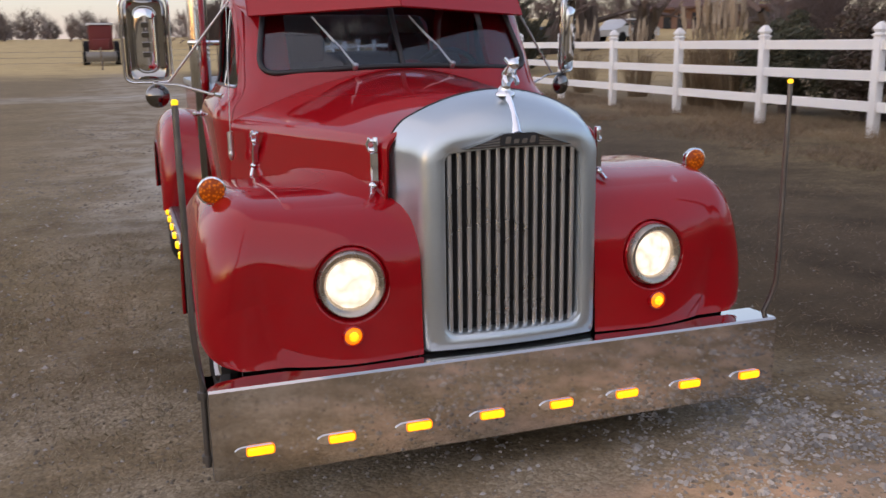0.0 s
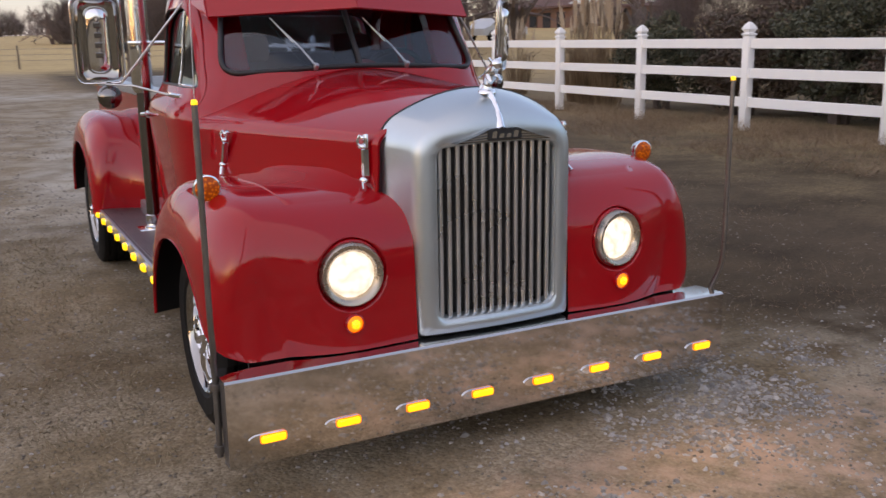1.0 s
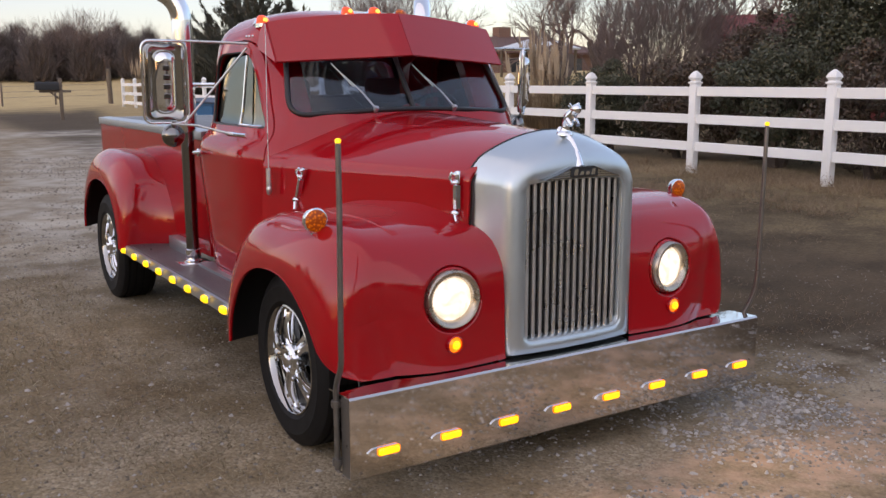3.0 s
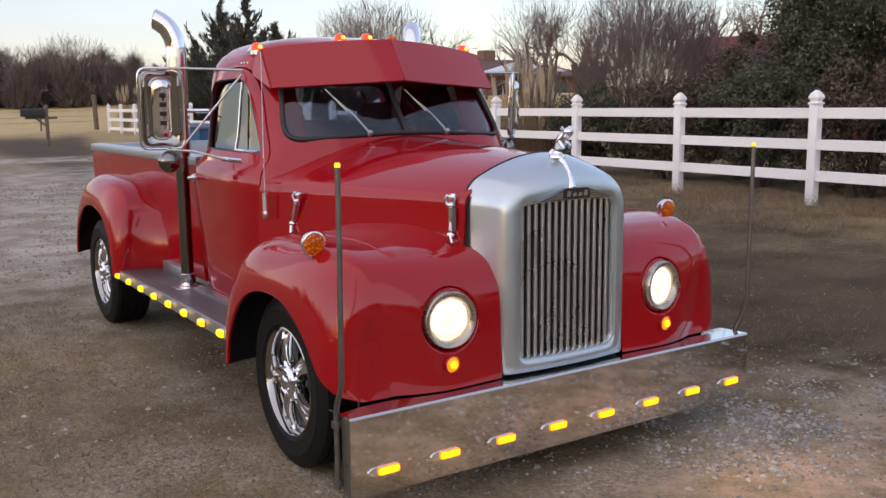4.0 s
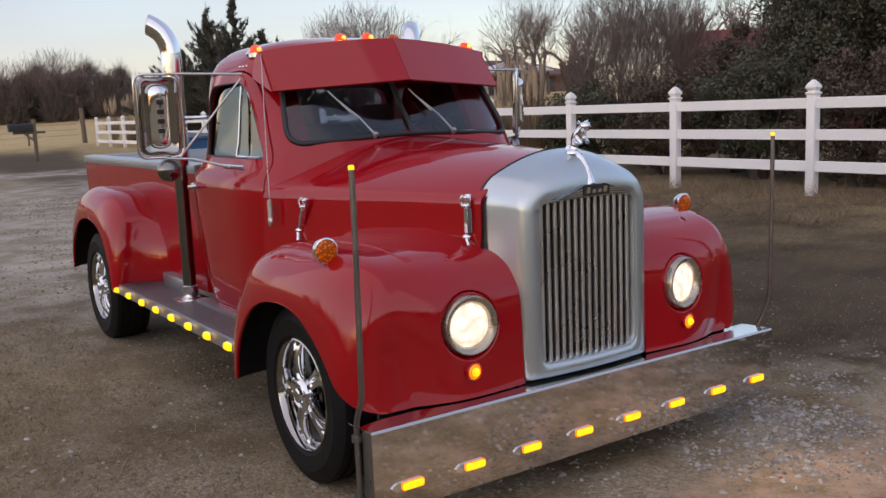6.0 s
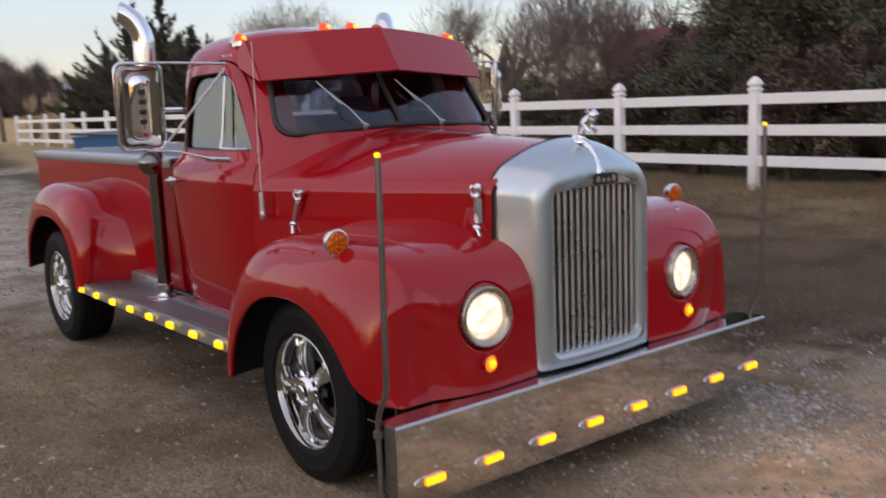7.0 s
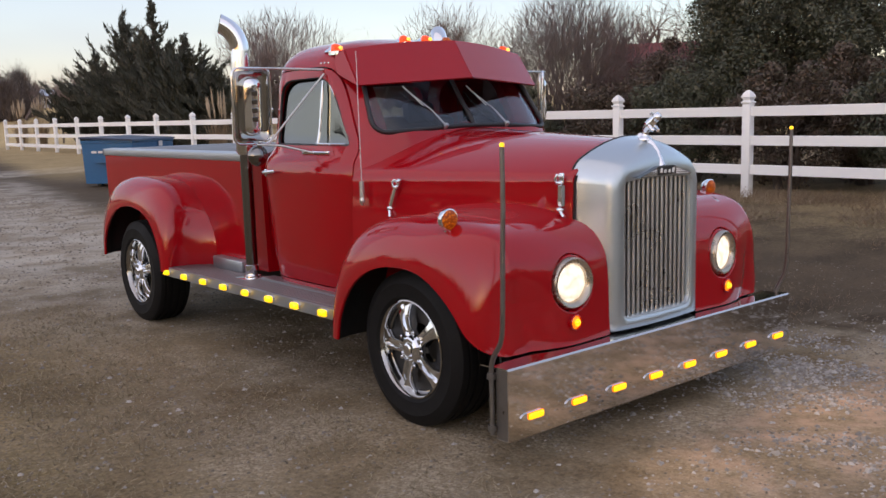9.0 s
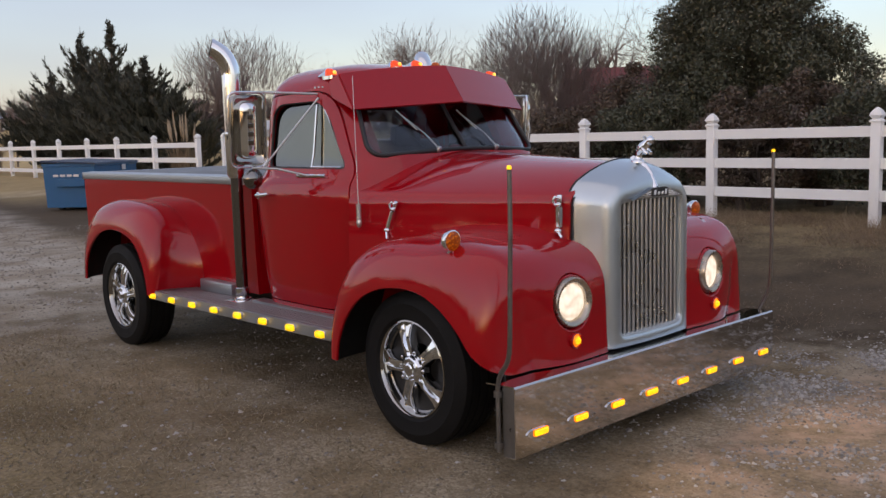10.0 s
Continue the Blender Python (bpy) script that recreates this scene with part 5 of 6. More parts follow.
# ---------------------------------------------------------------- mirrors
for s in (-1, 1):
    def mo(a, b, grow_by=0.0):
        return round_outline([(s * (1.02 - grow_by), 1.345 - grow_by), (s * (1.02 - grow_by), 1.725 + grow_by), (s * (1.215 + grow_by), 1.725 + grow_by), (s * (1.215 + grow_by), 1.345 - grow_by)], 0.045, 6)
    ym = 1.865
    bm = bmesh.new()
    cx, cz = s * 1.1175, 1.535
    out = mo(0, 0)
    cap = round_outline([(cx - 0.048, 1.385), (cx - 0.048, 1.685), (cx + 0.048, 1.685), (cx + 0.048, 1.385)], 0.047, 8)
    def sc(q):
        return [(cx + (a - cx) * q, cz + (c - cz) * (1 - (1 - q) * 0.55)) for a, c in out]
    loft(bm, [[(a, ym + 0.020, c) for a, c in out], [(a, ym - 0.006, c) for a, c in out], [(a, ym - 0.012, c) for a, c in sc(0.95)], [(a, ym + 0.000, c) for a, c in sc(0.88)],
              [(a, ym + 0.006, c) for a, c in sc(0.76)], [(a, ym + 0.007, c) for a, c in sc(0.3)]])
    mirror = part("wing_mirror", bm, DIMMED_CHROME, truck, "tall chrome wing mirror in tube frame", smooth=45)
    bm = bmesh.new()

    def cap_loop(qx, qz, dy):
        return [(cx + (a - cx) * qx, ym + dy, cz + (c - cz) * qz) for a, c in cap]
    loft(bm, [cap_loop(1.18, 1.05, 0.012), cap_loop(1.18, 1.05, 0.002), cap_loop(1.10, 1.02, -0.010), cap_loop(0.94, 0.975, -0.021), cap_loop(0.72, 0.92, -0.029), cap_loop(0.45, 0.86, -0.034), cap_loop(0.18, 0.80, -0.036)])
    part("raised_cap", bm, CHROME, mirror, "bright raised cap", smooth=60)
    for k in range(4):
        bm = bmesh.new()
        z = 1.605 - 0.046 * k
        box(bm, cx - 0.017, cx + 0.017, ym - 0.039, ym - 0.030, z - 0.013, z + 0.013, 0.003)
        part("raised_bar", bm, DARK_CHROME, mirror, "plain raised bar")
    bm = bmesh.new()
    prism(bm, mo(0, 0, -0.012), "y", ym + 0.019, ym + 0.024)
    part("mirror_glass", bm, MIRROR, mirror, "mirror glass")
    bm = bmesh.new()
    ring = [(a, ym, c) for a, c in mo(0, 0, 0.012)]
    tube(bm, ring + [ring[0]], 0.0075, 8)
    part("tube_frame", bm, CHROME, mirror, smooth=60)
    bm = bmesh.new()
    tube(bm, [(s * 1.17, ym, 1.738), (s * 0.98, ym - 0.02, 1.737), (s * 0.70, 1.76, 1.728)], 0.0065, 8)
    tube(bm, [(s * 1.03, ym - 0.005, 1.330), (s * 0.735, 1.73, 1.705)], 0.0058, 8)
    tube(bm, [(s * 1.10, ym, 1.328), (s * 0.98, ym - 0.05, 1.318), (s * 0.83, 1.72, 1.272)], 0.006, 8)
    part("mirror_arm", bm, BAR, mirror, "thin grey metal mirror arms", smooth=60)
    bm = bmesh.new()
    ball(bm, (s * 1.085, ym + 0.02, 1.265), 0.058, 1.0, 0.75, 1.0, 24)
    tube(bm, [(s * 1.085, ym, 1.30), (s * 1.085, ym, 1.34)], 0.012, 8)
    part("spot_mirror", bm, DARK_CHROME, mirror, "round chrome spot mirror", smooth=60)
    hub = Matrix.Translation((s * 1.1175, ym, 1.535))
    spin = hub @ Matrix.Rotation(radians(-3 if s < 0 else 0), 4, "Z") @ Matrix.Rotation(radians(2), 4, "X") @ hub.inverted()
    if s > 0:
        spin = Matrix.Translation((1.13, ym, 0)) @ Matrix.Rotation(radians(47), 4, "Z") @ Matrix.Translation((-1.1175, -ym, 0)) @ spin
    mirror.matrix_basis = spin
    for child in mirror.children:
        if child.name.startswith("mirror_arm"):
            child.matrix_basis = spin.inverted()


# ---------------------------------------------------------------- hood latches
def latch(s, y, z, lean):
    x = s * (hood_w(y) + 0.016)
    m = Matrix.Translation((x, y, z)) @ Matrix.Rotation(lean, 4, "X")
    bm = bmesh.new()
    loft(bm, [[m @ Vector((s * a, b, c)) for a, b in ((-0.008, -0.013), (0.012, -0.012), (0.016, 0), (0.012, 0.012), (-0.008, 0.013))] for c in (-0.060, -0.052, 0.030, 0.036)])
    base = part("hood_latch", bm, CHROME, truck, "chrome hood latch", smooth=40)
    for nm, c, r in (("knuckle", -0.078, 0.017), ("knuckle", 0.045, 0.014), ("knob", 0.078, 0.011)):
        bm = bmesh.new()
        ball(bm, m @ Vector((s * 0.006, 0.004, c)), r, 1, 1.25, 0.85, 12)
        part(nm, bm, CHROME, base, smooth=60)
    bm = bmesh.new()
    tube(bm, [m @ Vector((s * 0.014, 0.012, 0.088)), m @ Vector((s * 0.022, 0.020, 0.066)), m @ Vector((s * 0.012, 0.016, 0.04))], 0.006, 6)
    part("lever", bm, CHROME, base, smooth=60)
    bm = bmesh.new()
    tube(bm, [m @ Vector((s * 0.010, 0, -0.08)), m @ Vector((s * 0.022, -0.034, -0.108))], 0.009, 6)
    part("pin", bm, CHROME, base, smooth=60)
    bm = bmesh.new()
    box(bm, *sorted((s * -0.010, s * 0.004)), -0.012, 0.012, 0.040, 0.092, 0.003, m=m)
    part("strike_plate", bm, CHROME, base, smooth=40)


for s in (-1, 1):
    latch(s, 0.240, 1.092, 0.0)
    latch(s, 1.130, 1.060, radians(25))


# ---------------------------------------------------------------- fence
fence = thing("ranch_fence", "white vinyl three-rail ranch fence with pointed post caps", "fence")
FX = 8.65
POST_Y = [4.88 + 2.425 * k for k in range(-5, 7)]
POST_Y2 = [20.9, 23.6, 26.3, 28.7, 31.3, 33.9, 36.5, 39.0, 41.4, 43.7]


def post_top(y):
    return 1.70 + 0.0016 * (y - 5)


def fence_post(y):
    z0 = on_ground(FX, y) - 0.05
    zt = post_top(y)
    bm = bmesh.new()
    r = 0.064
    box(bm, FX - r, FX + r, y - r, y + r, z0, zt - 0.19, 0.006)
    post = part("fence_post", bm, FENCE, fence, "square white post", smooth=30)
    bm = bmesh.new()
    lv = [(0.076, zt - 0.195), (0.080, zt - 0.175), (0.066, zt - 0.165), (0.052, zt - 0.150), (0.060, zt - 0.135), (0.078, zt - 0.105), (0.070, zt - 0.075), (0.046, zt - 0.035), (0.012, zt)]
    loft(bm, [[(FX - a, y - a, z), (FX + a, y - a, z), (FX + a, y + a, z), (FX - a, y + a, z)] for a, z in lv])
    part("post_cap", bm, FENCE, post, "pointed gothic cap", smooth=30)


for run in (POST_Y, POST_Y2):
    for y in run:
        fence_post(y)
    for a, b in zip(run, run[1:]):
        for dz in (0.313, 0.738, 1.165):
            za, zb = post_top(a) - dz, post_top(b) - dz
            bm = bmesh.new()
            loft(bm, [[(FX - 0.022, y, z - 0.070), (FX + 0.022, y, z - 0.070), (FX + 0.022, y, z + 0.066), (FX + 0.016, y, z + 0.072), (FX - 0.016, y, z + 0.072), (FX - 0.022, y, z + 0.066)] for y, z in ((a + 0.05, za), (b - 0.05, zb))])
            part("fence_rail", bm, FENCE, fence)


# ---------------------------------------------------------------- plants
def sticks(segs, sides=3):
    """Tapered sticks (from, to, radius, radius) as vertices and faces."""
    p0 = np.array([s[0] for s in segs], float)
    p1 = np.array([s[1] for s in segs], float)
    r0, r1 = np.array([s[2] for s in segs]), np.array([s[3] for s in segs])
    d = p1 - p0
    d /= np.linalg.norm(d, axis=1)[:, None] + 1e-9
    ref = np.where(np.abs(d[:, 2:3]) < 0.9, np.array([[0, 0, 1.0]]), np.array([[1.0, 0, 0]]))
    u = np.cross(d, ref)
    u /= np.linalg.norm(u, axis=1)[:, None]
    w = np.cross(d, u)
    rings = []
    for p, r in ((p0, r0), (p1, r1)):
        for k in range(sides):
            a = 2 * math.pi * k / sides
            rings.append(p + r[:, None] * (math.cos(a) * u + math.sin(a) * w))
    v = np.stack(rings, 1).reshape(-1, 3)
    base = np.arange(len(segs))[:, None] * 2 * sides
    f = []
    for k in range(sides):
        j = (k + 1) % sides
        f.append(np.concatenate([base + k, base + j, base + sides + j, base + sides + k], 1))
    return v.tolist(), np.concatenate(f).tolist()


def branch(segs, rng, p, d, length, r, depth, spread, up, keep):
    """Grows one branch and its children as sticks."""
    n = 3
    for k in range(n):
        q = p + d * (length / n)
        r2 = r * (0.82 if k < n - 1 else 0.7)
        segs.append((p.copy(), q.copy(), r, r2))
        p, r = q, r2
        d = d + rng.normal(0, 0.13, 3)
        d[2] += up * 0.06
        d /= np.linalg.norm(d)
        if depth > 0 and k >= (1 if depth > 3 else 0):
            for _ in range(keep):
                e = d + rng.normal(0, spread, 3)
                e[2] += up * 0.25
                e /= np.linalg.norm(e)
                branch(segs, rng, p, e, length * rng.uniform(0.58, 0.82), r * 0.62, depth - 1, spread, up, keep)


def bare_tree(name, x, y, height, depth, seed, label, spread=0.55, up=0.6, keep=1, stems=1, base_r=0.12, length=None, tilt=0.15, thin=1.0):
    rng = np.random.default_rng(seed)
    z = on_ground(x, y)
    root = thing(name, label, "tree", at=(x, y, z))
    trunk, crown = [], []
    for s in range(stems):
        a = rng.uniform(0, 2 * math.pi)
        d = np.array([math.cos(a) * tilt * (stems > 1) * rng.uniform(0.5, 1.6), math.sin(a) * tilt * (stems > 1) * rng.uniform(0.5, 1.6), 1.0])
        d /= np.linalg.norm(d)
        L = (length or height * 0.42)
        segs = []
        branch(segs, rng, np.array([0.0, 0.0, -0.1]) + np.array([math.cos(a), math.sin(a), 0]) * 0.12 * (stems > 1), d, L, base_r, depth, spread, up, keep)
        trunk += [g for g in segs if g[2] > base_r * 0.30]
        crown += [g for g in segs if g[2] <= base_r * 0.30]
    top = max(g[1][2] for g in trunk + crown)
    k = height / top
    sc = lambda gs: [(g[0] * k, g[1] * k, max(g[2] * thin, 0.003), max(g[3] * thin, 0.002)) for g in gs]
    v, f = sticks(sc(trunk), 5)
    o = soup("trunk", v, f, BARK, root)
    v, f = sticks(sc(crown), 3)
    soup("crown", v, f, TWIG, root, "bare twigs")
    return root


def leaf_cloud(centres, radii, count, size, rng, stretch=1.0, droop=0.0):
    """Small leaf blades round clump centres."""
    idx = rng.integers(0, len(centres), count)
    dirs = rng.normal(0, 1, (count, 3))
    dirs /= np.linalg.norm(dirs, axis=1)[:, None]
    rad = rng.uniform(0.35, 1.0, count) ** 0.6
    c = centres[idx] + dirs * (radii[idx] * rad)[:, None] * np.array([1, 1, 0.85])
    n = dirs + rng.normal(0, 0.7, (count, 3))
    n /= np.linalg.norm(n, axis=1)[:, None]
    t = np.cross(n, rng.normal(0, 1, (count, 3)))
    t /= np.linalg.norm(t, axis=1)[:, None]
    t[:, 2] += droop
    b = np.cross(n, t)
    s = size * rng.uniform(0.6, 1.3, count)[:, None]
    v = np.stack([c - t * s * stretch, c + b * s * 0.5, c + t * s * stretch, c - b * s * 0.5], 1).reshape(-1, 3)
    f = (np.arange(count)[:, None] * 4 + np.arange(4)[None]).tolist()
    return v.tolist(), f


def leafy_tree(name, x, y, height, half_x, half_y, seed, label, material, leaves=16000, size=0.05, low=0.1, clumps=70):
    rng = np.random.default_rng(seed)
    z = on_ground(x, y)
    root = thing(name, label, "tree", at=(x, y, z))
    segs = []
    for s in range(3):
        a = rng.uniform(0, 6.28)
        branch(segs, rng, np.array([0.1 * math.cos(a), 0.1 * math.sin(a), -0.1]), np.array([0.25 * math.cos(a), 0.25 * math.sin(a), 1.0]) / 1.03, height * 0.38, 0.09, 4, 0.55, 0.5, 1)
    v, f = sticks(segs, 5)
    soup("trunk", v, f, BARK, root)
    d = rng.normal(0, 1, (clumps, 3))
    d /= np.linalg.norm(d, axis=1)[:, None]
    rr = rng.uniform(0.25, 1.0, clumps) ** 0.5
    cen = d * rr[:, None] * np.array([half_x, half_y, height * (1 - low) / 2]) * 0.86 + np.array([0, 0, height * (1 + low) / 2])
    rad = rng.uniform(0.16, 0.34, clumps) * (half_x + half_y) / 2
    cen[:, 2] = np.clip(cen[:, 2], rad * 0.7, None)
    v, f = leaf_cloud(cen, rad, leaves, size, rng)
    soup("crown", v, f, material, root)
    return root


def cedar_tree(x, y, height, half, seed):
    """A juniper-like cedar: a sheaf of leaders, each a feathery spire of upswept sprays."""
    rng = np.random.default_rng(seed)
    z = on_ground(x, y)
    root = thing("cedar_tree", "dark green cedar with upswept feathery branches", "tree", "cedars behind the fence", at=(x, y, z))
    segs, spray = [], []
    # one or two leaders carry upswept boughs that shorten towards the top
    tops = [np.array([0.0, 0.0, height]), np.array([rng.uniform(-0.3, 0.3), -0.45 * half, height * 0.70])]
    for q, tip in enumerate(tops):
        foot = np.array([0.0, 0.0, -0.1])
        segs += [(foot, foot + (tip - foot) * 0.5, 0.13, 0.07), (foot + (tip - foot) * 0.5, tip, 0.07, 0.008)]
        for j in range(110):
            u = rng.uniform(0.02, 0.97)
            p = foot + (tip - foot) * u
            a = rng.uniform(0, 6.28)
            out = np.array([math.cos(a), math.sin(a), 0.0])
            L = half * 1.0 * max(0.0, 1.0 - u / 0.80) ** 0.8 * rng.uniform(0.35, 1.25) * min(1.0, 0.6 + u * 2.2) + 0.06 + 0.72 * (1.0 - u)
            rise = rng.uniform(0.45, 1.05) * (0.6 + 1.3 * u * u)
            last = p
            for step in range(1, 7):
                w = step / 6
                nxt = p + out * L * w + np.array([0, 0, L * rise * w ** 1.5]) + rng.normal(0, 0.03, 3)
                segs.append((last, nxt, 0.022 * (1.15 - w), 0.022 * (1.0 - w) + 0.004))
                for _ in range(int(3 + 8 * L)):
                    o = last + (nxt - last) * rng.uniform(0, 1) + rng.normal(0, 0.03 + 0.08 * (1 - w) * L, 3)
                    d = (nxt - last) / (np.linalg.norm(nxt - last) + 1e-6) * 0.9 + np.array([0, 0, 0.55]) + rng.normal(0, 0.38, 3)
                    d /= np.linalg.norm(d)
                    spray.append((o, o + d * rng.uniform(0.13, 0.36) * (1.15 - 0.40 * u - 0.35 * u ** 4), rng.uniform(0.020, 0.043), 0.003))
                last = nxt
    v, f = sticks(segs, 4)
    soup("trunk", v, f, BARK, root)
    v, f = sticks(spray, 3)
    soup("crown", v, f, CEDAR, root)


def pampas(x, y, height, count, seed, spread=0.5):
    rng = np.random.default_rng(seed)
    root = thing("pampas_grass", "tall dry pampas grass clump with pale plumes", "grass", at=(x, y, on_ground(x, y)))
    blades, plumes = [], []
    for k in range(count * 9):
        a, d = rng.uniform(0, 6.28), rng.uniform(0.0, spread)
        p = np.array([math.cos(a) * d * 0.5, math.sin(a) * d * 0.5, 0.0])
        lean = np.array([math.cos(a), math.sin(a), 0]) * rng.uniform(0.15, 0.7)
        h = height * rng.uniform(0.35, 0.7)
        q = p + lean * 0.4 + np.array([0, 0, h * 0.75])
        blades.append((p, q, 0.008, 0.006))
        blades.append((q, q + lean * 0.6 + np.array([0, 0, h * rng.uniform(-0.05, 0.25)]), 0.006, 0.001))
    for k in range(count):
        a, d = rng.uniform(0, 6.28), rng.uniform(0.0, spread)
        p = np.array([math.cos(a) * d * 0.4, math.sin(a) * d * 0.4, 0.0])
        top = p + np.array([math.cos(a) * d * 0.6, math.sin(a) * d * 0.6, height * rng.uniform(0.75, 1.0)])
        m1 = p + (top - p) * 0.72
        blades.append((p, m1, 0.007, 0.005))
        m2 = m1 + (top - m1) * 0.4
        plumes += [(m1, m2, 0.012, 0.038), (m2, top, 0.038, 0.006)]
        for j in range(16):
            b = m1 + (top - m1) * rng.uniform(0, 0.9)
            plumes.append((b, b + rng.normal(0, 0.05, 3) + np.array([0, 0, 0.08]), 0.006, 0.001))
    v, f = sticks(blades, 3)
    soup("blades", v, f, STRAW, root)
    v, f = sticks(plumes, 4)
    soup("plumes", v, f, PLUME, root)


def twig_cloud(parent, half_x, half_y, height, count, seed, low=0.12, size=1.0):
    """Fine upswept twigs that fill a bare crown."""
    r = np.random.default_rng(seed)
    d = r.normal(0, 1, (count, 3))
    d /= np.linalg.norm(d, axis=1)[:, None]
    p = d * (r.uniform(0.1, 1.0, count) ** 0.45)[:, None] * np.array([half_x, half_y, height * (1 - low) / 2]) * (1 + r.normal(0, 0.06, (count, 1))) + np.array([0, 0, height * (1 + low) / 2])
    up = np.stack([p[:, 0] / half_x * 0.5, p[:, 1] / half_y * 0.5, np.full(count, 1.0)], 1) + r.normal(0, 0.33, (count, 3))
    up /= np.linalg.norm(up, axis=1)[:, None]
    L = r.uniform(0.12, 0.42, count)
    segs = [(a, a + u * q * size, 0.0055 * size, 0.0018 * size) for a, u, q in zip(p, up, L)]
    v, f = sticks(segs, 3)
    soup("twig_mass", v, f, TWIG, parent, "fine brown twigs")["kind"] = "stuff"


t1 = bare_tree("bare_shrub_tree", 12.2, 11.5, 4.4, 5, 3, "dense leafless many-stemmed shrub tree", 0.36, 1.2, 1, 34, 0.055, 1.5, 0.45)
twig_cloud(t1, 1.5, 1.6, 4.0, 6500, 41)
t2 = bare_tree("bare_shrub_tree", 12.8, 9.2, 2.7, 5, 4, "dense leafless many-stemmed shrub tree", 0.4, 1.0, 1, 20, 0.05, 1.4, 0.5)
twig_cloud(t2, 1.3, 1.3, 2.5, 6000, 42)
leafy_tree("evergreen_tree", 12.6, 6.68, 5.2, 1.9, 1.85, 5, "broad dark evergreen tree with small dense leaves", LEAF, 125000, 0.033, 0.10, 210)
leafy_tree("evergreen_tree", 12.8, 5.25, 3.45, 1.5, 1.15, 6, "lower rounded evergreen with small dense leaves", LEAF, 52000, 0.033, 0.05, 120)
bare_tree("bare_tree", 14.4, 9.0, 4.6, 5, 21, "small bare tree with spreading twigs", 0.6, 0.5, 2, 1, 0.09)
for k, (sx, sy, sh, hx, hy, mt) in enumerate([(10.4, 11.2, 1.9, 0.9, 1.2, LEAF), (10.5, 9.2, 2.0, 0.9, 1.3, RUST_LEAF), (10.5, 7.2, 2.3, 1.0, 1.3, LEAF), (10.3, 5.2, 2.2, 1.0, 1.3, RUST_LEAF), (10.4, 3.0, 2.1, 1.0, 1.4, LEAF), (10.4, 0.6, 2.0, 1.0, 1.5, RUST_LEAF), (11.6, 8.4, 2.9, 1.1, 1.2, RUST_LEAF), (12.2, 2.6, 2.6, 1.2, 1.6, LEAF), (11.6, 4.5, 2.5, 1.1, 1.3, RUST_LEAF)]):
    leafy_tree("shrub", sx, sy, sh, hx, hy, 30 + k, "dark overgrown shrub behind the white fence", mt, 24000, 0.031, 0.0, 50)
for k, (cx, cy, ch, cw) in enumerate([(13.2, 40.0, 6.5, 2.8), (13.0, 36.3, 6.4, 2.7), (12.7, 32.6, 4.6, 2.5), (13.2, 44.0, 4.6, 2.5), (12.8, 30.4, 3.2, 1.6)]):
    cedar_tree(cx, cy, ch, cw, 50 + k)
for k, (px, py, ph, pc) in enumerate([(9.7, 12.0, 2.45, 20), (9.9, 12.9, 2.55, 22), (10.2, 13.7, 2.3, 16), (10.0, 24.5, 2.3, 16), (10.3, 19.0, 2.0, 14), (10.5, 16.6, 1.9, 14), (10.4, 47.5, 2.6, 16), (10.6, 45.0, 2.6, 16)]):
    pampas(px, py, ph, pc, 70 + k)
for k, (bx, by, bh) in enumerate([(30, 57, 8.0), (24, 44, 6.9), (34, 41, 7.4), (27, 33, 6.2), (42, 36, 8.0), (22, 70, 5.6), (31, 24, 6.5), (28, 96, 6.5), (16.8, 90.5, 7.6), (13.6, 93.0, 6.6), (21.8, 45.0, 6.5), (26.4, 43.0, 6.6), (36.5, 40.0, 7.2)]):
    far_tree = bare_tree("bare_tree", bx, by, bh - on_ground(bx, by) * 0.6, 5, 90 + k, "leafless broad-crowned tree in the distance", 0.55, 0.35, 2 if k in (0, 2, 8) else 1, 1 if k in (0, 2, 8) else 5, 0.20, None, 0.4, 2.2)
    if k in (0, 1, 2, 8, 9):
        tall = bh - on_ground(bx, by) * 0.6
        twig_cloud(far_tree, 0.52 * tall, 0.52 * tall, tall * 0.98, 700 if k == 2 else 1300, 140 + k, 0.34, 2.4)


# far tree line round the horizon: bare crowns and twigs in one mesh
def tree_line(seed, spots):
    rng = np.random.default_rng(seed)
    segs = []
    for x, y, h in spots:
        z = on_ground(x, y)
        for s in range(2):
            a = rng.uniform(0, 6.28)
            g = []
            d = np.array([math.cos(a) * 0.35, math.sin(a) * 0.35, 1.0])
            branch(g, rng, np.array([0, 0, -0.3]), d / np.linalg.norm(d), h * 0.36, 0.20, 4 if y > 50 else 3, 0.5, 0.45, 1)
            top = max(q[1][2] for q in g)
            k = h / top * rng.uniform(0.8, 1.0)
            o = np.array([x + rng.uniform(-2, 2), y + rng.uniform(-2, 2), z])
            segs += [(q[0] * k + o, q[1] * k + o, max(q[2], 0.03), max(q[3], 0.022)) for q in g]
    return sticks(segs, 3)


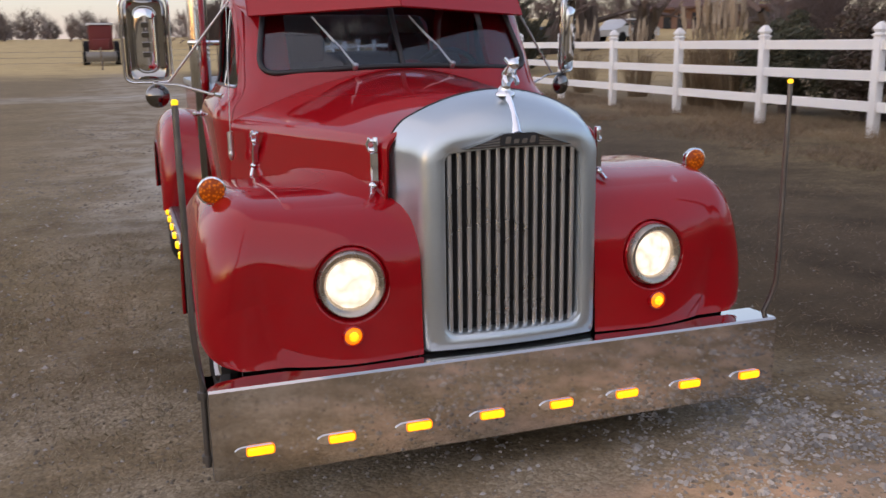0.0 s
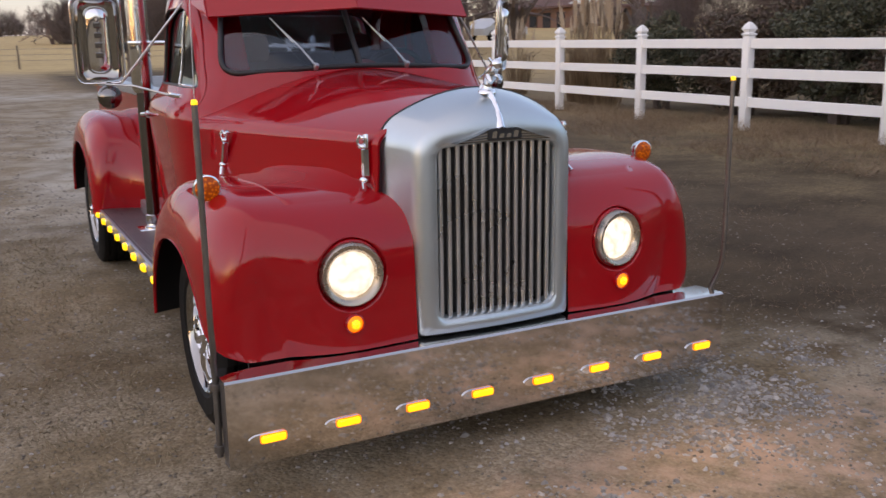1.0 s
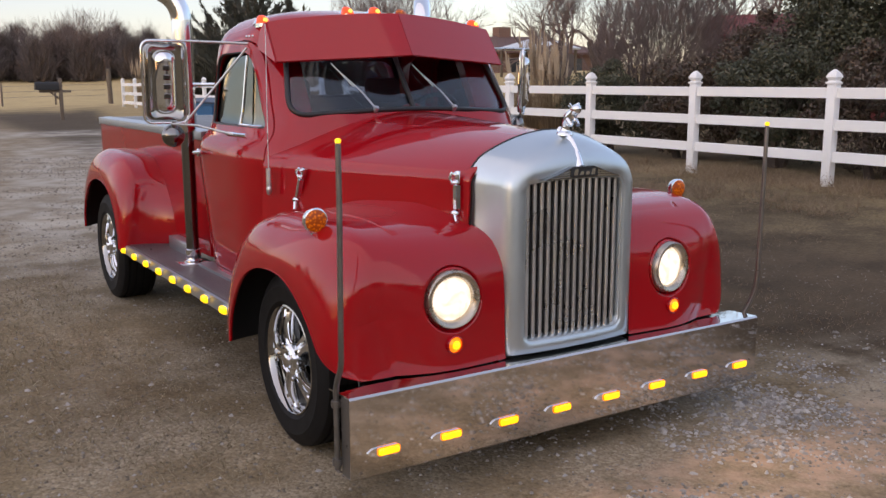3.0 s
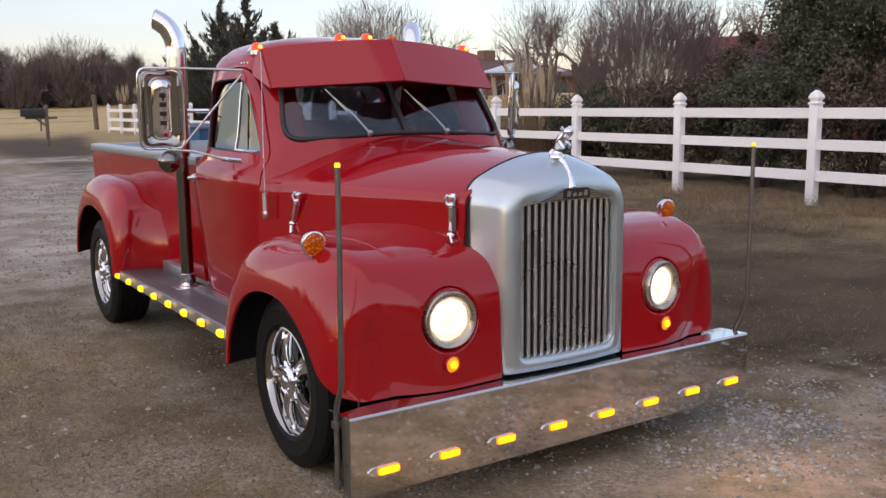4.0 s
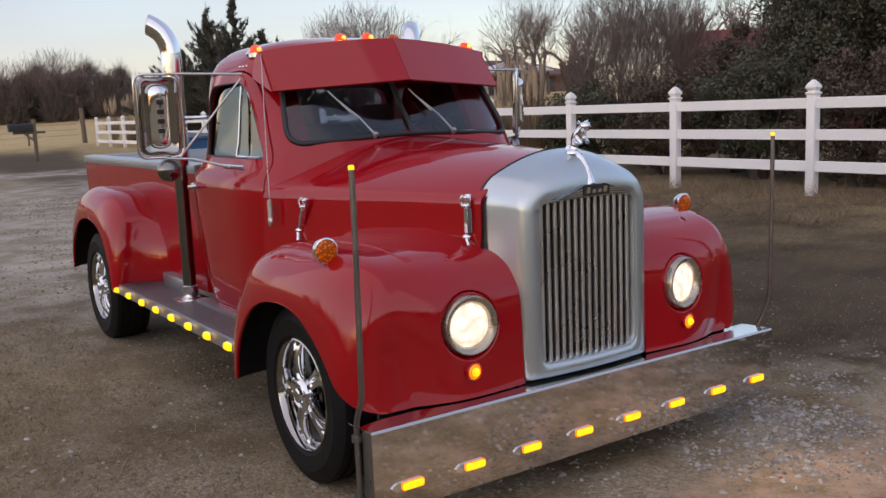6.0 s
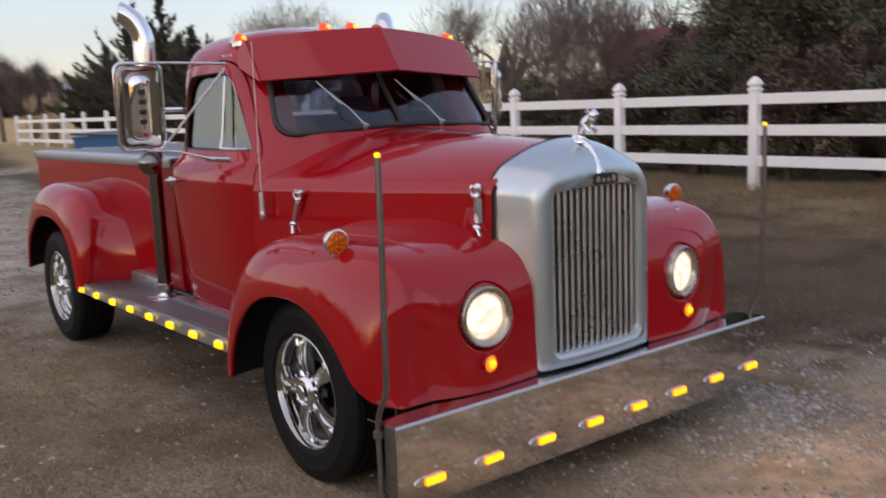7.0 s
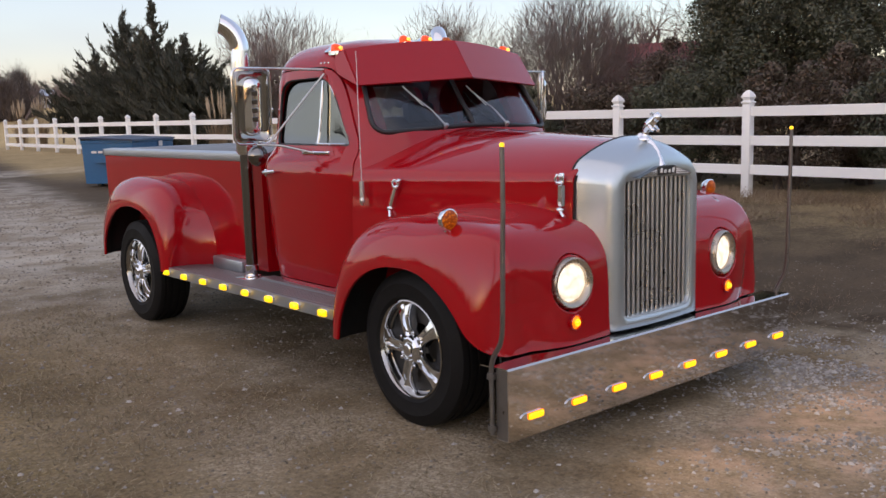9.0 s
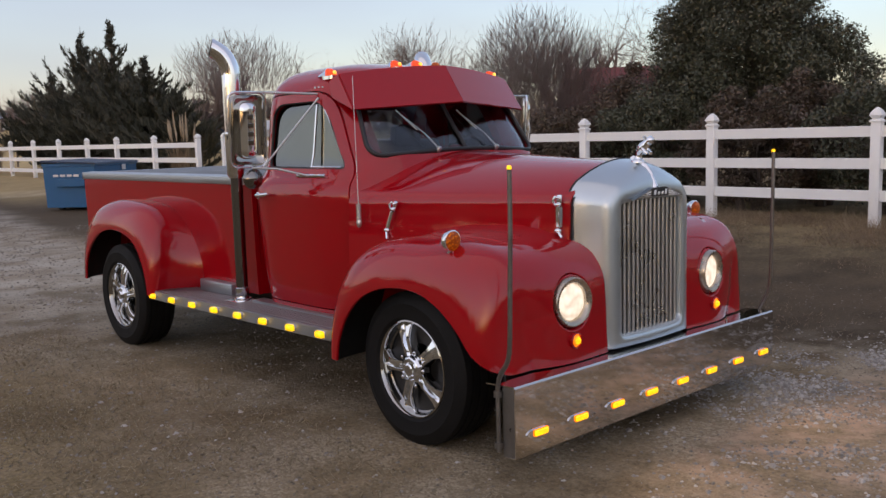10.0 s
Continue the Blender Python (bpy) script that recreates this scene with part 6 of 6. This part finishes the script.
rng = np.random.default_rng(8)
spots = []
for k in range(70):
    a = radians(-20 + 62 * (k + rng.uniform(0, 1)) / 70)
    dist = rng.uniform(110, 170)
    spots.append((math.sin(a) * dist, math.cos(a) * dist, rng.uniform(2.2, 4.5)))
for k in range(84):
    a = radians(75 + 250 * (k + rng.uniform(0, 1)) / 84)
    dist = rng.uniform(50, 75)
    spots.append((math.sin(a) * dist, math.cos(a) * dist, rng.uniform(4.0, 8.5)))
more = [(math.sin(a) * d, math.cos(a) * d, h) for a, d, h in ((radians(5.0 + 0.9 * k), 92 + 3 * (k % 3), 3.6 + 0.8 * ((k * 7) % 3)) for k in range(11))]
spots += more
v, f = tree_line(9, spots)
line = soup("tree_line", v, f, TWIG)
tagged(line, "distant line of bare winter trees", "trees", kind="stuff")
r2 = np.random.default_rng(19)
brush = []
for x, y, h in spots:
    z = on_ground(x, y)
    for q in range(2400 if math.hypot(x, y) < 101 and y > 50 else (320 if y > 50 else 280)):
        u = r2.uniform(0.0, 1.0)
        rr = h * 0.42 * math.sin(math.pi * min(1.0, 0.25 + 0.75 * u)) ** 0.7 * math.sqrt(r2.uniform(0, 1))
        a = r2.uniform(0, 6.28)
        o = np.array([x + rr * math.cos(a), y + rr * math.sin(a), z + h * 0.93 * u])
        d = np.array([math.cos(a) * 0.5, math.sin(a) * 0.5, 1.0]) + r2.normal(0, 0.4, 3)
        thick = 0.036 if math.hypot(x, y) < 101 and y > 50 else (0.062 if y > 50 else 0.19)
        brush.append((o, o + d * r2.uniform(0.35, 0.95), thick * (1.3 - u), 0.008))
v, f = sticks(brush, 3)
tagged(soup("brush_line", v, f, BRUSH), "brown winter brush under the distant trees", "brush", kind="stuff")


# ---------------------------------------------------------------- dumpster
def dumpster(x, y, turn):
    z = on_ground(x, y)
    root = thing("dumpster", "blue steel dumpster with dark lid beside the track", "dumpster", at=(x, y, z))
    root.rotation_euler = (0, 0, turn)
    bm = bmesh.new()
    lo, hi = [(-0.91, -0.58), (0.91, -0.58), (0.91, 0.58), (-0.91, 0.58)], [(-0.92, -0.62), (0.92, -0.62), (0.92, 0.62), (-0.92, 0.62)]
    loft(bm, [[(a, b, 0.06) for a, b in lo], [(a, b, 0.95) for a, b in hi], [(a * 1.02, b * 1.02, 0.96) for a, b in hi], [(a * 1.02, b * 1.02, 1.02) for a, b in hi], [(a * 0.96, b * 0.94, 1.02) for a, b in hi], [(a * 0.93, b * 0.90, 0.20) for a, b in lo]])
    body_ob = part("bin_body", bm, BLUE, root, "blue steel bin", smooth=30)
    for s in (-1, 1):
        bm = bmesh.new()
        box(bm, *sorted((s * 0.90, s * 1.02)), -0.40, 0.25, 0.52, 0.68, 0.01)
        part("lift_pocket", bm, BLUE, root, "fork lift pocket")
        bm = bmesh.new()
        loft(bm, [[(s * 0.02, -0.64, 1.03), (s * 0.02, 0.64, 1.10), (s * 0.02, 0.66, 1.06), (s * 0.02, -0.66, 0.99)], [(s * 0.97, -0.64, 1.03), (s * 0.97, 0.64, 1.10), (s * 0.97, 0.66, 1.06), (s * 0.97, -0.66, 0.99)]])
        part("lid", bm, BLUE_LID, root, "dark blue plastic lid")
        for c in (-0.35, 0.35):
            bm = bmesh.new()
            box(bm, s * 0.70 - 0.06, s * 0.70 + 0.06, c - 0.05, c + 0.05, 0.0, 0.08, 0.01)
            part("foot", bm, BLACK, root)
    bm = bmesh.new()
    for k in range(4):
        box(bm, -0.955, -0.945, 0.30 - 0.16 * k - 0.06, 0.30 - 0.16 * k + 0.06, 0.735, 0.785)
    part("label_bar", bm, WHITE, root, "plain white bar")
    bm = bmesh.new()
    box(bm, 0.2, 0.36, -0.650, -0.640, 0.84, 0.96)
    part("sticker", bm, WHITE, root, "small white sticker")
    return root


dumpster(4.58, 18.3, radians(38))


# ---------------------------------------------------------------- mailbox and field fence
def mailbox(x, y):
    root = thing("mailbox", "dark rural mailbox on a wooden post", "mailbox", at=(x, y, on_ground(x, y)))
    bm = bmesh.new()
    box(bm, -0.06, 0.06, -0.06, 0.06, -0.1, 1.50, 0.008)
    part("post", bm, WOOD, root, "weathered wooden post", smooth=30)
    bm = bmesh.new()
    box(bm, -0.72, 0.36, -0.045, 0.045, 0.98, 1.07, 0.006)
    part("arm", bm, WOOD, root, smooth=30)
    bm = bmesh.new()
    arc = [(-0.13, 0.0), (0.13, 0.0)] + [(0.13 * math.cos(a), 0.16 + 0.13 * math.sin(a)) for a in np.linspace(0, math.pi, 9)]
    loft(bm, [[(xx, a - 0.02, 1.072 + b) for a, b in arc] for xx in (-0.86, -0.07)])
    part("box", bm, BLACK, root, "dark metal box", smooth=40)
    bm = bmesh.new()
    tube(bm, [(0.0, 0, 0.70), (-0.34, 0, 1.0)], 0.035, 6)
    part("brace", bm, WOOD, root)


mailbox(3.9, 33.0)
for k, (x, y, h, r) in enumerate([(9.6, 50.5, 1.9, 0.13), (-2.0, 52.0, 1.25, 0.05), (1.2, 51.7, 1.25, 0.05), (4.2, 51.4, 1.25, 0.05), (6.8, 51.0, 1.25, 0.05), (13.5, 50.8, 1.3, 0.06), (17.0, 51.0, 1.3, 0.06)]):
    z = on_ground(x, y)
    bm = bmesh.new()
    lathe(bm, [(r * 1.05, z - 0.1), (r, z + h * 0.5), (r * 0.95, z + h - 0.03), (r * 0.6, z + h)], Matrix.Translation((x, y, 0)) @ Matrix.Rotation(0.01 * (k - 3), 4, "Y"), 9)
    tagged(part("fence_post", bm, WOOD, smooth=40), "weathered round wooden post in the field fence", "fence post", "field fence posts")
bm = bmesh.new()
for dz in (0.45, 0.75, 1.05):
    tube(bm, [(x, 52.3 - 0.2 * (x + 2) / 3.2 * 0.6, on_ground(x, 51.5) + dz) for x in (-14, -2, 1.2, 4.2, 6.8, 9.6)], 0.012, 4)
tagged(part("wire_strands", bm, POLE), "thin wire strands of the field fence", "fence wire")

# ---------------------------------------------------------------- house and shed beyond the fence
house = thing("house", "low brown brick house with shingle roof and chimney", "house", at=(44, 58.5, on_ground(44, 58.5) - 1.2))
bm = bmesh.new()
box(bm, -5, 5, -4, 4, -0.1, 2.6)
part("wall", bm, BRICK, house, "brown brick wall")
bm = bmesh.new()
loft(bm, [[(-5.6, -4.8, 2.4), (5.6, -4.8, 2.4), (5.6, 4.8, 2.4), (-5.6, 4.8, 2.4)], [(-5.6, -4.8, 2.55), (5.6, -4.8, 2.55), (5.6, 4.8, 2.55), (-5.6, 4.8, 2.55)], [(-2.5, -0.1, 3.9), (2.5, -0.1, 3.9), (2.5, 0.1, 3.9), (-2.5, 0.1, 3.9)]])
part("roof", bm, ROOF, house, "brown hipped shingle roof")
bm = bmesh.new()
box(bm, -2.5, -1.3, -0.5, 0.4, 2.6, 4.6, 0.03)
part("chimney", bm, BRICK, house, "brick chimney")
for k in range(3):
    bm = bmesh.new()
    box(bm, -4.0 + 3.0 * k, -2.8 + 3.0 * k, -4.05, -3.98, 0.9, 2.1)
    part("window", bm, PANE, house, "dark window")
    bm = bmesh.new()
    box(bm, -5.06, -4.98, -3.0 + 1.9 * k, -2.0 + 1.9 * k, 0.9, 2.1)
    part("window", bm, PANE, house, "dark window")
gazebo = thing("gazebo", "open gazebo with a pale pitched metal roof", "gazebo", at=(36.45, 46.5, on_ground(36.45, 46.5)))
eave = 3.68 - on_ground(36.45, 46.5)
bm = bmesh.new()
loft(bm, [[(a * q, b * q, eave + h) for a, b in ((-2.0, -2.0), (2.0, -2.0), (2.0, 2.0), (-2.0, 2.0))] for q, h in ((0.96, -0.02), (1.0, 0.0), (1.0, 0.09), (0.55, 0.45), (0.04, 0.82))])
part("roof", bm, WHITE, gazebo, "pale pitched metal roof")
for gx0 in (-1.75, 1.75):
    for gy0 in (-1.75, 1.75):
        bm = bmesh.new()
        box(bm, gx0 - 0.07, gx0 + 0.07, gy0 - 0.07, gy0 + 0.07, -0.2, eave, 0.01)
        part("post", bm, WOOD, gazebo)
barn = thing("barn", "long low pale barn in the distance", "barn", at=(26.5, 112.0, on_ground(26.5, 112.0)))
bm = bmesh.new()
box(bm, -6, 6, -3, 3, -0.4, 1.5)
part("wall", bm, WHITE, barn, "pale metal wall")
bm = bmesh.new()
loft(bm, [[(x, -3.3, 1.5), (x, 0, 2.3), (x, 3.3, 1.5), (x, 3.3, 1.58), (x, 0, 2.4), (x, -3.3, 1.58)] for x in (-6.3, 6.3)])
part("roof", bm, ALUMINIUM, barn, "grey metal roof")
shed = thing("shed", "dark red barn shed half hidden by shrubs", "shed", at=(20.5, 14.2, on_ground(20.5, 14.2)))
shed.rotation_euler = (0, 0, radians(35))
bm = bmesh.new()
box(bm, -1.6, 1.6, -2.4, 2.4, -0.4, 2.35)
part("wall", bm, BARN, shed, "dark red siding")
bm = bmesh.new()
loft(bm, [[(-1.75, y, 2.3), (0, y, 2.9), (1.75, y, 2.3), (1.75, y, 2.36), (0, y, 2.98), (-1.75, y, 2.36)] for y in (-2.55, 2.55)])
part("roof", bm, BARN, shed, "dull red roof")


# ---------------------------------------------------------------- vehicles far off
def far_car(x, y, turn, paint, label):
    root = thing("parked_car", label, "car", at=(x, y, on_ground(x, y)))
    root.rotation_euler = (0, 0, turn)
    bm = bmesh.new()
    sec = [(-2.2, 0.35), (-2.25, 0.75), (-1.5, 0.92), (-0.9, 1.38), (0.9, 1.42), (1.5, 0.98), (2.2, 0.90), (2.25, 0.40)]
    loft(bm, [[(a * 0.97, -0.86, b * 0.98) for a, b in sec], [(a, -0.75, b) for a, b in sec], [(a, 0.75, b) for a, b in sec], [(a * 0.97, 0.86, b * 0.98) for a, b in sec]])
    part("body", bm, paint, root, smooth=30)
    for s in (-1, 1):
        bm = bmesh.new()
        prism(bm, [(-1.25, 0.98), (-0.85, 1.30), (0.8, 1.33), (1.2, 1.0)], "y", *sorted((s * 0.865, s * 0.850)))
        part("window", bm, PANE, root, "dark side glass")
        for a in (-1.35, 1.4):
            bm = bmesh.new()
            lathe(bm, [(0.2, -0.1), (0.32, -0.1), (0.32, 0.1), (0.2, 0.1)], Matrix.Translation((a, s * 0.78, 0.32)) @ Matrix.Rotation(math.pi / 2, 4, "X"), 18)
            part("wheel", bm, RUBBER, root)


far_car(28.5, 48.0, radians(20), WHITE, "pale parked car seen over the fence")
far_car(24.0, 49.5, radians(10), BLUE_LID, "dark parked car seen over the fence")


def far_tractor(x, y):
    root = thing("tractor", "red farm tractor with loader parked on the track", "tractor", at=(x, y, on_ground(x, y)))
    bm = bmesh.new()
    box(bm, -0.55, 0.55, -1.8, 0.3, 0.9, 1.6, 0.1)
    part("hood", bm, BARN, root, smooth=40)
    bm = bmesh.new()
    box(bm, -0.75, 0.75, 0.2, 1.4, 0.9, 2.5, 0.1)
    part("cab", bm, BARN, root, smooth=40)
    bm = bmesh.new()
    box(bm, -0.85, 0.85, 0.1, 1.5, 2.5, 2.62, 0.03)
    part("roof", bm, WHITE, root, smooth=40)
    bm = bmesh.new()
    box(bm, -0.9, 0.9, -2.7, -2.1, 0.2, 0.8, 0.05)
    part("bucket", bm, POLE, root, smooth=40)
    for s in (-1, 1):
        for a, r in ((1.0, 0.75), (-1.4, 0.42)):
            bm = bmesh.new()
            lathe(bm, [(r * 0.5, -0.18), (r, -0.18), (r, 0.18), (r * 0.5, 0.18)], Matrix.Translation((s * 0.95, a, r)) @ Matrix.Rotation(math.pi / 2, 4, "Y"), 20)
            part("wheel", bm, RUBBER, root, smooth=40)


far_tractor(-2.1, 62.0)

# ---------------------------------------------------------------- loose stones and dead grass
rng = np.random.default_rng(77)


def stone_field(name, count, xr, yr, size, seed, label, material, keep=None):
    r = np.random.default_rng(seed)
    x, y = r.uniform(*xr, count), r.uniform(*yr, count)
    if keep is not None:
        ok = keep(x, y, r)
        x, y = x[ok], y[ok]
    n = len(x)
    s = size * np.exp(np.clip(r.normal(0, 0.5, n), -1.2, 0.85))
    base = np.array([[1, 0, 0], [0.4, 0.9, 0], [-0.7, 0.7, 0], [-0.9, -0.3, 0], [-0.1, -0.95, 0], [0.75, -0.65, 0], [0.35, 0.2, 0.75], [-0.4, 0.15, 0.7], [0.0, -0.4, 0.72]])
    a = r.uniform(0, 6.28, n)
    ca, sa = np.cos(a), np.sin(a)
    P = base[None] * (1 + r.normal(0, 0.18, (n, 9, 3))) * s[:, None, None] * np.array([1.0, 0.75, 0.8])
    X = P[:, :, 0] * ca[:, None] - P[:, :, 1] * sa[:, None] + x[:, None]
    Y = P[:, :, 0] * sa[:, None] + P[:, :, 1] * ca[:, None] + y[:, None]
    Z = P[:, :, 2] + ground_z(x, y)[:, None] - 0.15 * s[:, None]
    V = np.stack([X, Y, Z], -1).reshape(-1, 3)
    tri = np.array([[0, 1, 6], [1, 2, 7], [2, 3, 7], [3, 4, 8], [4, 5, 8], [5, 0, 6], [1, 7, 6], [3, 8, 7], [5, 6, 8], [6, 7, 8]])
    F = (np.arange(n)[:, None, None] * 9 + tri[None]).reshape(-1, 3)
    o = soup(name, V.tolist(), F.tolist(), material)
    return tagged(o, label, "stones", kind="stuff")


def drift(scale, cut, soft=0.25):
    """Keeps what falls into uneven drifts."""
    def ok(x, y, r):
        n = np.array([noise.noise(Vector((a * scale, b * scale, 7.0))) + 0.5 * noise.noise(Vector((a * scale * 3, b * scale * 3, 2.0))) for a, b in zip(x, y)])
        return n + r.uniform(-soft, soft, len(x)) > cut
    return ok


stone_field("gravel", 50000, (-5.0, 4.5), (-2.6, 7.0), 0.0062, 1, "loose gravel over brown dirt", STONE_DULL,
            lambda x, y, r: drift(1.1, -0.25, 0.5)(x, y, r) & ((x < 2.1) | (r.uniform(0, 1, len(x)) < 0.3)))
stone_field("gravel", 90000, (-0.8, 4.4), (-2.4, 1.6), 0.0078, 2, "pale loose stones off the front of the truck", STONE,
            lambda x, y, r: drift(2.2, -0.02)(x, y, r) & (r.uniform(0, 1, len(x)) < 1.5 * np.exp(-((x - 1.5) / 0.9) ** 2 - ((y + 0.25 + 0.2 * (x - 1.5)) / 0.45) ** 2) + 0.45 * np.exp(-((x - 0.3) / 0.8) ** 2 - ((y + 0.75) / 0.35) ** 2) + 0.018 * (x < 2.0)))
stone_field("gravel", 16000, (-2.6, 2.8), (6.0, 17.0), 0.011, 6, "loose gravel farther along the track", STONE_DULL, drift(0.6, -0.1, 0.4))
stone_field("gravel", 3600, (-5.0, 2.2), (-2.6, 8.0), 0.0095, 3, "scattered larger stones", STONE)


stone_field("gravel", 38000, (-0.6, 4.4), (-2.2, 1.4), 0.0120, 4, "angular pale rubble off the front corner", STONE,
            lambda x, y, r: drift(2.3, 0.10, 0.14)(x, y, r) & (r.uniform(0, 1, len(x)) < 0.95 * np.exp(-((x - 1.7) / 1.05) ** 2 - ((y + 0.28 + 0.2 * (x - 1.5)) / 0.48) ** 2) + 0.18 * np.exp(-((x - 0.3) / 0.8) ** 2 - ((y + 0.75) / 0.4) ** 2)))


def grass_tufts(count, xr, yr, h, seed, label, keep=None, material=STRAW):
    r = np.random.default_rng(seed)
    x, y = r.uniform(*xr, count), r.uniform(*yr, count)
    if keep is not None:
        ok = keep(x, y, r)
        x, y = x[ok], y[ok]
    segs = []
    z = ground_z(x, y)
    for a, b, c in zip(x, y, z):
        for _ in range(3):
            d = r.normal(0, 0.6, 3)
            d[2] = r.uniform(0.1, 0.7) if h < 0.1 else r.uniform(0.3, 1.0)
            L = h * r.uniform(0.4, 1.3)
            o = np.array([a, b, c - 0.005]) + np.array([r.normal(0, 0.02), r.normal(0, 0.02), 0])
            segs.append((o, o + d / np.linalg.norm(d) * L, 0.0008 + min(h, 0.1) * 0.022, 0.0005))
    v, f = sticks(segs, 3)
    return tagged(soup("dead_grass", v, f, material), label, "grass", kind="stuff")


def clumpy(scale, cut):
    return lambda x, y, r: np.array([noise.noise(Vector((a * scale, b * scale, 3.0))) for a, b in zip(x, y)]) + r.uniform(-0.25, 0.25, len(x)) > cut


grass_tufts(11000, (6.4, 9.6), (-1.0, 20.0), 0.16, 11, "dry brown grass along the fence", clumpy(0.6, 0.0), BROWN_GRASS)
grass_tufts(4000, (7.9, 9.3), (-1.0, 14.0), 0.24, 15, "tall straw-coloured grass at the foot of the fence", clumpy(0.5, 0.02), STRAW)
grass_tufts(20000, (-4.6, -1.15), (-2.2, 5.0), 0.042, 12, "short matted dead grass beside the track", clumpy(1.3, -0.16), MAT_GRASS)
grass_tufts(7000, (-7.0, -3.5), (-3.0, 9.0), 0.035, 14, "short dead grass farther from the track", clumpy(1.1, 0.0), MAT_GRASS)
grass_tufts(9000, (1.6, 8.0), (-0.6, 11.0), 0.045, 13, "short dead grass between truck and fence", clumpy(0.8, 0.08), BROWN_GRASS)
